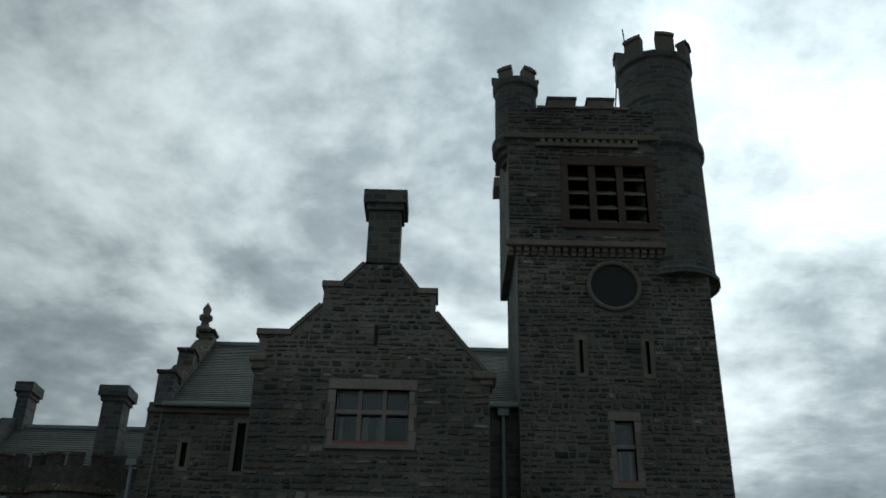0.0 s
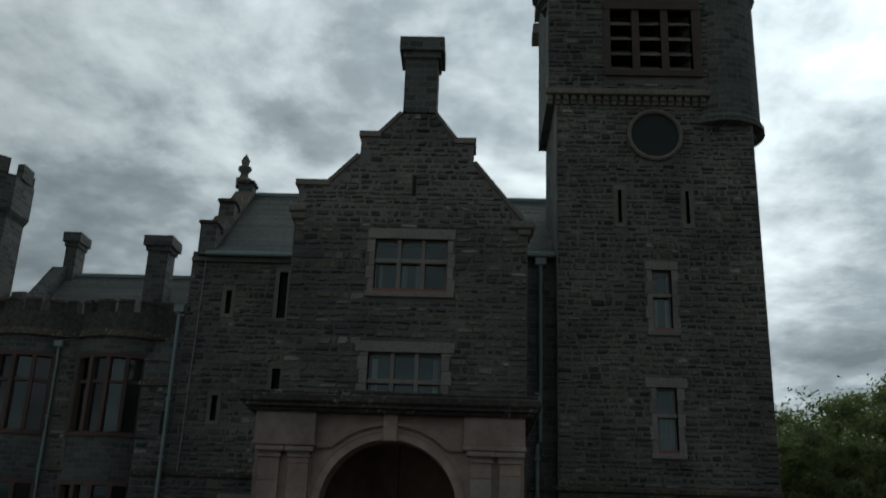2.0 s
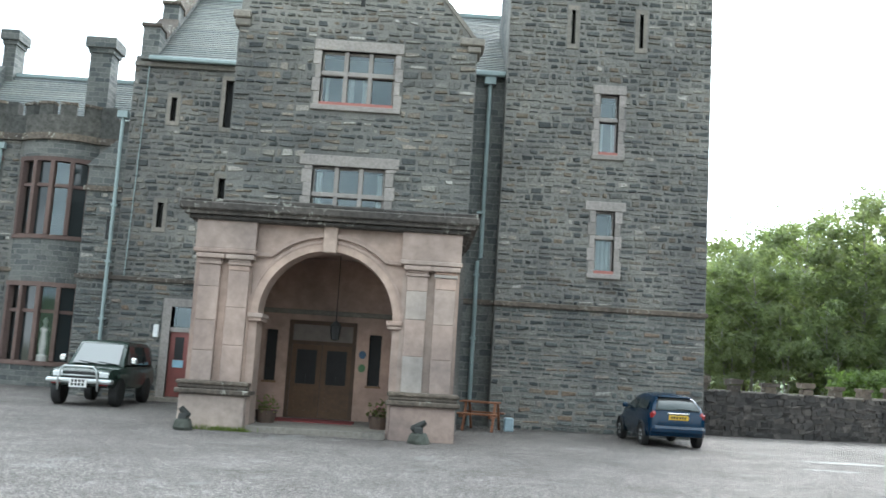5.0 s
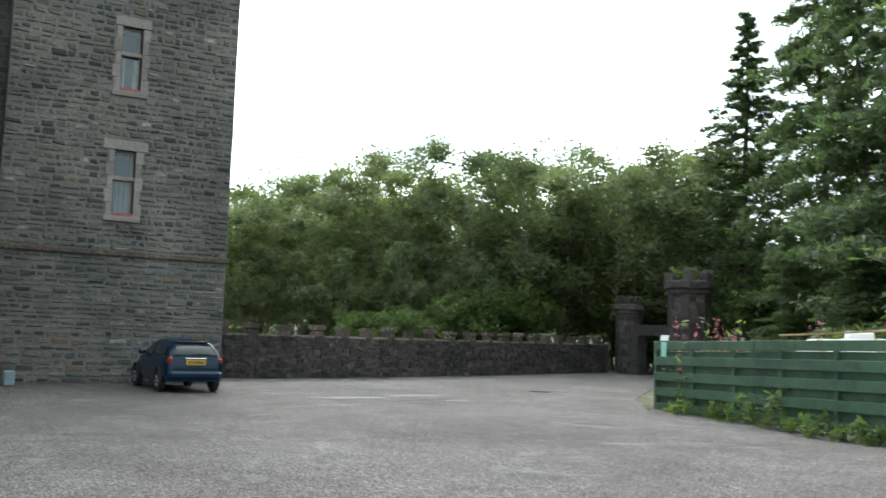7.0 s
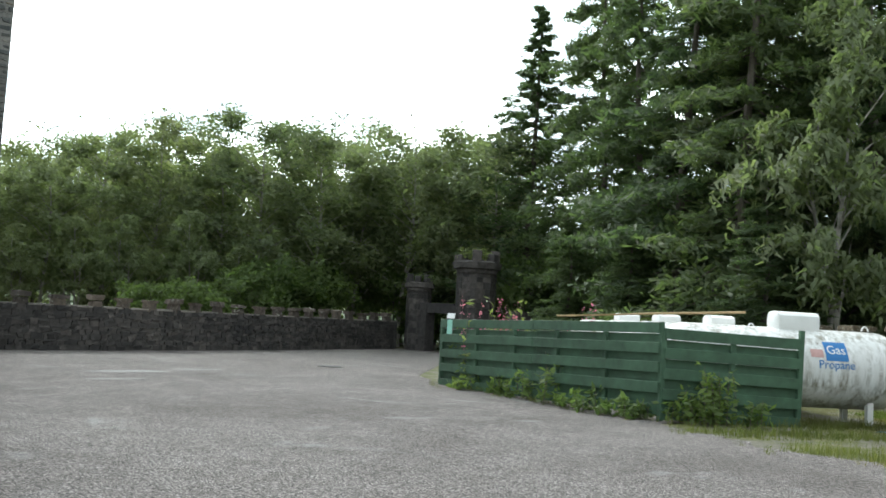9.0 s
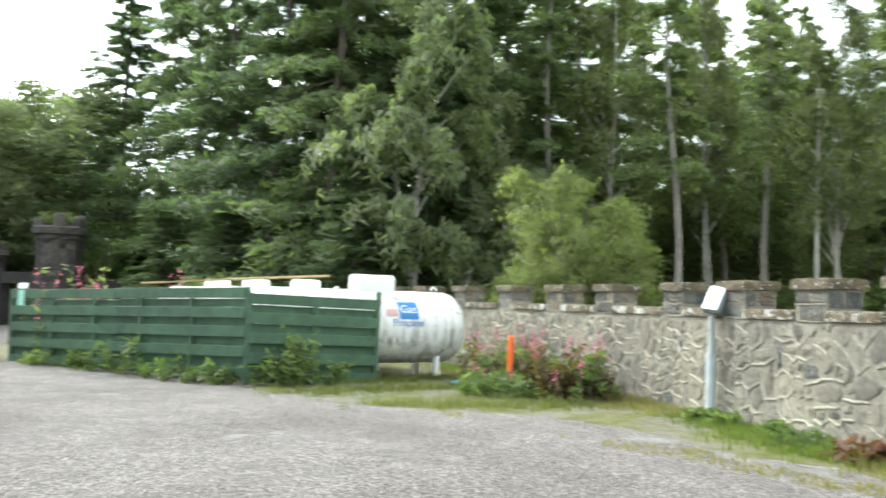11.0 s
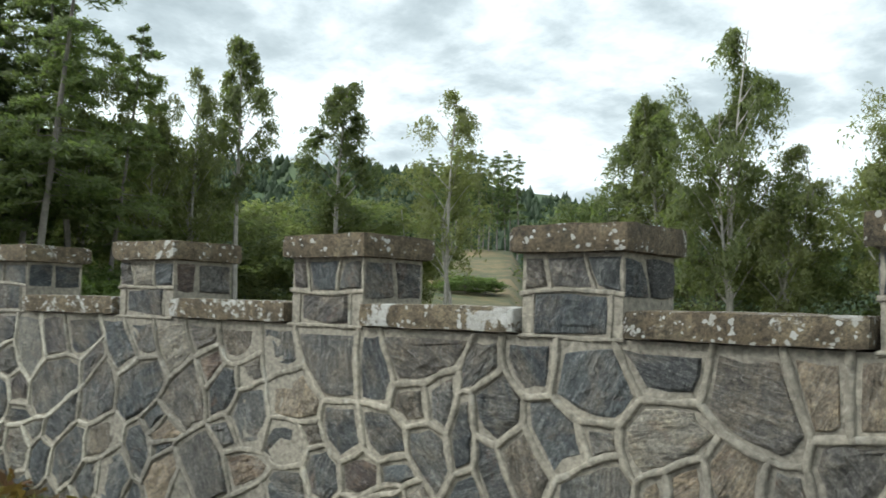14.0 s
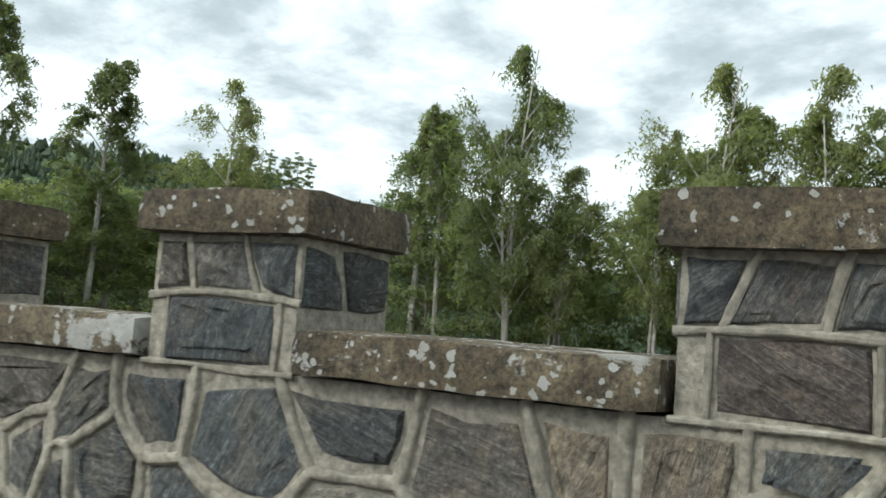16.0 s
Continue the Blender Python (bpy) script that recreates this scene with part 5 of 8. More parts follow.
for k, (x, y) in enumerate(((-3.35, 20.9), (-0.85, 20.9))):
    pot = tagged(empty("plant_pot", x, y, 0.13), "clay pot with a leafy green plant by the door", "plant pot")
    bm = bmesh.new()
    lathe(bm, [(0.19, 0.13), (0.24, 0.36), (0.25, 0.4), (0.21, 0.4), (0.2, 0.35)], x, y, 14)
    part("pot", bm, plain("dark_clay", (0.09, 0.06, 0.045), 0.8), pot)
    leafy("plant", x, y, 0.33, 0.24, 0.26, 240, 0.05, m_leaf, 50 + k, pot)
    leafy("flowers", x, y, 0.4, 0.2, 0.2, 26, 0.04, m_flower, 60 + k, pot)
for k, (x, y) in enumerate(((-4.72, 19.2), (0.05, 19.15))):
    orn = tagged(empty("cannon_ornament", x, y, 0), "small dark cannon ornament on a mossy stone block", "cannon ornament")
    bm = bmesh.new()
    lathe(bm, [(0.19, 0.0), (0.2, 0.06), (0.17, 0.18), (0.15, 0.22), (0.02, 0.23)], x, y, 10)
    for v in bm.verts:
        v.co += Vector((noise.noise(v.co * 5), noise.noise(v.co * 5 + Vector((9, 0, 0))), 0)) * 0.07
    part("base_block", bm, plain("mossy_dark_stone", (0.055, 0.06, 0.05), 0.85, vary=0.3), orn)
    side = 0.75 if k else -0.4
    iron = plain("dull_iron", (0.03, 0.032, 0.03), 0.7, vary=0.25)
    bm = bmesh.new()
    tube(bm, [(x - 0.2 * side, y, 0.26), (x - 0.17 * side, y, 0.28), (x + 0.02 * side, y - 0.03, 0.37), (x + 0.15 * side, y - 0.06, 0.44), (x + 0.17 * side, y - 0.06, 0.45)], [0.05, 0.085, 0.075, 0.055, 0.07], 10)
    part("barrel", bm, iron, orn, "dark iron barrel", smooth=True)
    for s in (-0.1, 0.1):
        bm = boxes((x - 0.1, x + 0.08, y + s - 0.025, y + s + 0.025, 0.2, 0.34), bevel=0.02)
        part("carriage_cheek", bm, iron, orn)


# ---- boundary wall ----
def along(line):
    out = [0.0]
    for (ax, ay), (bx, by) in zip(line, line[1:]):
        out.append(out[-1] + math.hypot(bx - ax, by - ay))
    return out


WALL_S = along(WALL)


def on_wall(s):
    """A point of the boundary wall's face and its direction, s metres along."""
    s = min(max(s, 0.0), WALL_S[-1] - 1e-6)
    k = max(i for i in range(len(WALL_S) - 1) if WALL_S[i] <= s + 1e-9)
    f = (s - WALL_S[k]) / (WALL_S[k + 1] - WALL_S[k])
    (ax, ay), (bx, by) = WALL[k], WALL[k + 1]
    d = Vector((bx - ax, by - ay, 0)).normalized()
    return Vector((ax + (bx - ax) * f, ay + (by - ay) * f, 0)), d


def wall_point(s, z, out):
    """A point of the wall by its way along, its height and how far it stands out of the face."""
    q, d = on_wall(s)
    return (q.x - d.y * out, q.y + d.x * out, z)


def wall_box(bm, s0, s1, t0, t1, z0, z1, bevel=0.0, steps=1, rough=0.0):
    """A block that follows the wall from s0 to s1, from t0 to t1 metres behind its face."""
    for i in range(steps):
        a, b = s0 + (s1 - s0) * i / steps, s0 + (s1 - s0) * (i + 1) / steps
        vs = []
        for s in (a, b):
            for t in (t0, t1):
                for z in (z0, z1):
                    v = Vector(wall_point(s, z, -t))
                    if rough:
                        v += Vector([random.uniform(-rough, rough) for _ in range(3)])
                    vs.append(bm.verts.new(v))
        fs = [bm.faces.new([vs[k] for k in q]) for q in ((0, 1, 3, 2), (4, 6, 7, 5), (0, 4, 5, 1), (2, 3, 7, 6), (0, 2, 6, 4), (1, 5, 7, 3))]
        if bevel:
            bmesh.ops.bevel(bm, geom=list({e for f in fs for e in f.edges}), offset=bevel, segments=2, affect="EDGES")


boundary = empty("wall_boundary", 8, -2.7, 0)
tagged(boundary, "crenellated field-stone boundary wall with raised pale ribbon mortar", "wall", kind="structure")
bm = bmesh.new()
wall_box(bm, 0, WALL_S[-1], 0, 0.5, -0.3, 1.48, steps=70)
part("core", bm, m_bed, boundary)

# crazy paving of the face: a slab split again and again along slanting lines, then warped
rs = np.random.default_rng(21)
S0, S1, ZLO, ZHI = 13.5, 43.0, -0.12, 1.475


def clipped(poly, m, n):
    """The part of a polygon with (q - m) . n <= 0."""
    out = []
    for i, a in enumerate(poly):
        b = poly[(i + 1) % len(poly)]
        da, db = (a - m) @ n, (b - m) @ n
        if da <= 0:
            out.append(a)
        if (da < 0 < db) or (db < 0 < da):
            out.append(a + (b - a) * da / (da - db))
    return out


def area_of(poly):
    q = np.array(poly)
    x, z = q[:, 0], q[:, 1]
    return abs((x * np.roll(z, -1) - z * np.roll(x, -1)).sum()) / 2


def roundness(poly):
    q = np.array(poly)
    ring = np.linalg.norm(q - np.roll(q, -1, 0), axis=1).sum()
    return 4 * math.pi * area_of(poly) / (ring * ring + 1e-9)


def split_stones(poly, g, out):
    """Break a polygon across its longer way until each piece has a stone's size."""
    q = np.array(poly)
    if area_of(q) < g.choice((0.085, 0.125, 0.17, 0.23), p=(0.25, 0.3, 0.28, 0.17)):
        out.append(poly)
        return
    c = q.mean(0)
    w, vec = np.linalg.eigh(np.cov((q - c).T) + np.eye(2) * 1e-6)
    best = None
    for _ in range(5):
        turn = g.normal(0, 0.4)
        n = vec[:, 1]
        n = np.array([n[0] * math.cos(turn) - n[1] * math.sin(turn), n[0] * math.sin(turn) + n[1] * math.cos(turn)])
        m = c + n * g.normal(0, 0.3) * math.sqrt(w[1])
        a, b = clipped(poly, m, n), clipped(poly, m, -n)
        if len(a) < 3 or len(b) < 3 or min(area_of(a), area_of(b)) < 0.036:
            continue
        score = min(roundness(a), roundness(b)) + g.uniform(0, 0.12)
        if best is None or score > best[0]:
            best = (score, a, b)
    if best is None:
        out.append(poly)
        return
    split_stones(best[1], g, out)
    split_stones(best[2], g, out)


pieces = []
s = S0
lean_a = 0.0
while s < S1 - 0.5:
    e = min(S1, s + rs.uniform(0.9, 1.5))
    lean_b = float(np.clip(rs.uniform(-0.5, 0.5), lean_a - 0.3, lean_a + 0.3)) if e < S1 else 0.0
    split_stones([np.array(v, float) for v in ((s - lean_a, ZLO), (e - lean_b, ZLO), (e + lean_b, ZHI), (s + lean_a, ZHI))], rs, pieces)
    s, lean_a = e, lean_b

# corners of neighbours are set into the long edges that they meet
corner = np.array([v for q in pieces for v in q])
cells = []
for poly in pieces:
    lo, hi = np.min(poly, 0) - 0.01, np.max(poly, 0) + 0.01
    near = corner[((corner > lo) & (corner < hi)).all(1)]
    ring = []
    for k, a in enumerate(poly):
        b = poly[(k + 1) % len(poly)]
        d = b - a
        ln = np.linalg.norm(d)
        if ln < 1e-4:
            continue
        d = d / ln
        t = (near - a) @ d
        off = np.abs((near - a) @ np.array([-d[1], d[0]]))
        hits = sorted({round(float(v), 3) for v, o in zip(t, off) if o < 1e-3 and 0.012 < v < ln - 0.012})
        ring.append(a)
        ring += [a + d * v for v in hits]
    cells.append(ring)


# ease the corners, so that joints meet in wide angles and run on as curves
index, spots, rings_ = {}, [], []
for q in cells:
    ring = []
    for v in q:
        key = (round(float(v[0]) / 0.006), round(float(v[1]) / 0.006))
        hit = next((index[(key[0] + i, key[1] + j)] for i in (0, -1, 1) for j in (0, -1, 1) if (key[0] + i, key[1] + j) in index), None)
        if hit is None:
            hit = index[key] = len(spots)
            spots.append(np.array(v, float))
        if not ring or ring[-1] != hit:
            ring.append(hit)
    rings_.append(ring)
links = {v: set() for ring in rings_ for v in ring}
for ring in rings_:
    for k, v in enumerate(ring):
        if v != ring[k - 1]:
            links[v].add(ring[k - 1])
            links[ring[k - 1]].add(v)
spots = np.array(spots)
for _ in range(2):
    moved = spots.copy()
    for v, near in links.items():
        x, z = spots[v]
        if S0 + 0.5 < x < S1 - 0.5 and ZLO + 0.01 < z < ZHI - 0.01 and len(near) > 2:
            moved[v] = spots[v] * 0.72 + np.mean([spots[k] for k in near], 0) * 0.28
    spots = moved


def warp(q):
    """The mason's unsteady lines: bends everything but the top edge."""
    k = min(1.0, (ZHI - q[1]) * 6)
    return q + k * 0.05 * np.array([noise.noise((q[0] * 2.6, q[1] * 2.6, 1.0)), noise.noise((q[0] * 2.6, q[1] * 2.6, 7.0))]) + k * 0.1 * np.array([noise.noise((q[0] * 1.1, q[1] * 1.1, 3.0)), noise.noise((q[0] * 1.1, q[1] * 1.1, 5.0))])


cells = [[warp(spots[v]) for v in ring] for ring in rings_]
cells = [[v for k, v in enumerate(q) if np.linalg.norm(v - q[k - 1]) > 0.008] for q in cells]
cells = [q for q in cells if len(q) >= 3]
ribs = {}
for keep in cells:
    for k, v in enumerate(keep):
        w = keep[k - 1]
        if min(v[1], w[1]) > ZHI - 0.004:
            continue
        ribs[tuple(np.round((v + w) / 2, 2))] = (w, v)


def field_stone(cell, point, g, margin=0.022, spread=0.017, rough=0.0):
    """A broken stone over a polygon: ragged outline, cleft face. point(u, w, out) gives its place."""
    c = np.mean(cell, 0)
    half = np.maximum(np.ptp(np.array(cell), axis=0) / 2, 0.02)
    poly = []
    for k, q in enumerate(cell):
        w = cell[(k + 1) % len(cell)]
        poly.append(q)
        if np.linalg.norm(w - q) > 0.14:
            poly.append(q + (w - q) * g.uniform(0.35, 0.65))
    n = len(poly)
    tilt = g.normal(0, 0.045, 2)
    lift = g.uniform(0.008, 0.022)
    way = g.uniform(0, math.pi)
    grain = np.array([math.cos(way), math.sin(way)])
    seed = g.uniform(0, 50)

    def cleft(w):
        """Ledges along the stone's own bedding."""
        if not rough:
            return 0.0
        a, b = w @ grain, w @ np.array([-grain[1], grain[0]])
        step = noise.noise((a * 4, b * 17, seed))
        return rough * (1.1 * math.floor(step * 3) / 3 + 0.5 * noise.noise((a * 14, b * 26, seed + 9)))

    rows = ((0, -0.014), (0.012, 0.5), (0.035, 1.0)) + (((0.45, 1.0), (0.7, 1.0)) if rough else ())
    rings = [[] for _ in rows]
    for q in poly:
        edge = abs(g.normal(0, spread)) + margin
        for k, (ring, (inset, up)) in enumerate(zip(rings, rows)):
            if k < 3:
                w = c + (q - c) * (1 - np.minimum((edge + inset * g.uniform(0.7, 1.8)) / half, 0.7))
            else:
                w = c + (q - c) * (1 - inset * g.uniform(0.9, 1.1))
            o = up if up < 0 else max(lift * up * g.uniform(0.75, 1.2) + tilt @ (w - c) + (cleft(w) if k > 1 else 0.0), 0.002)
            ring.append(point(w[0], w[1], o))
    hub = c + g.normal(0, 0.02, 2)
    v = [q for ring in rings for q in ring] + [point(hub[0], hub[1], max(0.002, lift + g.uniform(-0.008, 0.014) + cleft(hub)))]
    f = []
    last = len(rows) - 1
    for k in range(n):
        j = (k + 1) % n
        for m in range(last):
            f.append((m * n + k, m * n + j, (m + 1) * n + j, (m + 1) * n + k))
        f.append((last * n + k, last * n + j, (last + 1) * n))
    return v, f


loose_v, loose_f, made = [], [], 0
far_v, far_f = [], []
for cell in cells:
    c = np.mean(cell, 0)
    far = c[0] > 27
    close = 16.5 < c[0] < 26.0
    v, f = field_stone(cell, wall_point, rs, 0.03 if far else 0.022, 0.035 if far else 0.012, 0.014 if close else 0.0)
    if close and made < 300:
        joined("stone", v, f, m_crazy, boundary)
        made += 1
    elif rs.uniform() < min(0.92, (c[0] - 23.5) / 4):
        k = len(far_v)
        far_v += v
        far_f += [tuple(a + k for a in q) for q in f]
    else:
        k = len(loose_v)
        loose_v += v
        loose_f += [tuple(a + k for a in q) for q in f]
tagged(joined("rubble", far_v, far_f, m_smeared, boundary), "tan stones smeared with mortar", kind="stuff")
ob = joined("rubble", loose_v, loose_f, m_crazy, boundary)
tagged(ob, "grey and brown field stones", kind="stuff")


def ribbon(v, f, a, b, wide=0.0155, high=0.017, wob=0.016):
    """A raised half-round mortar strip from a to b on the face."""
    a, b = np.array(a), np.array(b)
    d = b - a
    ln = np.linalg.norm(d)
    if ln < 0.02:
        return
    d /= ln
    e = np.array([-d[1], d[0]])
    a, b = a - d * 0.012, b + d * 0.012
    steps = max(2, int(ln / 0.04))
    base = len(v)
    for k in range(steps + 1):
        q = a + (b - a) * k / steps
        amp = wob * math.sin(math.pi * k / steps)
        q = q + e * amp * noise.noise((q[0] * 3, q[1] * 3, 2.0)) * 2
        wv = wide * (1 + 0.5 * noise.noise((q[0] * 9, q[1] * 9, 4.0)) + 0.3 * noise.noise((q[0] * 31, q[1] * 31, 6.0)))
        hv = high * (1 + 0.9 * noise.noise((q[0] * 7, q[1] * 7, 8.0)))
        for off, up in ((-1.2, -0.2), (-0.95, 0.8), (-0.45, 1.0), (0.45, 1.0), (0.95, 0.8), (1.2, -0.2)):
            w = q + e * off * wv
            v.append(wall_point(w[0], w[1], hv * up))
    for k in range(steps):
        for m in range(5):
            p0 = base + k * 6 + m
            f.append((p0, p0 + 6, p0 + 7, p0 + 1))


m_fresh = stone_mat("fresh_ribbon_mortar", [(0, (0.33, 0.31, 0.255)), (1, (0.42, 0.4, 0.335))], 0.8, grain=26, contrast=0.9)
near_v, near_f, far_v, far_f = [], [], [], []
for a, b in ribs.values():
    steep = abs(b[1] - a[1]) > 0.8 * abs(b[0] - a[0])
    if a[0] > 27 and rs.uniform() < (0.6 if steep else 0.12):
        continue
    if a[0] + rs.uniform(-1.5, 1.5) > 24.5:
        ribbon(far_v, far_f, a, b)
    else:
        ribbon(near_v, near_f, a, b)
for v, f, mat in ((near_v, near_f, m_ribbon), (far_v, far_f, m_fresh)):
    rib = joined("ribbon_mortar", v, f, mat, boundary, "raised pale ribbon mortar")
    tagged(rib, kind="stuff")
    for q in rib.data.polygons:
        q.use_smooth = True


def rough_block(s0, s1, t0, t1, z0, z1, step=0.07, amp=0.007):
    """A weathered slab that follows the wall: fine grid, worn edges, uneven faces."""
    bm = bmesh.new()
    n = [max(2, round((s1 - s0) / step)), max(2, round((t1 - t0) / step)), 3]
    grid = {}

    def at(i, j, k):
        if (i, j, k) not in grid:
            ends = sum(q in (0, m) for q, m in zip((i, j, k), n))
            sq, tq, zq = s0 + (s1 - s0) * i / n[0], t0 + (t1 - t0) * j / n[1], z0 + (z1 - z0) * k / n[2]
            q = Vector((sq, tq, zq))
            wear = 0.0045 * (ends - 1) * (1 + 1.2 * noise.noise(q * 9))
            mid = Vector(((s0 + s1) / 2, (t0 + t1) / 2, (z0 + z1) / 2))
            pull = Vector([wear * (1 if m > v else -1) if e in (0, top) else 0 for v, m, e, top in zip(q, mid, (i, j, k), n)])
            q = q + pull + Vector((noise.noise(q * 6), noise.noise(q * 6 + Vector((5, 0, 0))), noise.noise(q * 6 + Vector((0, 5, 0))))) * amp
            grid[(i, j, k)] = bm.verts.new(wall_point(q.x, q.z, -q.y))
        return grid[(i, j, k)]

    for ax in range(3):
        u, v = [k for k in range(3) if k != ax]
        for end in (0, n[ax]):
            for p in range(n[u]):
                for q in range(n[v]):
                    ring = []
                    for dp, dq in ((0, 0), (1, 0), (1, 1), (0, 1)):
                        key = [0, 0, 0]
                        key[ax], key[u], key[v] = end, p + dp, q + dq
                        ring.append(at(*key))
                    bm.faces.new(ring)
    bmesh.ops.recalc_face_normals(bm, faces=bm.faces)
    return bm


# merlons: (start, end) along the wall of each cap; coping slabs lie between them
CAPS = [(11.6, 12.2), (13.2, 13.8), (14.9, 15.5), (16.55, 17.15), (18.22, 18.80), (19.78, 20.43), (21.43, 22.13), (23.21, 23.93), (25.0, 25.75), (26.73, 27.43), (28.4, 29.13), (30.2, 30.91), (31.9, 32.62), (34.3, 35.06), (36.3, 37.04), (38.5, 39.25), (40.85, 41.6), (43.1, 43.9), (45.4, 46.2)]
DEEP = 0.5
for c0, c1 in CAPS:
    a, b = c0 + 0.05, c1 - 0.05
    bm = bmesh.new()
    wall_box(bm, a, b, 0.0, DEEP, 1.47, 1.875)
    merlon = part("merlon", bm, m_bed, boundary)
    w = b - a
    # front: one long stone below, two or three above; ends: two above one
    jit = lambda k=0.02: rs.uniform(-k, k)
    cuts = [a] + [a + w * (q + jit(0.08)) for q in ((0.32, 0.68) if rs.uniform() < 0.7 else (rs.uniform(0.3, 0.6),))] + [b]
    slant = [0.0] + [jit(0.035) for _ in cuts[1:-1]] + [0.0]
    bow = rs.uniform(-0.02, 0.03)
    shelf = lambda x: 1.683 + bow * math.sin(math.pi * (x - a) / w)
    shapes = []
    for (x0, k0), (x1, k1) in zip(zip(cuts, slant), zip(cuts[1:], slant[1:])):
        shapes.append((wall_point, [(x0 - k0, shelf(x0)), (x1 - k1, shelf(x1)), (x1 + k1, 1.872), (x0 + k0, 1.872)]))
    low = [a, a + w * rs.uniform(0.1, 0.17), b - w * rs.uniform(0.1, 0.17), b]
    for x0, x1 in zip(low[1:2], low[2:3]):
        mid = (x0 + x1) / 2
        shapes.append((wall_point, [(x0, 1.478), (x1, 1.478), (x1, shelf(x1)), (mid, shelf(mid)), (x0, shelf(x0))]))
    for end, sgn in ((a, -1), (b, 1)):
        side = lambda t, z, o, end=end, sgn=sgn: wall_point(end + sgn * o, z, -t)
        mid = DEEP * rs.uniform(0.35, 0.65)
        lo = 1.65 + jit()
        k = jit(0.03)
        quads_ = [[(0, lo), (mid - k, lo), (mid + k, 1.872), (0, 1.872)], [(mid - k, lo), (DEEP, lo), (DEEP, 1.872), (mid + k, 1.872)]]
        shapes += [(side, q if sgn < 0 else q[::-1]) for q in quads_]
    for point, poly in shapes:
        vs, fs = field_stone([np.array(q, float) for q in poly], point, rs, 0.006, 0.006, rough=0.011)
        if point is not wall_point:
            fs = [q[::-1] for q in fs]
        joined("stone", vs, fs, m_crazy, merlon)
    v, f = [], []
    steps = np.linspace(a, b, 5)
    for x0, x1 in zip(steps, steps[1:]):
        ribbon(v, f, (x0, shelf(x0)), (x1, shelf(x1)), 0.01, 0.014, 0.006)
    for x, k in zip(cuts[1:-1], slant[1:-1]):
        ribbon(v, f, (x - k, shelf(x) + 0.008), (x + k, 1.87), 0.01, 0.013, 0.006)
    for x in low[1:-1]:
        ribbon(v, f, (x, 1.48), (x, 1.675), 0.008, 0.012, 0.004)
    ribbon(v, f, (a, 1.478), (b, 1.478), 0.009, 0.018, 0.006)
    joined("ribbon", v, f, m_ribbon, merlon)
    part("cap", rough_block(c0, c1, -0.055, DEEP + 0.055, 1.875, 2.015), m_cap, merlon, "brown lichen-spotted capstone")
for (a0, a1), (b0, b1) in zip(CAPS, CAPS[1:]):
    part("coping", rough_block(a1 - 0.03, b0 + 0.03, -0.05, DEEP + 0.05, 1.485, 1.617), m_coping, boundary, "brown lichened coping slab")


# ---- garden wall beyond the tower, with its gate piers ----
GARDEN = [(7.9, 28.4), (12, 29.0), (16, 30.3), (21, 32.0), (26, 34.2), (30.6, 36.1)]
garden = empty("wall_garden", 18, 31, 0)
tagged(garden, "dark old stone garden wall with small merlons", "wall", kind="structure")
GS = along(GARDEN)


def garden_block(bm, s0, s1, t0, t1, z0, z1, bevel=0.0):
    pts = []
    for s in (s0, s1):
        k = max(i for i in range(len(GS) - 1) if GS[i] <= s + 1e-9)
        g = (s - GS[k]) / (GS[k + 1] - GS[k])
        (ax, ay), (bx, by) = GARDEN[k], GARDEN[k + 1]
        d = Vector((bx - ax, by - ay, 0)).normalized()
        pts.append((Vector((ax + (bx - ax) * g, ay + (by - ay) * g, 0)), Vector((-d.y, d.x, 0))))
    (pa, na), (pb, nb) = pts
    poly = [pa + na * t0, pb + nb * t0, pb + nb * t1, pa + na * t1]
    flat_prism(bm, [(q.x, q.y) for q in poly], z0, z1)


bm = bmesh.new()
for i in range(24):
    garden_block(bm, GS[-1] * i / 24, GS[-1] * (i + 1) / 24, 0, 0.5, -0.2, 1.36)
part("core", bm, m_darkbed, garden)
k = 0
s = 0.6
while s < GS[-1] - 1.0:
    bm = bmesh.new()
    wide = rs.uniform(0.3, 0.42)
    garden_block(bm, s, s + wide, 0.0, 0.26, 1.3, 1.62 + rs.uniform(-0.07, 0.05))
    garden_block(bm, s - 0.05, s + wide + 0.05, -0.05, 0.31, 1.6, 1.72 + rs.uniform(-0.05, 0.06))
    for v in bm.verts:
        v.co += Vector(rs.uniform(-0.03, 0.03, 3))
    part("merlon", bm, m_weather, garden)
    ahead = 1.18 + rs.uniform(-0.12, 0.12)
    bm = bmesh.new()
    garden_block(bm, s + wide - 0.01, s + ahead + 0.01, -0.04, 0.54, 1.34, 1.4 + rs.uniform(-0.01, 0.02))
    part("coping", bm, m_dress, garden)
    s += ahead
gv, gf, gn = [], [], 0
z = 0.0
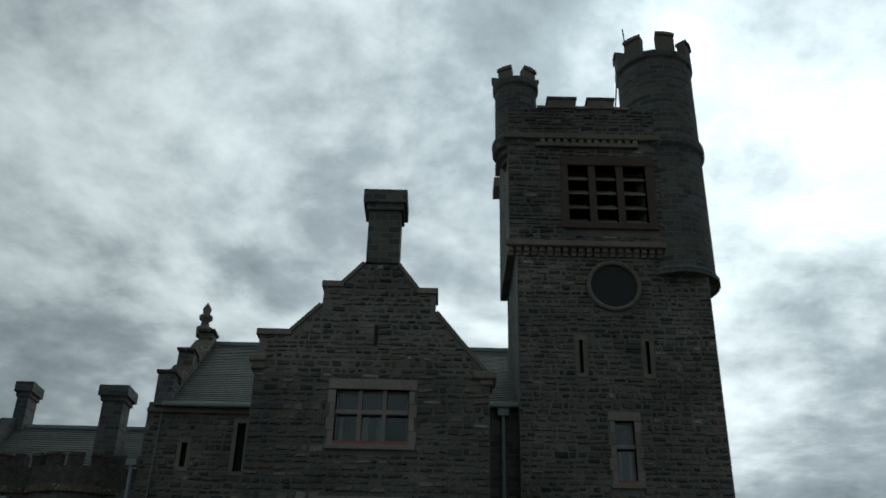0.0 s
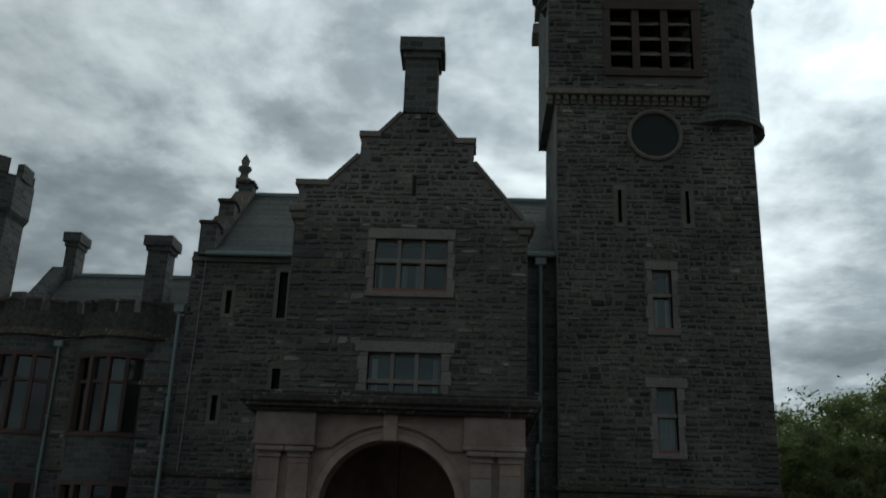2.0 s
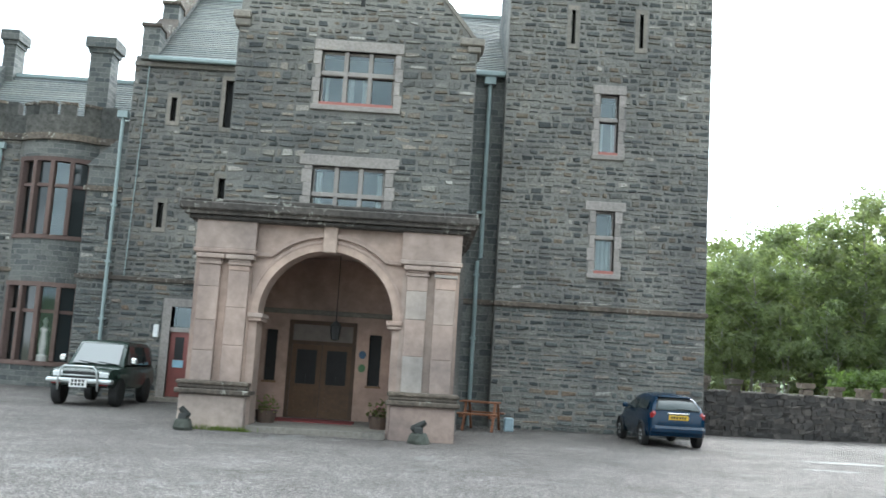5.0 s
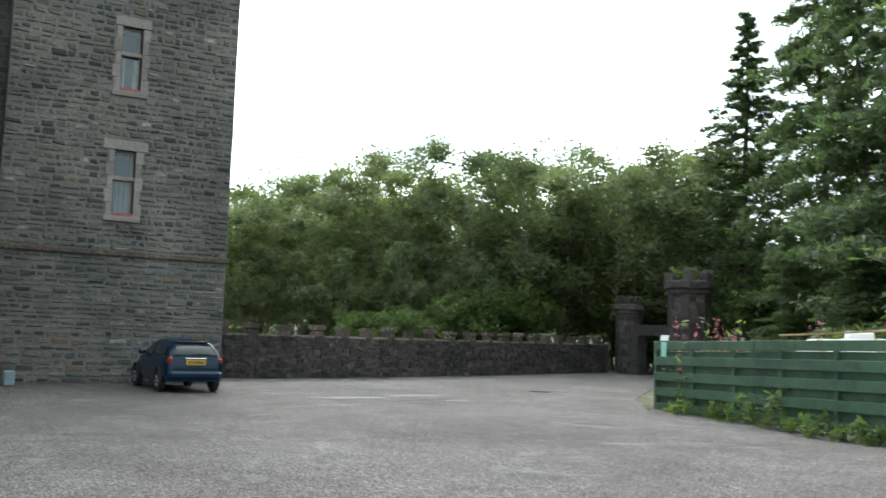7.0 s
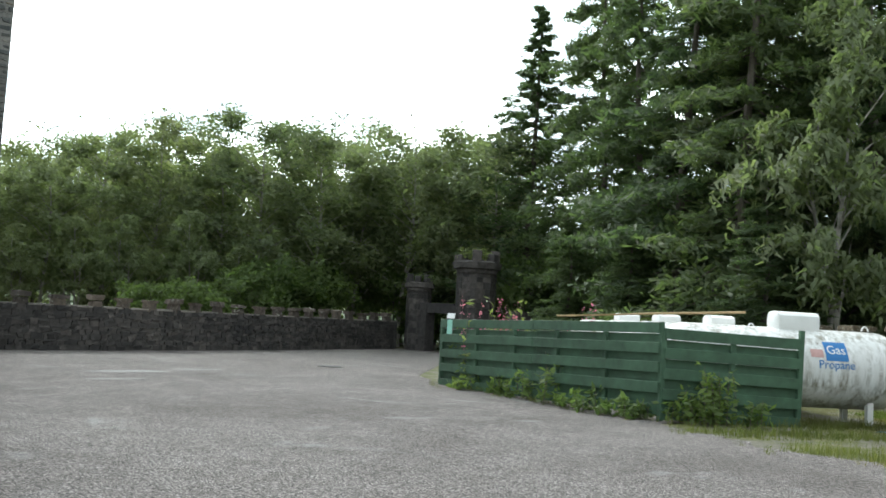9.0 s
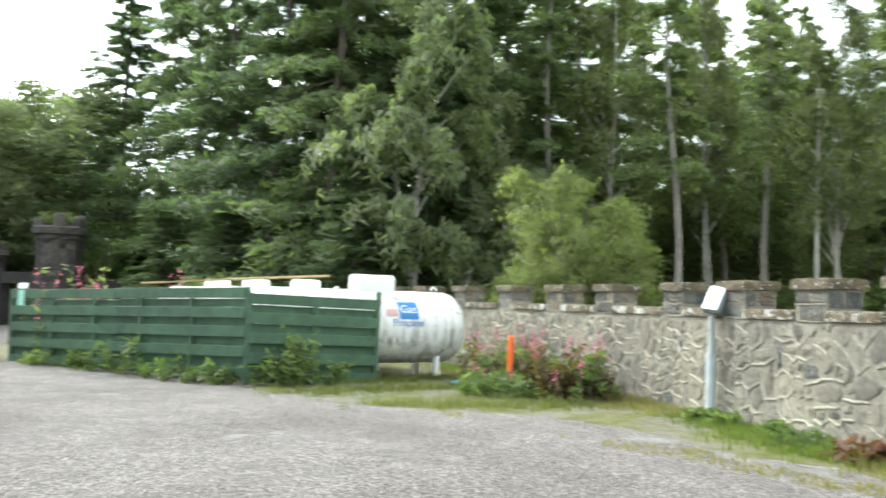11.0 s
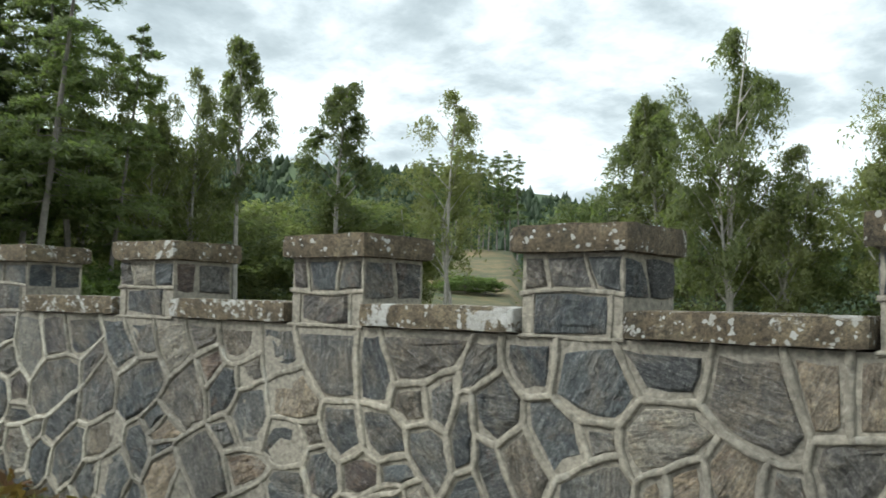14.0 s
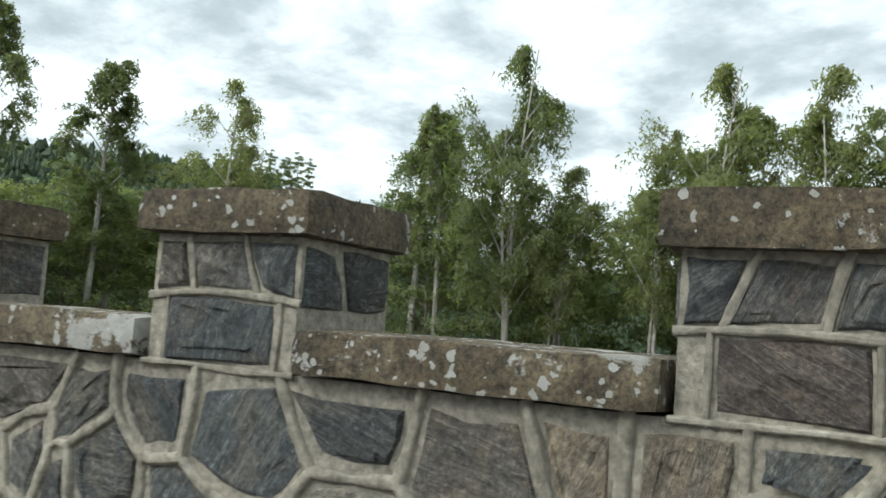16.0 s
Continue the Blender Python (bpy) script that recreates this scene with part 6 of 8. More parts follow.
while z < 1.3:
    h = rs.uniform(0.11, 0.2)
    s = rs.uniform(0, 0.2)
    while s < GS[-1] - 0.6:
        w = rs.uniform(0.12, 0.42)
        bm = bmesh.new()
        garden_block(bm, s + 0.015, s + w - 0.015, -rs.uniform(0.015, 0.05), 0.1, z + 0.008 + rs.uniform(-0.03, 0.03), min(1.38, z + h - 0.008 + rs.uniform(-0.03, 0.04)))
        for v in bm.verts:
            v.co += Vector(rs.uniform(-0.035, 0.035, 3))
        if gn < 280 and s < 17:
            part("stone", bm, m_darkwall, garden)
            gn += 1
        else:
            bm.verts.index_update()
            base = len(gv)
            gv += [tuple(q.co) for q in bm.verts]
            gf += [tuple(base + q.index for q in fc.verts) for fc in bm.faces]
            bm.free()
        s += w
    z += h
tagged(joined("rubble", gv, gf, m_darkwall, garden), "dark rubble stones", kind="stuff")


def pier(x, y, half, top, label):
    root = tagged(empty("gate_pier", x, y, 0, 45), label, "gate pier")
    bm = bmesh.new()
    lathe(bm, [(half, -0.2), (half, top * 0.8)], 0, 0, 8)
    ob = part("core", bm, m_darkbed)
    cap = bmesh.new()
    lathe(cap, [(half * 0.98, top * 0.78), (half * 1.08, top * 0.8), (half * 1.08, top * 0.83), (half * 1.24, top * 0.84), (half * 1.26, top * 0.9), (half * 1.12, top * 0.91), (half * 1.1, top * 0.915), (0.02, top * 0.92)], 0, 0, 16)
    for v in cap.verts:
        v.co += Vector((noise.noise(v.co * 4), noise.noise(v.co * 4 + Vector((7, 0, 0))), 0.5 * noise.noise(v.co * 3))) * 0.07
    kids = [ob, part("cap", cap, m_darkwall)]
    for k in range(7):
        a = (k + rs.uniform(0.35, 0.65)) * 2 * math.pi / 7
        bm = boxes((half * 0.7, half * rs.uniform(1.08, 1.2), -half * rs.uniform(0.2, 0.3), half * rs.uniform(0.2, 0.3), top * 0.9, top * rs.uniform(0.96, 1.03)), bevel=0.04)
        bmesh.ops.rotate(bm, verts=bm.verts, cent=(0, 0, 0), matrix=Matrix.Rotation(a, 3, "Z"))
        kids.append(part("cap_stone", bm, m_darkwall))
    z = 0.0
    while z < top * 0.78:
        h = rs.uniform(0.22, 0.34)
        for k in range(8):
            a = (k + 0.5) * math.pi / 4
            wide = 2 * half * math.sin(math.pi / 8)
            for lo, hi in ((-0.5, rs.uniform(-0.15, 0.15)),):
                for u0, u1 in ((lo, hi), (hi, 0.5)):
                    bm = boxes((half * 0.86, half * 0.93 + rs.uniform(0.015, 0.05), wide * u0 + 0.012, wide * u1 - 0.012, z + 0.012, min(z + h, top * 0.79) - 0.012))
                    bmesh.ops.rotate(bm, verts=bm.verts, cent=(0, 0, 0), matrix=Matrix.Rotation(a, 3, "Z"))
                    kids.append(part("stone", bm, m_darkwall))
        z += h
    for k in kids:
        k.parent = root
    return root


pier(31.2, 31.2, 0.92, 4.85, "broad octagonal dark stone gate pier with weeds on top")
pier(31.25, 35.3, 0.6, 3.75, "slim octagonal dark stone gate pier")
part("link_wall", boxes((30.9, 31.5, 31.9, 32.4, -0.2, 2.3), (30.9, 31.5, 34.3, 35.0, -0.2, 2.4), (30.95, 31.45, 32.4, 34.3, 1.9, 2.4)), m_darkwall, garden)
for k in range(9):
    bm = bmesh.new()
    x0 = 32.5 + k * 0.9
    box(bm, x0, x0 + 0.88, 29.6 - k * 0.85, 30.3 - k * 0.85, -0.2, 2.2 - 0.25 * (k % 2))
    part("far_wall", bm, m_darkwall, garden)

# ---- fence round the tanks ----
fence = tagged(empty("fence", 14.4, 9.6, 0), "green painted hit-and-miss timber board fence", "fence")


def set_in(ob, m, parent):
    ob.matrix_world = m
    ob.parent = parent
    ob.matrix_parent_inverse = parent.matrix_world.inverted()
    return ob


for (ax, ay), (bx, by), cols in (((15.75, 16.85), (14.4, 9.62), 5), ((14.4, 9.62), (16.6, 8.12), 2)):
    d = Vector((bx - ax, by - ay, 0))
    ln = d.length
    m = pose(ax, ay, -0.06 if cols > 2 else 0.0, 0, -1.3 if cols > 2 else 1.5, math.degrees(math.atan2(d.y, d.x)))
    for i in range(5):
        z = 0.02 + i * 0.36
        for j in range(2 if cols > 2 else 1):
            n = 2 if cols > 2 else 1
            bm = boxes((ln * j / n + 0.006, ln * (j + 1) / n - 0.006, -0.05, -0.025, z, z + 0.195), bevel=0.004)
            set_in(part("board", bm, m_green), m @ pose(0, 0, rs.uniform(-0.012, 0.012), 0, rs.uniform(-0.15, 0.15), 0), fence)
            if i < 4:
                bm = boxes((ln * j / n + 0.006, ln * (j + 1) / n - 0.006, 0.06, 0.082, z + 0.17, z + (0.34 if i == 3 else 0.375)), bevel=0.004)
                set_in(part("board", bm, m_green), m @ pose(0, 0, rs.uniform(-0.015, 0.015)), fence)
    for k in range(cols + 1):
        x = ln * k / cols
        bm = boxes((x - 0.045, x + 0.045, -0.024, 0.054, -0.2, 1.66 + (0.16 if k == cols == 2 else 0)), bevel=0.005)
        set_in(part("post", bm, m_green), m, fence)
bm = boxes((0.28, 0.5, -0.058, -0.052, 1.25, 1.6))
set_in(part("notice", bm, plain("pale_green_card", (0.3, 0.62, 0.5), 0.6, vary=0.05), None, "pale green notice"), pose(15.75, 16.85, 0, 0, 0, math.degrees(math.atan2(9.62 - 16.85, 14.4 - 15.75))), fence)


# ---- vehicles ----
def soften(bm, deg=38):
    for e in bm.edges:
        e.smooth = len(e.link_faces) == 2 and e.calc_face_angle(0.0) < radians(deg)


def loft(rings, closed=True):
    """A skin over rings of points, capped at both ends."""
    bm = bmesh.new()
    rs_ = [[bm.verts.new(q) for q in r] for r in rings]
    for lo, hi in zip(rs_, rs_[1:]):
        n = len(lo)
        for k in range(n):
            bm.faces.new((lo[k], lo[(k + 1) % n], hi[(k + 1) % n], hi[k]))
    bm.faces.new(rs_[0][::-1])
    bm.faces.new(rs_[-1])
    bmesh.ops.recalc_face_normals(bm, faces=bm.faces)
    return bm


def section(y, w, z0, z1, tuck=0.06, r=0.07):
    """A rounded car section at y, half width w, from z0 to z1."""
    h = z1 - z0
    half = [(w - tuck, z0), (w - 0.01, z0 + h * 0.22), (w, z0 + h * 0.5), (w - tuck * 0.4, z0 + h * 0.82), (w - tuck * 0.4 - r * 0.6, z1 - r * 0.25), (w * 0.55, z1), (0, z1 + 0.01)]
    return [(x, y, z) for x, z in half] + [(-x, y, z) for x, z in half[-2::-1]]


def car_paint(name, colour, rough=0.25):
    m, t, p = material(name, rough)
    a = noise_of(t, 2.5, 4)
    link(t, ramp(t, a, [(0.3, tuple(c * 0.85 for c in colour)), (0.7, tuple(c * 1.15 for c in colour))]), p.inputs["Base Color"])
    p.inputs["Coat Weight"].default_value = 0.12
    p.inputs["Specular IOR Level"].default_value = 0.3
    p.inputs["Coat Roughness"].default_value = 0.08
    return m


m_carglass, t, p = material("car_glass", 0.05)
p.inputs["Base Color"].default_value = (0.03, 0.04, 0.04, 1)
p.inputs["IOR"].default_value = 1.55
# base colour lightened for the sky's reflection in the windscreen
m_screen, t, p = material("sky_pale_windscreen", 0.12)
p.inputs["Base Color"].default_value = (0.09, 0.1, 0.1, 1)
p.inputs["IOR"].default_value = 2.1
m_lens_red = plain("red_lens", (0.22, 0.015, 0.015), 0.2, vary=0.05)
m_lens = plain("clear_lens", (0.6, 0.62, 0.62), 0.15, vary=0.05)
m_plate_y = plain("yellow_plate", (0.6, 0.38, 0.03), 0.5, vary=0.05)
m_plate_w = plain("white_plate", (0.7, 0.7, 0.68), 0.5, vary=0.05)


def wheel(root, x, y, r, wide, side):
    bm = bmesh.new()
    prof = [(r * 0.62, -wide / 2), (r * 0.93, -wide / 2), (r, -wide * 0.33), (r, wide * 0.33), (r * 0.93, wide / 2), (r * 0.62, wide / 2)]
    rings = [[(x + o, y + q * math.cos(k * math.pi / 12), r + q * math.sin(k * math.pi / 12)) for k in range(24)] for q, o in prof]
    tyre = part("wheel", loft(rings), m_black, root, smooth=False)
    bm = bmesh.new()
    out = x + side * wide * 0.36
    hub = [bm.verts.new((out + side * 0.02, y, r))]
    rim = [bm.verts.new((out, y + r * 0.64 * math.cos(k * math.pi / 12), r + r * 0.64 * math.sin(k * math.pi / 12))) for k in range(24)]
    for k in range(24):
        bm.faces.new((hub[0], rim[k], rim[(k + 1) % 24]))
    for k in range(6):
        a = k * math.pi / 3
        cy, cz = y + r * 0.4 * math.cos(a), r + r * 0.4 * math.sin(a)
        box(bm, out + side * 0.005, out + side * 0.03, cy - 0.035, cy + 0.035, cz - 0.035, cz + 0.035)
    part("rim", bm, m_steel, tyre)


def panel(name, pts, mat, parent, label=""):
    """A thin skin over corners given in order, with a little thickness inward."""
    bm = bmesh.new()
    bm.faces.new([bm.verts.new(q) for q in pts])
    return part(name, bm, mat, parent, label)


# small blue hatchback, seen from behind; local +y is its front
paint = car_paint("blue_car_paint", (0.001, 0.017, 0.042))
hatch = tagged(empty("car", 0, 0, 0), "dark blue hatchback parked nose-in at the tower", "car")
Wd = 0.77
body = loft([section(-1.77, Wd - 0.2, 0.34, 0.6), section(-1.74, Wd - 0.1, 0.29, 0.8), section(-1.68, Wd - 0.05, 0.27, 0.88), section(-1.45, Wd, 0.26, 0.88), section(-0.9, Wd, 0.24, 0.86), section(0.5, Wd, 0.24, 0.82), section(1.1, Wd - 0.02, 0.25, 0.74), section(1.55, Wd - 0.08, 0.24, 0.62), section(1.72, Wd - 0.16, 0.28, 0.5)])
soften(body)
part("body", body, paint, hatch, smooth=True)
def cabin_ring(y, wb, wt, z0, z1):
    """A car's glasshouse section: sides that lean in to a rounded roof."""
    half = [(wb, z0), (wb - 0.008, z0 + (z1 - z0) * 0.15), (wt + (wb - wt) * 0.35, z0 + (z1 - z0) * 0.72), (wt, z1 - 0.035), (wt * 0.62, z1), (0, z1 + 0.014)]
    return [(x, y, z) for x, z in half] + [(-x, y, z) for x, z in half[-2::-1]]


cab = loft([cabin_ring(-1.7, 0.69, 0.66, 0.79, 0.87), cabin_ring(-1.58, 0.7, 0.6, 0.79, 1.03), cabin_ring(-1.38, 0.7, 0.51, 0.79, 1.2), cabin_ring(-1.05, 0.7, 0.49, 0.79, 1.27), cabin_ring(-0.2, 0.7, 0.5, 0.79, 1.29), cabin_ring(0.28, 0.7, 0.52, 0.79, 1.2), cabin_ring(0.72, 0.7, 0.6, 0.77, 0.98), cabin_ring(1.05, 0.7, 0.66, 0.74, 0.82)])
soften(cab)
part("cabin", cab, paint, hatch, smooth=True)


def curved_pane(name, rows, mat, parent, label=""):
    """A bent pane over rows of (half width, y, z)."""
    bm = bmesh.new()
    lines = [[bm.verts.new((w * k / 3, y - 0.012 * (1 - (k / 3) ** 2), z)) for k in range(-3, 4)] for w, y, z in rows]
    for lo, hi in zip(lines, lines[1:]):
        for k in range(6):
            bm.faces.new((lo[k], lo[k + 1], hi[k + 1], hi[k]))
    return part(name, bm, mat, parent, label, smooth=True)


curved_pane("window_seal", [(0.58, -1.69, 0.9), (0.53, -1.595, 1.03), (0.43, -1.405, 1.19)], m_black, hatch, "black rear window surround")
curved_pane("rear_window", [(0.54, -1.692, 0.915), (0.49, -1.604, 1.03), (0.41, -1.425, 1.17)], m_carglass, hatch)
part("roof_spoiler", boxes((-0.43, 0.43, -1.47, -1.24, 1.2, 1.235), bevel=0.015), paint, hatch)
panel("windscreen", [(0.55, 1.0, 0.87), (-0.55, 1.0, 0.87), (-0.47, 0.36, 1.185), (0.47, 0.36, 1.185)], m_carglass, hatch)
for s in (-1, 1):
    panel("side_window", [(s * 0.706, -1.34, 0.9), (s * 0.706, -0.35, 0.89), (s * 0.605, -0.35, 1.14), (s * 0.6, -1.2, 1.1)], m_carglass, hatch)
    panel("side_window", [(s * 0.706, -0.28, 0.89), (s * 0.708, 0.62, 0.88), (s * 0.62, 0.2, 1.1), (s * 0.605, -0.28, 1.14)], m_carglass, hatch)
    part("tail_light", boxes((s * 0.62 - 0.09, s * 0.62 + 0.09, -1.74, -1.58, 0.66, 0.87), bevel=0.06), m_lens_red, hatch, "red tail light")
    part("mirror", boxes((s * 0.78 - 0.08, s * 0.78 + 0.08, 0.5, 0.6, 0.86, 0.98), bevel=0.03), paint, hatch)
    for y in (-1.08, 1.08):
        wheel(hatch, s * (Wd - 0.07), y, 0.27, 0.17, s)
        # black arc added on the flank for the shade inside the wheel arch
        bm = bmesh.new()
        arc = [(s * (Wd + 0.003), y + 0.32 * math.cos(k * math.pi / 10), 0.27 + 0.32 * math.sin(k * math.pi / 10)) for k in range(11)]
        tube(bm, arc, 0.03, 6)
        part("wheel_arch", bm, m_black, hatch)
part("bumper", boxes((-0.7, 0.7, -1.83, -1.55, 0.3, 0.56), bevel=0.09), paint, hatch)
plate = part("number_plate", boxes((-0.25, 0.25, -1.772, -1.72, 0.68, 0.79)), m_plate_y, hatch, "yellow rear plate")
for k in range(6):
    x = -0.18 + k * 0.07
    part("plate_bar", boxes((x - 0.02, x + 0.02, -1.778, -1.772, 0.705, 0.765)), m_black, plate)
part("chrome_strip", boxes((-0.28, 0.28, -1.765, -1.7, 0.815, 0.842), bevel=0.01), m_chrome, hatch, "chrome handle strip")
part("rear_wiper", boxes((-0.02, 0.34, -1.712, -1.69, 0.925, 0.942)), m_black, hatch)
hatch.matrix_world = pose(6.1, 23.75, 0, 0, 0, 2) @ Matrix.Diagonal((0.93, 0.94, 0.98, 1.0))

# dark green four-wheel drive facing the court; local +y is its front
gpaint = car_paint("dark_green_paint", (0.014, 0.03, 0.022))
jeep = tagged(empty("car", 0, 0, 0), "dark green off-road car with a chrome bull bar", "car")
Wj = 0.86
body = loft([section(-2.1, Wj - 0.06, 0.5, 0.95), section(-2.0, Wj, 0.46, 1.05), section(-0.5, Wj, 0.45, 1.06), section(0.75, Wj, 0.45, 1.06), section(1.0, Wj - 0.02, 0.47, 1.03), section(2.0, Wj - 0.06, 0.5, 0.97), section(2.12, Wj - 0.12, 0.55, 0.88)])
soften(body)
part("body", body, gpaint, jeep, smooth=True)
cab = loft([section(-2.08, 0.74, 1.0, 1.1, 0.02, 0.03), section(-2.0, 0.74, 1.0, 1.6, 0.1, 0.05), section(-1.7, 0.72, 1.0, 1.72, 0.12, 0.07), section(0.1, 0.72, 1.0, 1.74, 0.12, 0.07), section(0.35, 0.72, 1.0, 1.68, 0.12, 0.06), section(0.95, 0.75, 0.98, 1.06, 0.02, 0.03)])
soften(cab)
part("cabin", cab, gpaint, jeep, smooth=True)
panel("windscreen", [(0.62, 0.975, 1.1), (-0.62, 0.975, 1.1), (-0.55, 0.42, 1.64), (0.55, 0.42, 1.64)], m_screen, jeep)
for s in (-1, 1):
    for y0, y1, k in ((-0.1, 0.72, 0.28), (-1.0, -0.18, 0.0), (-1.85, -1.08, 0.0)):
        panel("side_window", [(s * 0.757, y0, 1.1), (s * 0.757, y1, 1.1), (s * 0.685, y1 - k - 0.1, 1.6), (s * 0.685, y0, 1.6)], m_carglass, jeep)
    part("headlight", boxes((s * 0.58 - 0.14, s * 0.58 + 0.14, 2.0, 2.13, 0.74, 0.9), bevel=0.03), m_lens, jeep, "clear headlight")
    part("indicator", boxes((s * 0.6 - 0.12, s * 0.6 + 0.12, 2.05, 2.17, 0.56, 0.64), bevel=0.02), m_lens_red, jeep)
    part("mirror", boxes((s * 0.95 - 0.09, s * 0.95 + 0.09, 0.68, 0.8, 1.12, 1.3), bevel=0.04), m_chrome, jeep, "chrome door mirror")
    part("wheel_arch", boxes((s * 0.87 - 0.04, s * 0.87 + 0.04, 0.92, 1.82, 0.74, 0.86), bevel=0.03), gpaint, jeep)
    for y in (-1.3, 1.36):
        wheel(jeep, s * (Wj - 0.12), y, 0.38, 0.24, s)
part("grille", boxes((-0.4, 0.4, 2.06, 2.15, 0.72, 0.9), bevel=0.02), m_black, jeep)
part("bumper", boxes((-0.84, 0.84, 2.02, 2.26, 0.6, 0.72), bevel=0.04), m_steel, jeep, "chrome bumper")
plate = part("number_plate", boxes((-0.22, 0.22, 2.27, 2.29, 0.5, 0.72)), m_plate_w, jeep, "white front plate")
for k in range(4):
    for z in (0.54, 0.63):
        x = -0.13 + k * 0.09
        part("plate_bar", boxes((x - 0.03, x + 0.03, 2.29, 2.296, z, z + 0.06)), m_black, plate)
bm = bmesh.new()
tube(bm, [(-0.5, 2.28, 0.42), (-0.5, 2.34, 0.7), (-0.44, 2.34, 0.95), (-0.36, 2.34, 1.03), (0.36, 2.34, 1.03), (0.44, 2.34, 0.95), (0.5, 2.34, 0.7), (0.5, 2.28, 0.42)], 0.028, 10)
tube(bm, [(-0.48, 2.34, 0.8), (0.48, 2.34, 0.8)], 0.02, 8)
part("bull_bar", bm, m_steel, jeep, "chrome bull bar", smooth=True)
for s in (-0.25, 0.25):
    bm = bmesh.new()
    tube(bm, [(s - 0.3, 0.99, 1.1), (s + 0.2, 0.93, 1.16)], 0.008, 5)
    part("wiper", bm, m_black, jeep)
jeep.matrix_world = pose(-8.82, 26.5, 0, 0, 0, 180 + 2)

# picnic table
table = tagged(empty("picnic_table", 0, 0, 0), "weathered brown wooden picnic table against the castle wall", "picnic table")
m_table = plain("red_brown_timber", (0.22, 0.09, 0.045), 0.7, vary=0.2, scale=9)
for k in range(5):
    part("top_board", boxes((-0.5, 0.5, -0.34 + k * 0.138, -0.212 + k * 0.138, 0.71, 0.75), bevel=0.005), m_table, table)
for s in (-1, 1):
    for k in range(2):
        y = s * 0.68 + (k - 0.5) * 0.13
        part("seat_board", boxes((-0.55, 0.55, y - 0.06, y + 0.06, 0.42, 0.46), bevel=0.005), m_table, table)
for x in (-0.38, 0.38):
    part("cross_beam", boxes((x - 0.03, x + 0.03, -0.75, 0.75, 0.34, 0.42)), m_table, table)
    for s in (-1, 1):
        bm = bmesh.new()
        tube(bm, [(x + 0.05, s * 0.6, 0.0), (x + 0.05, s * 0.22, 0.71)], 0.045, 4)
        part("leg", bm, m_table, table)
table.matrix_world = pose(1.62, 24.55, 0, 0, 0, -14)
tub = part("tub", boxes((2.27, 2.52, 24.55, 24.85, 0, 0.36), bevel=0.03), plain("pale_blue_plastic", (0.3, 0.4, 0.45), 0.5))
tagged(tub, "pale blue plastic tub on the gravel", "tub")

# ---- gas tanks ----
m_tank, t, p = material("white_tank_paint", 0.4)
a = noise_of(t, 2.2, 8, 0.7, distort=0.5)
sx = t.nodes.new("ShaderNodeVectorMath")
sx.operation = "MULTIPLY"
sx.inputs[1].default_value = (9, 9, 0.8)
link(t, place(t), sx.inputs[0])
streak = noise_of(t, 1.0, 6, 0.65, sx.outputs[0])
dirt = maths(t, "MULTIPLY", ramp(t, streak, [(0.4, (0, 0, 0)), (0.62, (1, 1, 1))]), ramp(t, a, [(0.38, (0, 0, 0)), (0.56, (1, 1, 1))]))
col = mixed(t, dirt, ramp(t, a, [(0.3, (0.66, 0.66, 0.64)), (0.6, (0.78, 0.78, 0.77))]), (0.26, 0.24, 0.19))
link(t, col, p.inputs["Base Color"])


def text_mesh(words, size):
    cu = bpy.data.curves.new("text", "FONT")
    cu.body = words
    cu.size = size
    cu.extrude = 0.003
    cu.align_x = "CENTER"
    ob = bpy.data.objects.new("text", cu)
    me = bpy.data.meshes.new_from_object(ob)
    bpy.data.objects.remove(ob)
    return me


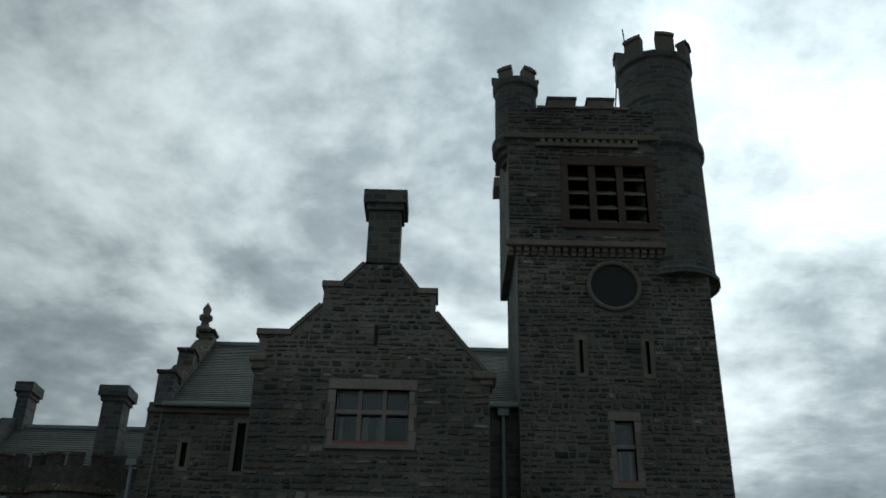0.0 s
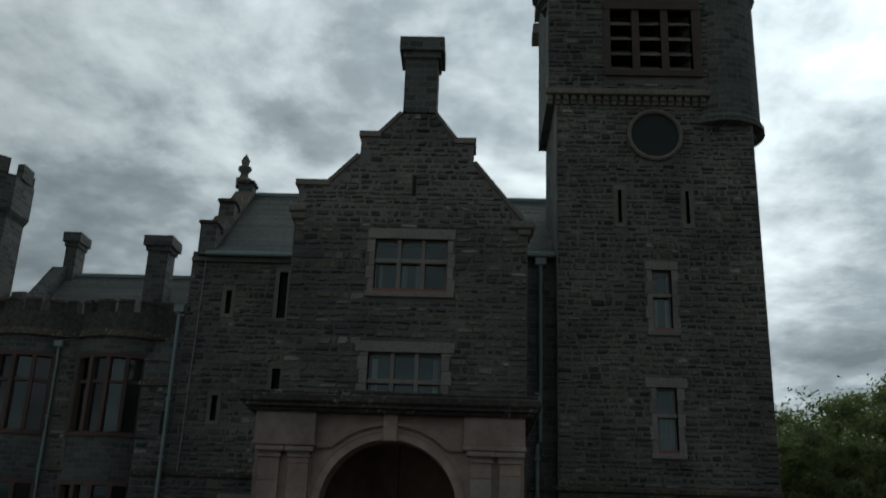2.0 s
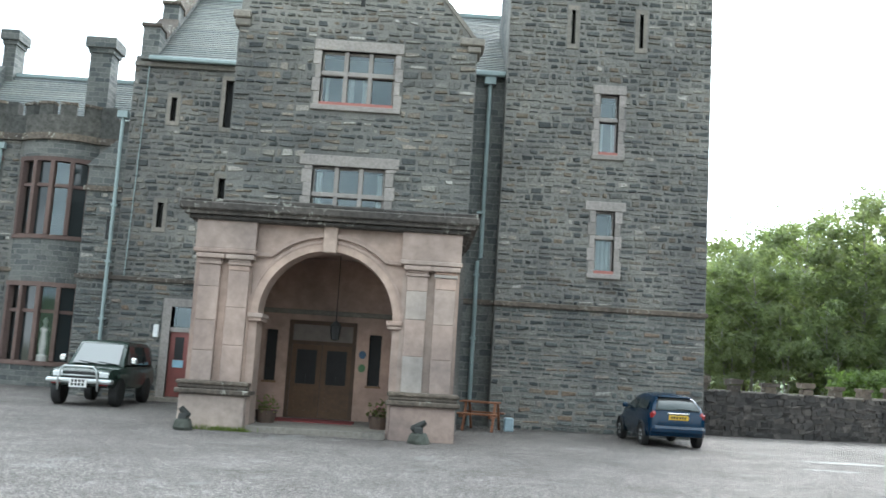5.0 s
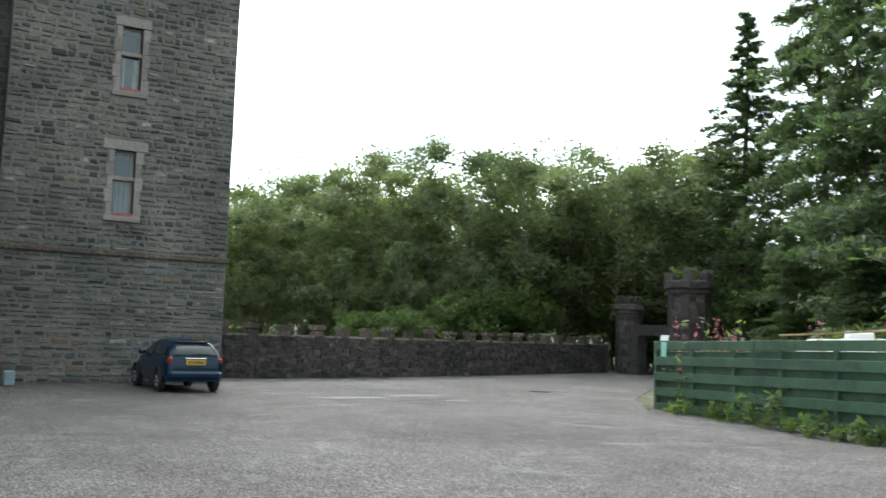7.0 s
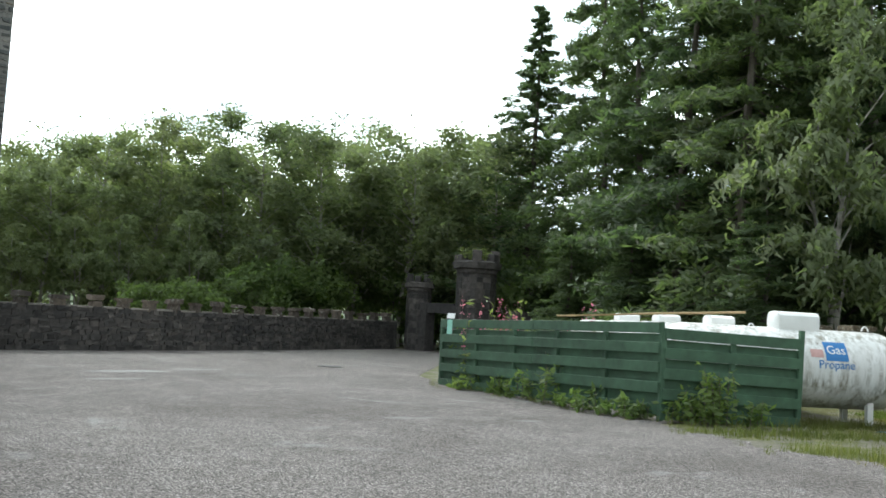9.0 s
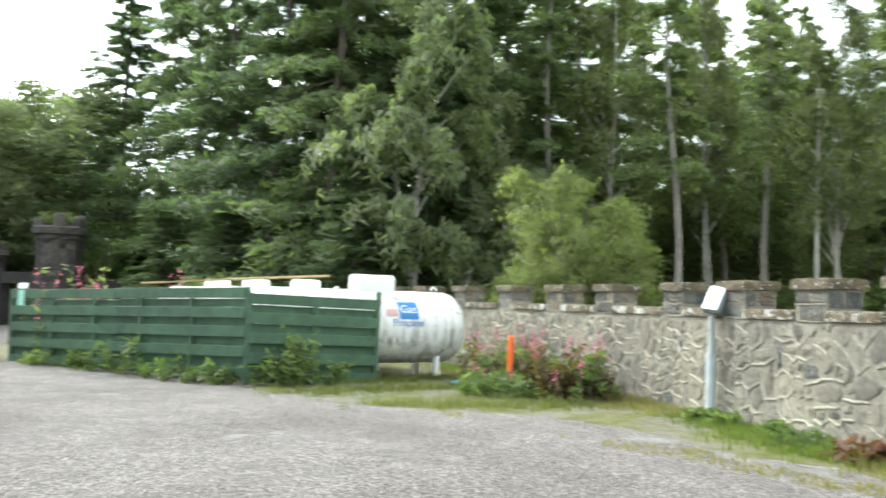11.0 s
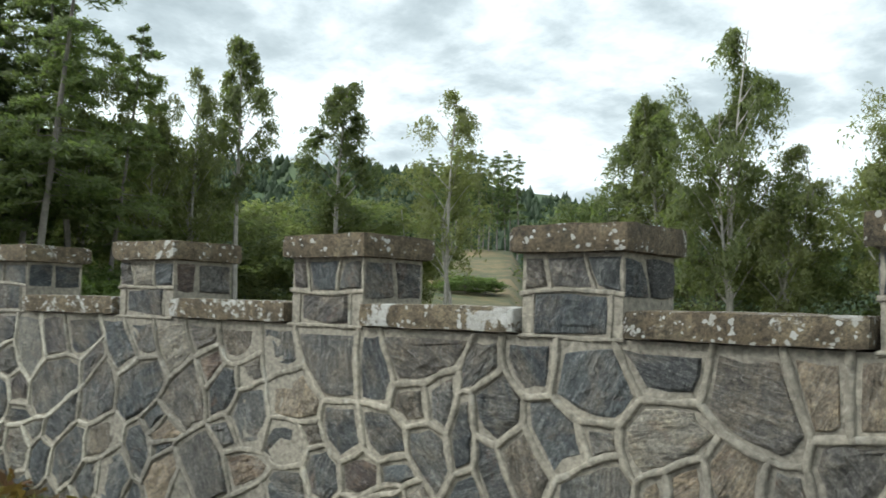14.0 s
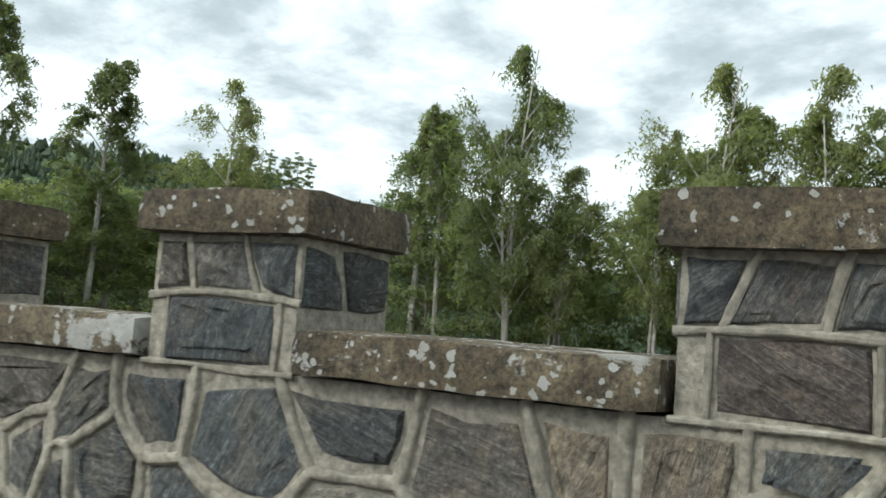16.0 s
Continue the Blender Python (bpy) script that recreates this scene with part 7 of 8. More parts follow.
def tank(ax, ay, bx, by, r, zc, hood_at, label, lettered=False, tall=0.31, size=1.0):
    d = Vector((bx - ax, by - ay, 0))
    ln = d.length
    root = tagged(empty("gas_tank", 0, 0, 0), label, "gas tank", group="gas tanks behind the fence")
    prof = [(0.0, 0.02)] + [(r * 0.55 * (1 - math.cos(k * math.pi / 12)), r * math.sin(k * math.pi / 12)) for k in range(1, 7)]
    prof = prof + [(ln - x, q) for x, q in prof[::-1]]
    rings = [[(x, q * math.cos(k * math.pi / 16), zc + q * math.sin(k * math.pi / 16)) for k in range(32)] for x, q in prof]
    part("shell", loft(rings), m_tank, root, smooth=True)
    hood = [section(-0.46, 0.14, zc + r - 0.06, zc + r + tall - 0.09, 0.02, 0.05), section(-0.42, 0.24, zc + r - 0.08, zc + r + tall, 0.03, 0.08), section(0.42, 0.24, zc + r - 0.08, zc + r + tall, 0.03, 0.08), section(0.46, 0.14, zc + r - 0.06, zc + r + tall - 0.09, 0.02, 0.05)]
    hood = [[(y * size + hood_at, x, z) for x, y, z in q] for q in hood]
    bm = loft(hood)
    soften(bm)
    part("valve_hood", bm, m_white, root, "white valve cover", smooth=True)
    for x in (0.9, ln - 0.75):
        for s in (-1, 1):
            part("leg", boxes((x - 0.06, x + 0.06, s * 0.42 - 0.05, s * 0.42 + 0.05, 0, zc - r * 0.78)), m_white, root)
    bm = bmesh.new()
    tube(bm, [(ln - 0.6 + 0.07 * math.cos(k * math.pi / 6), 0, zc + r + 0.02 + 0.09 * math.sin(k * math.pi / 6)) for k in range(7)], 0.018, 6)
    part("lifting_eye", bm, m_white, root)
    if lettered:
        blue = plain("sign_blue", (0.02, 0.16, 0.42), 0.5, vary=0.05)
        def wrapped(me_or_bm, name, mat, x, ang, lab=""):
            """Bend a flat mesh (its x along the tank, its y up) round the shell."""
            me = me_or_bm
            for v in me.vertices:
                a = ang + v.co.y / r
                q = r + 0.006 + v.co.z
                v.co = Vector((x + v.co.x, -q * math.cos(a), zc + q * math.sin(a)))
            me.materials.clear()
            me.materials.append(mat)
            ob = new(name, me)
            ob.parent = root
            if lab:
                tagged(ob, lab)
        def plate(w, h, z=0.0):
            bm = bmesh.new()
            n = 6
            rows = [[bm.verts.new((x, -h / 2 + h * k / n, z)) for x in (-w / 2, w / 2)] for k in range(n + 1)]
            for lo, hi in zip(rows, rows[1:]):
                bm.faces.new((lo[0], lo[1], hi[1], hi[0]))
            me = bpy.data.meshes.new("plate")
            bm.to_mesh(me)
            bm.free()
            return me
        xs = ln - 1.62
        wrapped(plate(0.46, 0.4), "sign_panel", blue, xs, 0.5, "blue panel")
        wrapped(text_mesh("Gas", 0.25), "sign_word", m_white, xs, 0.42, "white lettering Gas")
        wrapped(plate(0.26, 0.16), "sign_mark", plain("faded_red", (0.5, 0.3, 0.28), 0.6), xs - 0.4, 0.42, "faded red mark")
        wrapped(text_mesh("Propane", 0.22), "sign_word", blue, xs - 0.02, 0.05, "blue lettering Propane")
    root.matrix_world = pose(ax, ay, 0, 0, 0, math.degrees(math.atan2(d.y, d.x)))
    return root


U, N = Vector((0.826, -0.563, 0)), Vector((0.563, 0.826, 0))
TA = Vector((16.6, 8.12, 0)) + N * 1.0
for k in range(4):
    a = TA - U * 2.3 + N * 2.0 * k
    b = TA + U * (2.55 if k == 0 else 2.2) + N * 2.0 * k
    tank(a.x, a.y, b.x, b.y, 0.76, 1.04, (2.72, 2.12, 1.75, 1.5)[k], "large white propane tank with algae streaks behind the fence", k == 0, 0.31 if k == 0 else 0.2, 1.0 if k == 0 else 0.62)

# pole laid over the fence
pole = tagged(empty("pole", 0, 0, 0), "long yellow-brown wooden pole lying over the fence", "pole")
bm = bmesh.new()
tube(bm, [(15.35, 12.9, 1.8), (16.4, 11.3, 1.95), (17.55, 9.75, 2.08)], 0.026, 8)
part("shaft", bm, plain("bamboo", (0.36, 0.26, 0.13), 0.7), pole)

# floodlight on its post by the wall
post = tagged(empty("floodlight_post", 14.2, 1.45, 0), "grey steel post with a white-faced floodlight box", "floodlight")
bm = bmesh.new()
lathe(bm, [(0.075, -0.2), (0.075, 0.93), (0.05, 0.97), (0.045, 1.5)], 14.2, 1.45, 14)
part("post", bm, plain("dull_grey_post", (0.3, 0.33, 0.335), 0.6, vary=0.12), post, smooth=True)
head = part("lamp_head", boxes((-0.17, 0.17, -0.12, 0.02, 0, 0.42), (-0.13, 0.13, 0.02, 0.26, 0.04, 0.34), bevel=0.03), plain("grey_lamp_body", (0.13, 0.155, 0.16), 0.5))
set_in(head, pose(14.2, 1.42, 1.52, -24, 6, -128), post)
face = part("lamp_face", boxes((-0.145, 0.145, -0.135, -0.122, 0.03, 0.39), bevel=0.005), plain("pale_lamp_glass", (0.75, 0.78, 0.8), 0.25, vary=0.05))
set_in(face, pose(14.2, 1.42, 1.52, -24, 6, -128), post)
bm = bmesh.new()
tube(bm, [(14.35, 1.35, 1.52), (14.25, 1.42, 1.5)], 0.02, 6)
part("bracket", bm, m_steel, post)

# small floodlight at the fence's far corner
lamp = tagged(empty("floodlight", 16.15, 17.0, 0), "small white floodlight on a stake behind the fence", "floodlight")
part("stake", boxes((16.12, 16.18, 16.97, 17.03, -0.1, 1.6)), m_bark, lamp)
set_in(part("lamp_head", boxes((-0.11, 0.11, -0.03, 0.1, 0, 0.17), bevel=0.02), m_black), pose(16.15, 17.0, 1.6, -30, 0, -60), lamp)
set_in(part("lamp_face", boxes((-0.1, 0.1, -0.042, -0.032, 0.01, 0.16)), m_white), pose(16.15, 17.0, 1.6, -30, 0, -60), lamp)

# orange marker
marker = tagged(empty("marker_post", 16.1, 5.15, 0), "bright orange plastic marker post among weeds", "marker post")
bm = bmesh.new()
lathe(bm, [(0.055, -0.1), (0.055, 1.0), (0.04, 1.02), (0.0, 1.025)], 16.1, 5.15, 12)
part("post", bm, plain("orange_plastic", (0.75, 0.14, 0.02), 0.45, vary=0.06), marker)

# blue sheet by the tanks, drain cover, pale patches painted as the sky's glint in puddles
bm = bmesh.new()
n = 10
grid = [[bm.verts.new((17.0 + i * 0.17, 6.3 + j * 0.12 - i * 0.06, 0.03 + 0.09 * abs(noise.noise((i * 0.5, j * 0.6, 1))))) for i in range(n)] for j in range(6)]
for j in range(5):
    for i in range(n - 1):
        bm.faces.new((grid[j][i], grid[j][i + 1], grid[j + 1][i + 1], grid[j + 1][i]))
tagged(part("tarpaulin", bm, plain("blue_sheet", (0.05, 0.25, 0.42), 0.5)), "crumpled blue plastic sheet on the grass", "tarpaulin")
bm = bmesh.new()
lathe(bm, [(0.36, 0.0), (0.36, 0.02), (0.3, 0.022), (0.0, 0.024)], 16.7, 22.7, 20)
tagged(part("drain_cover", bm, m_black), "round dark iron drain cover in the gravel", "drain cover")
# matt pale colour stands in for sky reflected by wet gravel
m_puddle_glint = plain("painted_puddle_glint", (0.23, 0.224, 0.214), 0.9, vary=0.3, scale=5)
for k, (x, y, a, b) in enumerate(((9.6, 20.6, 1.1, 0.22), (11.6, 21.3, 0.7, 0.18), (8.3, 18.6, 0.7, 0.1), (11.9, 19.6, 0.4, 0.12))):
    bm = bmesh.new()
    ringv = []
    for q in range(28):
        c = q * math.pi / 14
        s = 1 + 0.45 * noise.noise((math.cos(c) * 1.5 + k * 7, math.sin(c) * 1.5, k))
        ringv.append(bm.verts.new((x + a * s * math.cos(c), y + b * s * math.sin(c), 0.004)))
    bm.faces.new(ringv)
    tagged(part("worn_patch", bm, m_puddle_glint), "pale patch painted for sky reflected in wet gravel", "worn patch")


# ---- trees ----
rng = np.random.default_rng(7)


def leaf_tips(centres, size, g, droop, nrm, slim=0.5):
    """One pointed leaf at each centre, its face to the side that the clump turns outward."""
    n = len(centres)
    d = g.normal(size=(n, 3))
    d[:, 2] = d[:, 2] * 0.55 - droop
    d /= np.linalg.norm(d, axis=1, keepdims=True)
    e = g.normal(size=(n, 3))
    e -= d * (e * d).sum(1, keepdims=True)
    e /= np.linalg.norm(e, axis=1, keepdims=True)
    e *= np.where((np.cross(d, e) * nrm).sum(1, keepdims=True) < 0, -1, 1)
    s = size * g.uniform(0.6, 1.4, (n, 1))
    return np.stack([centres + d * s, centres + e * s * slim - d * s * 0.5, centres - e * s * slim - d * s * 0.5], 1)


def tree_of(name, height, radius, kind, seed, leaves, size, mat, bark, label, category="tree", bare=0.25, stems=1):
    """Trunk and limbs as one mesh, leaves as another whose normals follow the sprays."""
    r = np.random.default_rng(seed)
    root = new(name)
    tagged(root, label, category)
    bm = bmesh.new()
    base = max(0.05, height * 0.0092)
    cent, face = [], []

    def spray(a, b, n, wide, fall, out, loose=0.5):
        """Leaves strung along a twig from a to b that hangs down by fall towards its tip."""
        w = r.uniform(0, 1, (n, 1)) ** 0.75
        pts = a + (b - a) * w + r.normal(0, wide, (n, 3)) * (0.6 + 0.6 * w)
        pts[:, 2] -= (w[:, 0] ** 2) * fall
        cent.append(pts)
        face.append(out + r.normal(0, loose, pts.shape))

    axes = []
    for k in range(stems):
        lean = r.normal(0, 0.025 * height, 2) if stems == 1 else np.array([math.cos(k * 2.4 + seed), math.sin(k * 2.4 + seed)]) * height * r.uniform(0.04, 0.09)
        bend = r.normal(0, (0.004 if kind in ("fir", "pine", "spire") else 0.012) * height, 2)
        top = height * (1.0 if k == 0 else r.uniform(0.7, 0.92))

        def axis(f, lean=lean, bend=bend, top=top):
            return np.array([lean[0] * f * (0.4 + 0.6 * f) + bend[0] * math.sin(f * 7), lean[1] * f * (0.4 + 0.6 * f) + bend[1] * math.sin(f * 6 + 1), top * f * 0.97])

        axes.append(axis)
        pts = [axis(f) for f in np.linspace(0, 1, 9)]
        pts[0][2] -= 0.3
        tube(bm, pts, [base * (1 - 0.93 * f) / stems ** 0.4 + 0.01 for f in np.linspace(0, 1, 9)], 7)
    if kind in ("birch", "broad"):
        airy = kind == "birch"
        limbs = int((22 if airy else 34) * stems ** 0.5)
        twigs = 11 if airy else 10
        k = max(2, int(leaves / limbs / twigs))
        for i in range(limbs):
            axis = axes[i % stems]
            u = (i + r.uniform(0, 1)) / limbs
            f = bare + (0.985 - bare) * u
            a = i * 2.4 + r.uniform(-0.6, 0.6)
            if airy:
                shape = min(1.0, 0.5 + 2.2 * u) * (1.06 - u) ** 0.75
            else:
                shape = 0.3 + 0.78 * math.sin(math.pi * min(0.97, 0.2 + 0.74 * u))
            reach = radius * shape * r.uniform(0.6, 1.25)
            p0 = axis(f)
            p2 = p0 + np.array([math.cos(a) * reach, math.sin(a) * reach, reach * (r.uniform(0.8, 1.7) if airy else r.uniform(0.25, 0.9))])
            p1 = (p0 + p2) / 2 + np.array([0, 0, 0.1 * reach])
            tube(bm, [p0, p1, p2], [base * 0.3 * (1 - f) + 0.018, base * 0.16 * (1 - f) + 0.012, 0.006], 5, caps=False)
            for c in range(twigs):
                w = r.uniform(0.3, 1.0) ** 0.7
                q = p0 + (p2 - p0) * w + np.array([0, 0, 0.1 * reach * math.sin(math.pi * w)])
                b = a + r.normal(0, 0.9)
                ln = (0.2 * radius + 0.3 * reach) * r.uniform(0.5, 1.2)
                tip = q + np.array([math.cos(b) * ln, math.sin(b) * ln, ln * r.uniform(-0.3, 0.5)])
                fall = (r.uniform(0.03, 0.11) if airy else r.uniform(0.0, 0.03)) * height
                out = np.array([math.cos(b), math.sin(b), 0.0]) * 0.55 + (q - axis(f)) / (reach + 0.2) * 0.5 + np.array([0, 0, 0.45])
                spray(q, tip, int(k * r.uniform(0.5, 1.5)) + 1, (0.042 if airy else 0.09) * radius + 0.02, fall, out, 0.5 if airy else 0.4)
        droop, slim = (1.3, 0.25) if airy else (0.5, 0.36)
    else:
        axis = axes[0]
        levels = int(height * {"fir": 1.25, "pine": 1.2, "spire": 2.3}[kind])
        spokes = {"fir": 6, "pine": 4, "spire": 5}[kind]
        for i in range(levels):
            f = bare + (1 - bare) * (i / levels) ** 0.92
            up = (f - bare) / (1 - bare)
            reach0 = radius * {"fir": (1 - up) ** 0.72, "pine": (1 - up) ** 0.5 * r.uniform(0.45, 1.1), "spire": (1 - up) ** 0.95}[kind]
            for b in range(spokes):
                a = 2 * math.pi * (b + 0.5 * (i % 2)) / spokes + r.uniform(-0.35, 0.35)
                if kind == "pine" and r.uniform() < 0.25:
                    continue
                reach = max(0.22, reach0 * (r.uniform(0.6, 1.12) if kind == "spire" else r.uniform(0.45, 1.2)))
                p0 = axis(min(0.99, max(bare, f + r.uniform(-0.9, 0.9) / levels)))
                out = np.array([math.cos(a), math.sin(a), 0])
                sag = {"fir": r.uniform(-0.42, -0.15), "pine": r.uniform(-0.35, 0.1), "spire": r.uniform(-0.4, -0.22)}[kind]
                p1 = p0 + out * reach * 0.6 + np.array([0, 0, sag * reach * 0.75])
                tip = p0 + out * reach + np.array([0, 0, sag * reach * (0.45 if kind == "spire" else 1.0) + 0.03 * reach])
                tube(bm, [p0, p1, tip], [0.028 * (1.2 - f) + 0.008, 0.018 * (1.2 - f) + 0.006, 0.004], 4, caps=False)
                side = np.array([-math.sin(a), math.cos(a), 0])
                n = max(8, int(leaves / levels / spokes * ((0.5 + reach / radius) if kind == "spire" else (0.2 + 1.6 * reach / radius))))
                pairs = max(2, int(2 + reach * 1.6))
                for c in range(pairs):
                    w = 0.15 + 0.85 * (c + r.uniform(0, 1)) / pairs
                    q = p0 + (p1 - p0) * (w / 0.6) if w < 0.6 else p1 + (tip - p1) * ((w - 0.6) / 0.4)
                    for s in (-1, 1):
                        ln = reach * (0.42 if kind != "spire" else 0.1) * (1.15 - 0.85 * w) * r.uniform(0.6, 1.2)
                        e = q + side * s * ln + out * ln * 0.7
                        spray(q, e, max(2, int(n / pairs / 2)), (0.06 if kind != "spire" else 0.035) + 0.012 * reach, ln * r.uniform(0.15, 0.7) if kind != "spire" else 0.1 * ln, out * 0.5 + side * s * 0.35 + np.array([0, 0, 0.6]), 0.35)
                spray(p0, tip, max(3, int(n / (1.4 if kind == "spire" else 6))), 0.055, 0.0, out * 0.5 + np.array([0, 0, 0.6]), 0.35)
        droop, slim = 0.35, 0.19
    ob = part("trunk", bm, bark, None)
    ob.parent = root
    nrm = np.concatenate(face)
    nrm /= np.linalg.norm(nrm, axis=1, keepdims=True)
    v = leaf_tips(np.concatenate(cent), size, r, droop, nrm, slim)
    crown = joined("crown", v.reshape(-1, 3).tolist(), np.arange(3 * len(v)).reshape(-1, 3).tolist(), mat)
    crown.data.normals_split_custom_set_from_vertices(np.repeat(nrm, 3, 0).tolist())
    crown.parent = root
    return root


def polar(deg, dist):
    return 0.2 + dist * math.cos(radians(deg)), dist * math.sin(radians(deg))


KINDS = {}


def plant(kind, x, y, size=1.0, turn=0.0, wide=1.0, z=None):
    """A tree of a kind; the first stands where the pattern was built."""
    m = Matrix.LocRotScale((x, y, ground_height(x, y) if z is None else z), Euler((0, 0, turn)), (size * wide, size * wide, size))
    root, used = KINDS[kind]
    if not used:
        KINDS[kind] = (root, True)
        root.matrix_world = m
        return root
    ob = copy_thing(root, m)
    ob.scale = (size * wide, size * wide, size)
    return ob


def plant_to(kind, deg, dist, top, wide=1.0):
    """A tree whose tip reaches a height."""
    x, y = polar(deg, dist)
    return plant(kind, x, y, (top - ground_height(x, y)) / TALL[kind], deg * 1.7, wide)


TALL = {"birch_a": 11, "birch_b": 11, "birch_c": 11, "birch_d": 11, "birch_e": 11, "young": 11, "spruce": 20, "spruce_b": 20, "spire": 18, "pine": 17, "pine_b": 17, "bush": 3.5, "willow": 4.2}
BIRCH = "leafy green birch with drooping sprays behind the wall"
KINDS["birch_a"] = (tree_of("birch_tree", 11, 2.6, "broad", 1, 12000, 0.14, m_lightened_leaf, m_birch, BIRCH, bare=0.2), False)
KINDS["birch_b"] = (tree_of("birch_tree", 11, 2.1, "birch", 2, 12000, 0.165, m_lightened_leaf, m_birch, BIRCH, bare=0.2, stems=2), False)
KINDS["birch_c"] = (tree_of("birch_tree", 11, 1.35, "birch", 3, 10000, 0.11, m_leaf, m_birch, "slim open-crowned birch with a pale trunk", bare=0.42), False)
KINDS["birch_d"] = (tree_of("birch_tree", 11, 2.1, "birch", 13, 24000, 0.105, m_leaf, m_birch, "tall birch with light hanging foliage beyond the wall", bare=0.16, stems=3), False)
KINDS["birch_e"] = (tree_of("birch_tree", 11, 1.8, "birch", 23, 14500, 0.105, m_leaf, m_birch, "forked birch with hanging sprays beyond the wall", bare=0.3, stems=2), False)
KINDS["young"] = (tree_of("young_tree", 11, 3.3, "birch", 31, 11500, 0.155, m_lightened_leaf, m_bark, "dense young broadleaf tree below the birches", bare=0.03, stems=3), False)
KINDS["sapling"] = (tree_of("young_tree", 11, 2.9, "broad", 35, 9000, 0.17, m_under, m_bark, "dense young broadleaf tree below the birches", bare=0.02), False)
KINDS["spruce"] = (tree_of("spruce_tree", 20, 4.4, "fir", 4, 34000, 0.215, m_needle, m_bark, "tall dark green spruce with drooping branches", bare=0.04), False)
KINDS["spruce_b"] = (tree_of("spruce_tree", 20, 4.0, "fir", 14, 28000, 0.215, m_needle, m_bark, "tall ragged spruce with layered branches", bare=0.08), False)
KINDS["spire"] = (tree_of("fir_tree", 18, 4.6, "spire", 5, 26000, 0.15, m_needle, m_bark, "narrow spire-shaped fir against the sky", bare=0.05), False)
KINDS["pine"] = (tree_of("pine_tree", 17, 2.6, "pine", 6, 11000, 0.2, m_pine_needle, m_pinebark, "tall thin pine with a bare lower trunk and sparse crown", bare=0.4), False)
KINDS["pine_b"] = (tree_of("spruce_tree", 17, 2.9, "pine", 26, 12000, 0.2, m_pine_needle, m_pinebark, "thin spruce with open layered branches", bare=0.3), False)
KINDS["bush"] = (tree_of("bush", 3.5, 1.7, "broad", 8, 5000, 0.16, m_leaf2, m_bark, "bright green rhododendron bush below the trees", "bush", bare=0.02), False)
KINDS["willow"] = (tree_of("bush", 4.2, 1.8, "birch", 9, 20000, 0.075, m_yleaf, m_bark, "pale yellow-green willow bush behind the wall", "bush", bare=0.02, stems=3), False)

# wood behind the garden wall
for i in range(38):
    a = 79 - i * 0.97 + rng.uniform(-0.5, 0.5)
    d = 50 + (i % 3) * 6 + rng.uniform(-2, 2)
    el = 8.3 + 1.2 * math.sin(i * 1.3) + rng.uniform(-0.8, 0.8) + (1.0 if a < 62 else 0) - (1.2 if a > 70 else 0)
    plant(("birch_a", "birch_b", "young")[(i * 7) % 3] if a > 56 else ("birch_a", "birch_b")[i % 2], *polar(a, d), (d * math.tan(radians(el)) + 2.2) / 11, rng.uniform(0, 6.3), rng.uniform(1.1, 1.4))
for i in range(9):
    a = 77 - i * 3.6 + rng.uniform(-0.5, 0.5)
    plant("sapling", *polar(a, 70), (70 * math.tan(radians(7.6 + rng.uniform(-0.5, 0.5))) + 2.2) / 11, a, 1.2)
for i in range(10):
    w = 0.45 + 0.5 * (i + rng.uniform(-0.4, 0.4)) / 9
    plant("bush", 7.9 + 22.7 * w - 1.4, 28.4 + 7.7 * w + 4.4, rng.uniform(0.4, 0.75) + 1.6 * max(0, w - 0.6), rng.uniform(0, 6.3), rng.uniform(0.9, 1.15))
for i in range(6):
    a = 75 - i * 3.0 + rng.uniform(-0.8, 0.8)
    plant("birch_b", *polar(a, 46), rng.uniform(0.4, 0.62), rng.uniform(0, 6.3), 1.3)
for x, y, s in ((34.5, 37.5, 0.9), (33.5, 40, 1.1), (36, 39.5, 1.2), (35, 35.5, 0.8), (35.5, 31.5, 1.3), (37, 29.5, 1.0), (38.5, 28, 1.2), (36.5, 27, 0.8), (37.5, 25, 0.9)):
    plant("bush", x, y, s, x)
plant("spire", *polar(42.2, 50), 1.08, 0, 1.4)
# big spruces
for a, d, s, k in ((37.6, 46, 1.22, "spruce"), (35.5, 41, 1.1, "spruce_b"), (33, 37, 1.15, "spruce"), (29.5, 34, 1.2, "spruce_b"), (26, 38, 1.25, "spruce"), (22.5, 35, 1.2, "spruce_b"), (19, 38, 1.2, "spruce"), (16.5, 44, 1.15, "spruce_b"), (31, 48, 1.3, "spruce"), (24, 48, 1.3, "spruce"), (12.8, 48, 1.1, "spruce"), (4, 52, 1.05, "spruce_b")):
    plant(k, *polar(a, d), s, rng.uniform(0, 6.3))
for a, d, el in ((24.5, 30, 20), (28, 30, 11), (36, 36, 8), (39.5, 40, 7), (21, 31, 8), (18.5, 33, 13)):
    plant_to("birch_b" if a < 25 else "spruce_b", a, d, d * math.tan(radians(el)) + 1.7, 1.1 if a < 25 else 1.5)
for a, d, s in ((20.5, 56, 1.15), (8.0, 60, 1.1), (1.2, 57, 1.0)):
    plant("spruce_b", *polar(a, d), s, rng.uniform(0, 6.3))
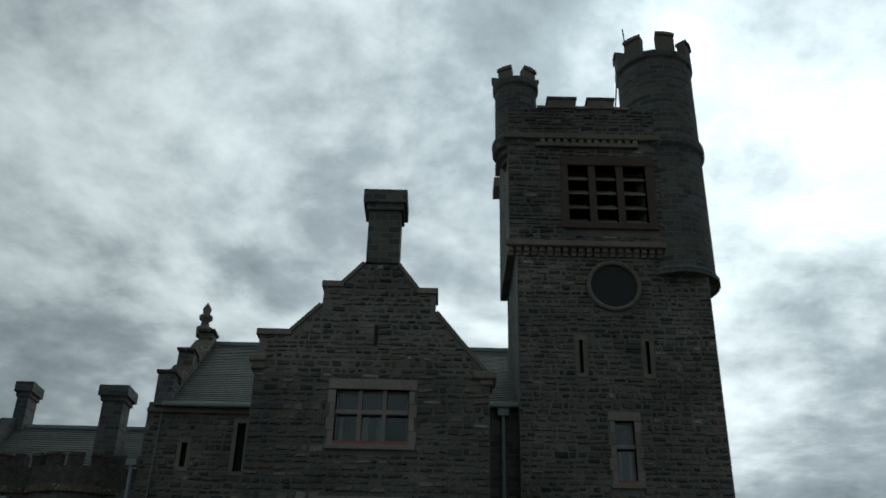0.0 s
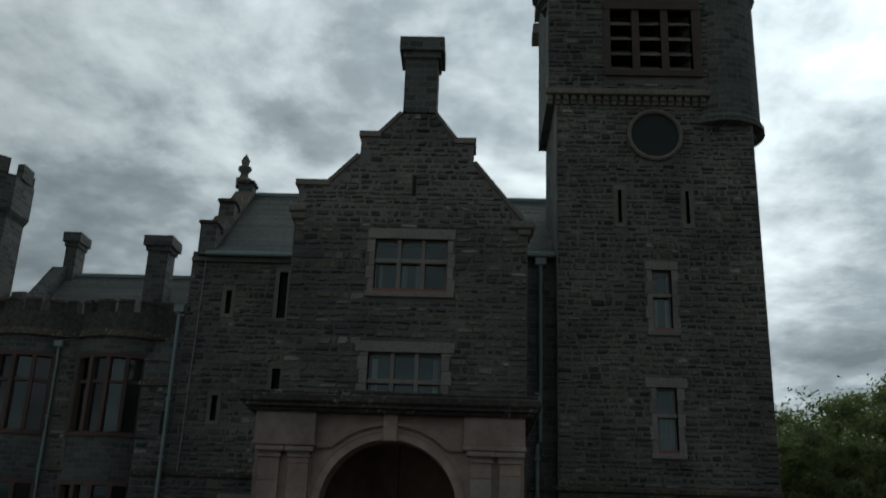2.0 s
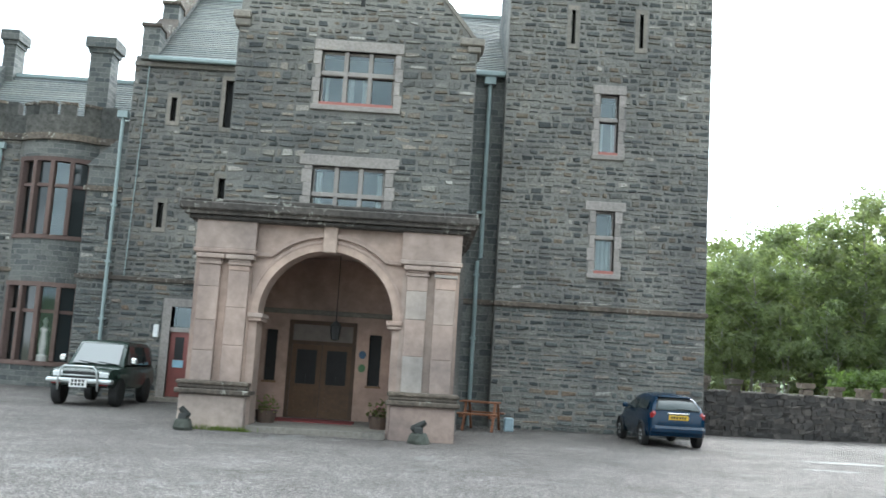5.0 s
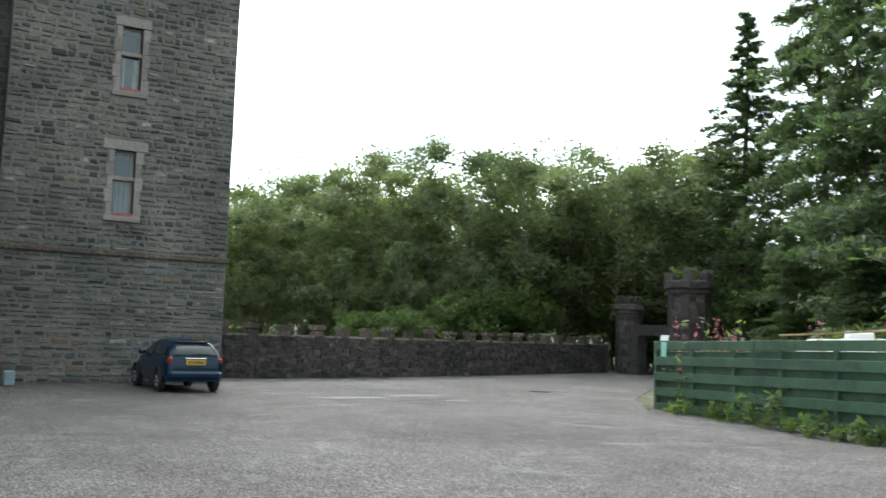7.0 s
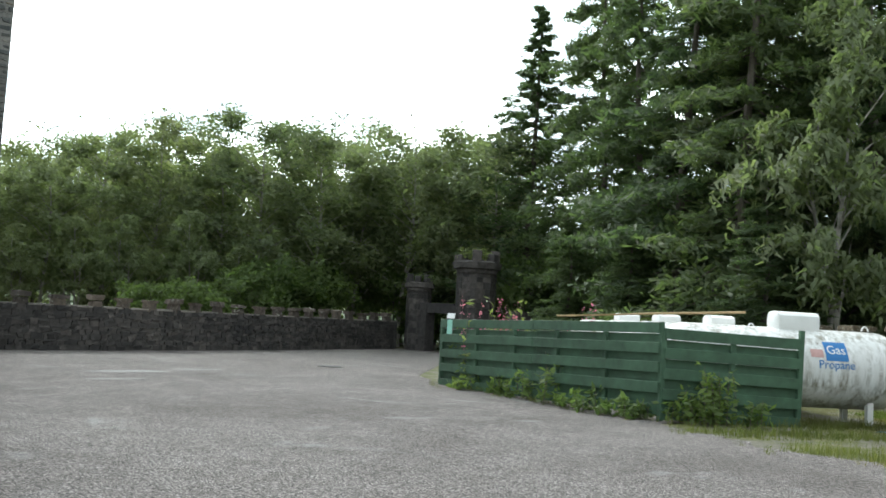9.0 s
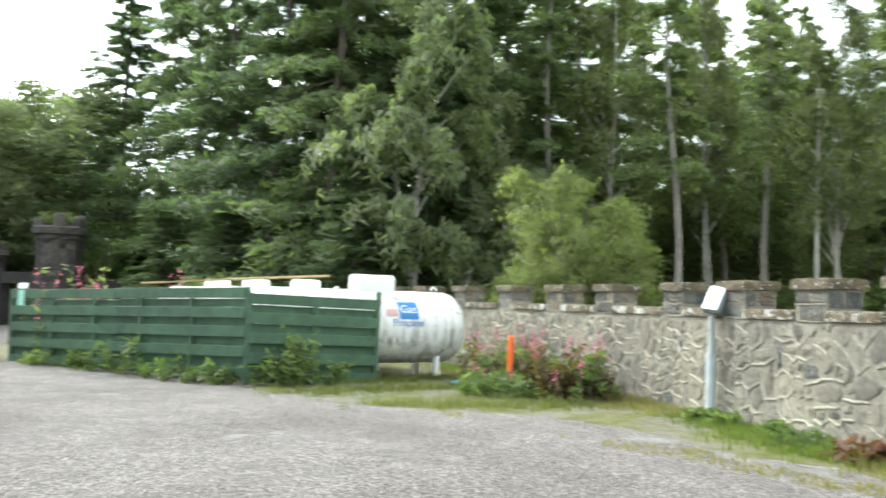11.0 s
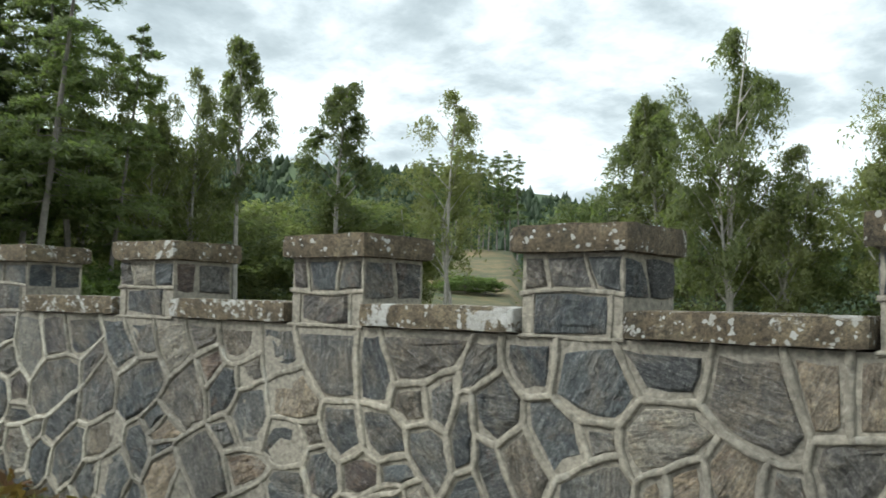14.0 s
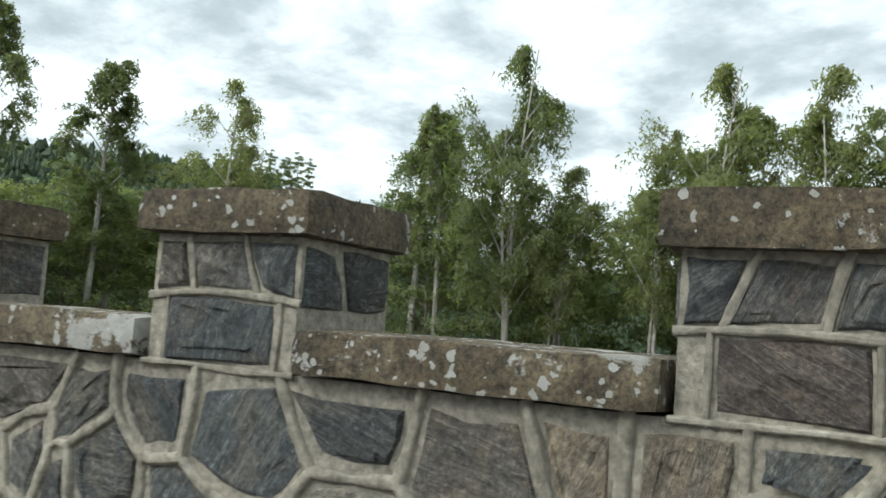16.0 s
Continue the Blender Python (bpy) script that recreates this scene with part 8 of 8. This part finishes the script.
# thin mixed stand beside them
for a, d, el, k in ((16.3, 34, 23, "pine"), (14.3, 40, 22, "pine_b"), (12.4, 37, 20, "birch_e"), (10.5, 43, 22, "pine_b"), (8.4, 31, 24, "pine"), (6.8, 40, 19, "birch_e"), (5.6, 43, 22, "pine_b"), (3.2, 36, 22, "pine"), (1.6, 44, 19, "pine_b"), (0.5, 32, 16, "birch_c"), (-0.4, 34, 18, "birch_e"), (-2, 44, 19, "pine"), (-3, 41, 18, "pine_b"), (-4.6, 42, 13.5, "birch_e"), (-3.9, 43, 20.5, "pine_b"), (-5.5, 42, 20, "pine_b"), (-6.6, 40, 18.5, "pine_b"), (-7.6, 38, 22.5, "pine_b"), (-9.6, 42, 14.5, "birch_e"), (-9.1, 40, 20.5, "pine_b"), (-11.2, 40, 15.5, "pine_b"), (-12.6, 43, 14, "birch_e"), (-15.4, 43, 13, "birch_e"), (-13.9, 45, 11.5, "birch_c")):
    plant_to(k, a, d, 1.6 + d * math.tan(radians(el)))
for a, d, el in ((6.0, 58, 14), (2.4, 55, 12), (-1.2, 58, 11.5), (-5.0, 56, 10), (-8.4, 58, 9.5), (-11.5, 57, 8)):
    plant("sapling", *polar(a, d), (d * math.tan(radians(el)) + 2) / 11, a, 0.8)
# undergrowth and young trees under and behind the stand
for i in range(26):
    a = 22 - i * 2.0 + rng.uniform(-0.6, 0.6)
    d = rng.uniform(44, 60)
    el = rng.uniform(5.0, 7.4) if a > -14 else rng.uniform(3.6, 5.6)
    if -34.5 < a < -27.5:
        continue
    plant("sapling", *polar(a, d), (d * math.tan(radians(el)) + 2) / 11, rng.uniform(0, 6.3), 1.6)
for i in range(16):
    a = 20 - i * 2.2 + rng.uniform(-0.8, 0.8)
    if -34 < a < -28:
        continue
    plant("bush", *polar(a, rng.uniform(36, 42)), rng.uniform(0.5, 0.8), rng.uniform(0, 6.3), 1.3)
plant("willow", *polar(14.6, 23.5), 1.12, 0, 1.0)
plant("willow", *polar(12.0, 24), 0.72, 2, 1.3)
plant("willow", *polar(17.0, 25), 0.6, 4, 1.3)
# birches over the near wall, each by its tip's height
for a, d, top, k, wide in ((-18.05, 43.2, 13.9, "birch_c", 0.85), (-23.5, 45.2, 12.0, "birch_c", 1.15), (-24.6, 47, 7.5, "birch_e", 1.5), (-30.3, 43.5, 11.2, "birch_e", 1.05), (-28.2, 46, 6.4, "birch_e", 1.4), (-41.1, 41.3, 10.8, "birch_c", 1.35), (-42.9, 40, 10.4, "birch_c", 1.0), (-46.6, 37.4, 12.3, "birch_d", 0.88), (-49.6, 38, 8.0, "birch_d", 1.2), (-54.9, 36.5, 9.3, "birch_e", 0.9), (-57.9, 36.5, 11.5, "birch_d", 1.0), (-60.6, 38, 10.2, "birch_e", 0.9), (-63.6, 35.4, 11.4, "birch_d", 1.0), (-66.8, 36, 13.5, "spire", 0.9), (-70, 34, 12, "birch_d", 1.1), (-74, 35, 11, "birch_d", 1.1)):
    plant_to(k, a, d, top, wide * (1.2 if k.startswith("birch") else 1.0))
for i in range(19):
    a = -38 - i * 2.1 + rng.uniform(-0.6, 0.6)
    if -53.6 < a < -51.6:
        continue
    d = rng.uniform(38, 46)
    el = rng.uniform(4.5, 6.6) if a > -54 else rng.uniform(6.5, 9.5)
    plant("sapling", *polar(a, d), (d * math.tan(radians(el)) + 2) / 11, rng.uniform(0, 6.3), 1.2)


# ---- far hill with its plantation ----
def crest(deg):
    pts = ((-100, 3), (-60, 3.5), (-48, 3.4), (-43, 4.6), (-40, 6.0), (-37.5, 6.7), (-32, 7.7), (-25.4, 8.5), (-18, 8.6), (-10, 7.6), (5, 6.2), (40, 5.5), (80, 6))
    for (a, ea), (b, eb) in zip(pts, pts[1:]):
        if a <= deg <= b:
            return ea + (eb - ea) * (deg - a) / (b - a)
    return 3.0


def hill_point(deg, f):
    """f: 0 at the foot, 1 at the crest."""
    d = 240 + 330 * f
    top = d * math.tan(radians(crest(deg)))
    z = -5 + (top + 5) * f ** 1.25 + 5 * noise.noise((deg * 0.4, f * 4, 0)) * f
    x, y = polar(deg, d)
    return x, y, z


bm = bmesh.new()
rows = [[bm.verts.new(hill_point(a * 1.25 - 100, k / 14)) for a in range(145)] for k in range(15)]
rows.append([bm.verts.new((v.co.x * 1.5, v.co.y * 1.5, v.co.z - 40)) for v in rows[-1]])
for lo, hi in zip(rows, rows[1:]):
    for k in range(len(lo) - 1):
        bm.faces.new((lo[k + 1], lo[k], hi[k], hi[k + 1]))
m_hill, t, p = material("far_forest_floor", 0.95)
a = noise_of(t, 0.02, 6, 0.65)
link(t, ramp(t, a, [(0.35, (0.045, 0.075, 0.032)), (0.55, (0.065, 0.095, 0.04)), (0.7, (0.09, 0.12, 0.052))]), p.inputs["Base Color"])
tagged(part("backdrop", bm, m_hill, smooth=True), "wooded hill on the skyline beyond the wall", "hill", kind="structure")
hv, hf = [], []
for k in range(7500):
    a = rng.uniform(-60, 12)
    f = rng.uniform(0.05, 1.0) ** 0.8
    x, y, z = hill_point(a, f)
    h, w = rng.uniform(4.0, 7.5), rng.uniform(1.4, 3.0)
    b = len(hv)
    spin = rng.uniform(0, 1)
    for frac, rad in ((0.0, 0.75), (0.45, 1.0)):
        for q in range(5):
            c = (q + spin) * 2 * math.pi / 5
            r_ = w * rad * rng.uniform(0.7, 1.2)
            hv.append((x + r_ * math.cos(c), y + r_ * math.sin(c), z - 1 + h * frac * rng.uniform(0.85, 1.1)))
    hv.append((x + rng.normal(0, 0.4), y, z + h))
    for q in range(5):
        j = (q + 1) % 5
        hf += [(b + q, b + j, b + 5 + j, b + 5 + q), (b + 5 + q, b + 5 + j, b + 10)]
tagged(joined("far_wood", hv, hf, leaf_mat("far_trees", [(0.1, (0.036, 0.066, 0.03)), (0.5, (0.056, 0.09, 0.04)), (0.9, (0.095, 0.127, 0.055))])), "mixed plantation on the far hill", "wood", kind="stuff")

# straw-coloured clearing that rises beyond the wall
bm = bmesh.new()
rows = []
for k in range(12):
    d = 44 + k * 5
    rows.append([])
    for i in range(13):
        a = -36.6 + i * 0.85
        x, y = polar(a, d)
        edge = min(1.0, 2.2 * (1 - abs(i - 6) / 6))
        low = ground_height(x, y) - 0.3
        rows[-1].append(bm.verts.new((x, y, low + edge * (-0.45 + (d - 45) * 0.146 - low) + 0.35 * noise.noise((x * 0.15, y * 0.15, 0)))))
for lo, hi in zip(rows, rows[1:]):
    for k in range(12):
        bm.faces.new((lo[k + 1], lo[k], hi[k], hi[k + 1]))
m_straw, t, p = material("straw_field", 0.95)
a = noise_of(t, 0.33, 9, 0.75)
link(t, ramp(t, a, [(0.38, (0.035, 0.05, 0.017)), (0.5, (0.085, 0.075, 0.03)), (0.62, (0.16, 0.115, 0.052))]), p.inputs["Base Color"])
tagged(part("ground_clearing", bm, m_straw, smooth=True), "dry straw-coloured clearing beyond the wall", "field", kind="structure")

for i in range(15):
    a = -28.6 - i * 0.42 + rng.uniform(-0.15, 0.15)
    d = rng.uniform(97, 103)
    plant("pine", *polar(a, d), rng.uniform(0.55, 0.75), i, 1.0, 6.6)
for i in range(7):
    a = -29.6 - i * 0.6
    plant("bush", *polar(a, 66 + rng.uniform(-1, 1)), rng.uniform(0.15, 0.3), i, 1.8, 2.5)


# ---- grass, weeds and flowers ----
gr = np.random.default_rng(77)


def blades(name, spots, high, wide, mat, label, category="grass", lean=0.35):
    """Grass blades, a bent strip each, at spots (x, y, z, scale)."""
    v, f = [], []
    for x, y, z, s in spots:
        for k in range(7):
            a = gr.uniform(0, 2 * math.pi)
            h = high * s * gr.uniform(0.5, 1.2)
            ox, oy = gr.normal(0, 0.05, 2)
            dx, dy = math.cos(a) * h * lean * gr.uniform(0.3, 1.6), math.sin(a) * h * lean * gr.uniform(0.3, 1.6)
            px, py = -math.sin(a) * wide, math.cos(a) * wide
            b = len(v)
            v += [(x + ox - px, y + oy - py, z - 0.02), (x + ox + px, y + oy + py, z - 0.02), (x + ox + dx * 0.4 + px * 0.7, y + oy + dy * 0.4 + py * 0.7, z + h * 0.6), (x + ox + dx * 0.4 - px * 0.7, y + oy + dy * 0.4 - py * 0.7, z + h * 0.6), (x + ox + dx, y + oy + dy, z + h)]
            f += [(b, b + 1, b + 2, b + 3), (b + 3, b + 2, b + 4)]
    return tagged(joined(name, v, f, mat), label, category, kind="stuff")


m_lush = leaf_mat("lush_grass", [(0.15, (0.085, 0.13, 0.026)), (0.85, (0.16, 0.195, 0.05))])
m_strawy = leaf_mat("dry_grass", [(0.1, (0.16, 0.15, 0.05)), (0.6, (0.24, 0.21, 0.09)), (0.95, (0.32, 0.26, 0.13))])
mid_spots, dry_spots, lush_spots = [], [], []
for k in range(7500):
    s = gr.uniform(14, 42)
    q, d = on_wall(s)
    far = gr.uniform(0.02, 1.0) ** 1.6 * (0.9 if s < 24 else min(4.2, 0.9 + (s - 24) * 0.42))
    x, y = q.x - d.y * far, q.y + d.x * far
    patch = noise.noise((x * 0.6, y * 0.6, 2))
    if far > 0.35 and patch < (0.02 if far > 0.9 else -0.15):
        continue
    row = (x, y, -0.03, 0.55 + 0.5 * max(0, 1 - far))
    (dry_spots if noise.noise((x * 0.35, y * 0.35, 9)) > 0.12 else lush_spots if far < 0.9 else mid_spots).append(row)
for k in range(650):
    s = gr.normal(28.5, 0.75)
    far = abs(gr.normal(0.0, 0.4)) + 0.04
    q, d = on_wall(s)
    lush_spots.append((q.x - d.y * far, q.y + d.x * far, -0.01, gr.uniform(0.5, 1.0)))
for k in range(420):
    s = gr.normal(25.6, 0.6)
    far = abs(gr.normal(0.0, 0.4)) + 0.04
    q, d = on_wall(s)
    dry_spots.append((q.x - d.y * far, q.y + d.x * far, -0.01, gr.uniform(0.6, 1.3)))
blades("grass", mid_spots, 0.07, 0.006, m_grassb, "short green and straw grass on the verge")
blades("grass", dry_spots, 0.15, 0.006, m_strawy, "dry straw-coloured grass tufts by the wall")
blades("grass", lush_spots, 0.13, 0.007, m_lush, "lush green grass at the wall's foot")
spots = []
for (ax, ay), (bx, by), n in (((15.75, 16.85), (14.4, 9.62), 110), ((14.4, 9.62), (16.6, 8.12), 110), ((16.6, 8.1), (19.5, 7.0), 240), ((13.4, 8.4), (17.2, 5.8), 260), ((12.8, 6.3), (15, 3.2), 300)):
    for k in range(n):
        w = gr.uniform(0, 1)
        spots.append((ax + (bx - ax) * w + gr.normal(0, 0.3), ay + (by - ay) * w + gr.normal(0, 0.3), -0.03, gr.uniform(0.5, 1.5)))
blades("grass", spots, 0.15, 0.006, m_grassb, "rough grass round the fence and tanks")
spots = [(x + gr.normal(0, 0.25), y + gr.normal(0, 0.05), 0.0, gr.uniform(0.4, 0.9)) for x, y in ((-4.4, 19.6), (-4.0, 19.6), (-3.7, 19.6)) for k in range(22)]
blades("grass", spots, 0.14, 0.008, m_lush, "weedy grass at the porch plinth")


def weed(name, x, y, n, spread, high, label, flowers, category, seed, leaf=m_leaf2, petal=0.035):
    """A clump of upright leafy stems, some ending in a flower spike."""
    g = np.random.default_rng(seed)
    root = tagged(empty(name, x, y, 0), label, category)
    bm = bmesh.new()
    lc, fc = [], []
    for k in range(n):
        px, py = x + g.normal(0, spread), y + g.normal(0, spread)
        h = high * g.uniform(0.6, 1.15)
        lx, ly = g.normal(0, 0.12, 2) * h
        tube(bm, [(px, py, -0.05), (px + lx * 0.4, py + ly * 0.4, h * 0.6), (px + lx, py + ly, h)], [0.008, 0.006, 0.003], 4, caps=False)
        w = g.uniform(0.1, 0.75 if flowers else 1.0, (26, 1))
        pts = np.array([px, py, 0]) + np.array([lx, ly, h]) * w + g.normal(0, 0.07, (26, 3)) * np.array([1, 1, 0.5])
        lc.append(pts)
        if g.uniform() < flowers:
            w = g.uniform(0.68, 1.02, (22, 1))
            fc.append(np.array([px, py, 0]) + np.array([lx, ly, h]) * w + g.normal(0, 0.028, (22, 3)))
    part("stems", bm, m_bark, root)
    v, f = quads(np.concatenate(lc), 0.075, g, -0.2, 2.2)
    joined("leaves", v.tolist(), f.tolist(), leaf, root)
    if fc:
        v, f = quads(np.concatenate(fc), petal, g, 0.0, 1.3)
        joined("flowers", v.tolist(), f.tolist(), m_flower, root, "pink flower spikes")
    return root


FW = "pink-flowered willowherb clump growing by the wall"
for k, (x, y, n) in enumerate(((16.6, 4.9, 34), (16.3, 4.2, 26), (17.3, 5.6, 30), (15.9, 3.7, 16), (17.6, 6.2, 18))):
    weed("willowherb", x, y, n, 0.34, 1.05, FW, 0.5, "willowherb", 100 + k, m_rusty if k in (1, 2) else m_leaf2)
for k, (x, y, n, h) in enumerate(((15.45, 4.95, 16, 0.5), (15.7, 4.35, 26, 0.75), (15.35, 5.35, 14, 0.5), (15.9, 3.95, 16, 0.55))):
    weed("weed_clump", x, y, n, 0.3, h, "rust-tinged weeds before the willowherb", 0.15, "weeds", 110 + k, m_rusty if k in (1, 3) else m_leaf2)
for k, (x, y, n) in enumerate(((16.0, 16.0, 9), (15.9, 14.6, 8), (16.6, 13.0, 8))):
    weed("willowherb", x, y, n, 0.25, 2.0, "tall pink willowherb standing behind the fence", 0.9, "willowherb", 120 + k, m_leaf2, 0.05)
weed("weed_clump", 16.35, 15.3, 16, 0.3, 1.95, "tall yellowish weeds behind the fence", 0.0, "weeds", 126, m_yleaf)
for k, (x, y, n, h) in enumerate(((14.95, 8.85, 16, 0.95), (14.6, 9.05, 8, 0.6), (15.4, 8.55, 6, 0.5), (14.45, 11.2, 5, 0.4), (14.8, 12.7, 6, 0.95), (14.3, 10.1, 4, 0.35), (15.2, 14.4, 5, 0.35), (14.95, 13.5, 5, 0.45), (14.6, 11.9, 5, 0.3), (14.35, 10.6, 5, 0.32), (14.2, 9.75, 5, 0.3), (15.35, 15.6, 5, 0.3))):
    weed("weed_clump", x, y, n, 0.17, h, "leafy green weeds against the fence foot", 0.0, "weeds", 140 + k)
for k, (s, n, h) in enumerate(((27.3, 7, 0.2), (28.4, 8, 0.15), (24.9, 6, 0.16), (29.3, 8, 0.15), (23.9, 6, 0.14), (30.6, 9, 0.17))):
    q, d = on_wall(s)
    weed("weed_clump", q.x - d.y * 0.22, q.y + d.x * 0.2, n, 0.2, h, "rust-brown weeds at the wall's foot", 0.0, "weeds", 170 + k, m_rusty if k % 2 == 0 else m_leaf2)
weed("weed_clump", 31.2, 31.2, 30, 0.36, 0.55, "green weeds growing on the pier", 0.0, "weeds", 190, m_yleaf).location.z = 4.5
weed("weed_clump", 31.25, 35.3, 12, 0.25, 0.25, "green weeds growing on the pier", 0.0, "weeds", 191).location.z = 3.5


# ---- stones of the castle walls ----
def stone_faces(x0, x1, z0, z1, y, proud, g):
    j = lambda: g.uniform(-0.03, 0.03)
    e = min(0.018, (x1 - x0) * 0.2, (z1 - z0) * 0.2)
    q = max(0.0, min(0.045, (z1 - z0) * 0.26, (x1 - x0) * 0.2))
    k = g.uniform(0, q, 8)
    back = [(x0 + k[0], y + 0.02, z0 + k[1]), (x1 - k[2], y + 0.02, z0 + k[3]), (x1 - k[4], y + 0.02, z1 - k[5]), (x0 + k[6], y + 0.02, z1 - k[7])]
    front = [(bx + sx * e + j() * 0.5, y - proud + j() * 0.6, bz + sz * e + j() * 0.4) for (bx, _, bz), (sx, sz) in zip(back, ((1, 1), (-1, 1), (-1, -1), (1, -1)))]
    return back + front, [(4, 5, 6, 7), (0, 1, 5, 4), (1, 2, 6, 5), (2, 3, 7, 6), (3, 0, 4, 7)]


def inside(poly, x, z):
    hit = False
    for (ax, az), (bx, bz) in zip(poly, poly[1:] + poly[:1]):
        if (az > z) != (bz > z) and x < (bx - ax) * (z - az) / (bz - az) + ax:
            hit = not hit
    return hit


def rubble(parent, x0, x1, z0, z1, y, holes, seed, course=(0.1, 0.24), length=(0.16, 0.55), parts=0, upto=4.5, outline=None, mat=None):
    """Coursed rubble over a wall front; the lowest stones are parts, the rest one mesh."""
    g = np.random.default_rng(seed)
    gv, gf, n = [], [], 0
    mat = mat or m_brown
    z = z0
    while z < z1 - 0.05:
        h = min(g.uniform(*course), z1 - z)
        cuts = sorted({x0, x1, *[v for q in holes if q[2] - 0.02 < z + h and q[3] + 0.02 > z for v in q[:2] if x0 < v < x1]})
        for a, b in zip(cuts, cuts[1:]):
            if any(q[0] - 0.01 <= (a + b) / 2 <= q[1] + 0.01 and q[2] - 0.02 < z + h and q[3] + 0.02 > z for q in holes):
                continue
            x = a
            while x < b - 0.04:
                w = g.uniform(*length)
                if b - (x + w) < 0.16:
                    w = b - x
                zz = g.uniform(-0.03, 0.03) if g.uniform() < 0.5 else 0.0
                lo, hi = z + 0.008 + max(0, zz), z + h - 0.008 + min(0, zz)
                if hi - lo < 0.05:
                    lo, hi = z + 0.008, z + h - 0.004
                if outline and not all(inside(outline, u, t) for u in (x + 0.02, x + w - 0.02) for t in (lo, hi)):
                    x += w
                    continue
                sway = 0.045 * noise.noise((x * 0.7, z * 0.9, seed)) if z0 + 0.3 < z < z1 - 0.35 and not outline else 0
                lo, hi = lo + sway, hi + sway
                v, f = stone_faces(x + 0.008, x + w - 0.008, lo, hi, y, g.uniform(0.006, 0.05), g)
                if n < parts and z < upto:
                    joined("stone", v, f, mat, parent)
                    n += 1
                else:
                    k = len(gv)
                    gv += v
                    gf += [tuple(i + k for i in q) for q in f]
                x += w
        z += h
    tagged(joined("rubble", gv, gf, mat, parent), "coursed grey rubble", kind="stuff")


def round_hole(cx, cz, r):
    return [(cx - r * math.sqrt(max(0, 1 - (k / 6) ** 2)), cx + r * math.sqrt(max(0, 1 - (k / 6) ** 2)), cz + r * k / 6 - r / 12, cz + r * k / 6 + r / 12) for k in range(-6, 7)]


def margins(holes, side=0.3, top=0.28, foot=0.16):
    return [(a - side, b + side, c - foot, d + top) for a, b, c, d in holes]


rubble(tower_wall, 1.95, 7.86, 0, 3.36, TOWER_Y, [], 1, (0.1, 0.21), (0.18, 0.52), parts=290, upto=3.4, mat=m_rubble)
rubble(tower_wall, 1.95, 7.86, 3.5, 15.0, TOWER_Y, margins(W_TOWER, 0.16) + margins(SLITS_TOWER, 0.12, 0.14, 0.14) + round_hole(4.91, 13.87, 0.8), 2, (0.11, 0.21), (0.13, 0.44))
rubble(belfry_wall, 1.7, 7.6, 15.34, 18.84, TOWER_Y - 0.12, [(3.42, 6.42, 15.78, 18.5)], 3)
rubble(belfry_wall, 1.7, 7.6, 19.32, 20.42, TOWER_Y - 0.12, [], 4)
rubble(gable_wall, -5.3, 0.97, 4.78, 10.05, GABLE_Y, margins(W_GABLE, 0.2), 5, (0.11, 0.25), (0.14, 0.48), parts=270, upto=7.2)
rubble(gable_head, -5.3, 0.97, 10.05, 13.36, GABLE_Y, SLITS_GABLE, 6, (0.11, 0.22), (0.14, 0.42), outline=GABLE_LINE)
rubble(main_wall, -9.9, -5.3, 0, 3.68, MAIN_Y, [(SIDE_DOOR[0] - 0.26, SIDE_DOOR[1] + 0.24, 0, SIDE_DOOR[3] + 0.25)], 7, (0.12, 0.22), parts=200, upto=3.6, mat=m_rubble)
rubble(main_wall, -9.9, -5.3, 3.82, 10.7, MAIN_Y, margins(SLITS_MAIN + SMALL_MAIN, 0.12, 0.14, 0.14), 8, (0.12, 0.24), (0.14, 0.46))
rubble(wing_wall, -26, -9.9, 0, 4.1, WING_Y, [(-19.1, -16.1, 0, 9), (-15.5, -12.5, 0, 9)], 9)
rubble(wing_wall, -26, -9.9, 4.26, 9.05, WING_Y, [(-19.1, -16.1, 0, 9), (-15.5, -12.5, 0, 9)], 10)
rubble(corner_block, -11.05, -9.91, 0, 6.5, 29.56, [(-10.32, -10.1, 4.93, 5.72)], 11)
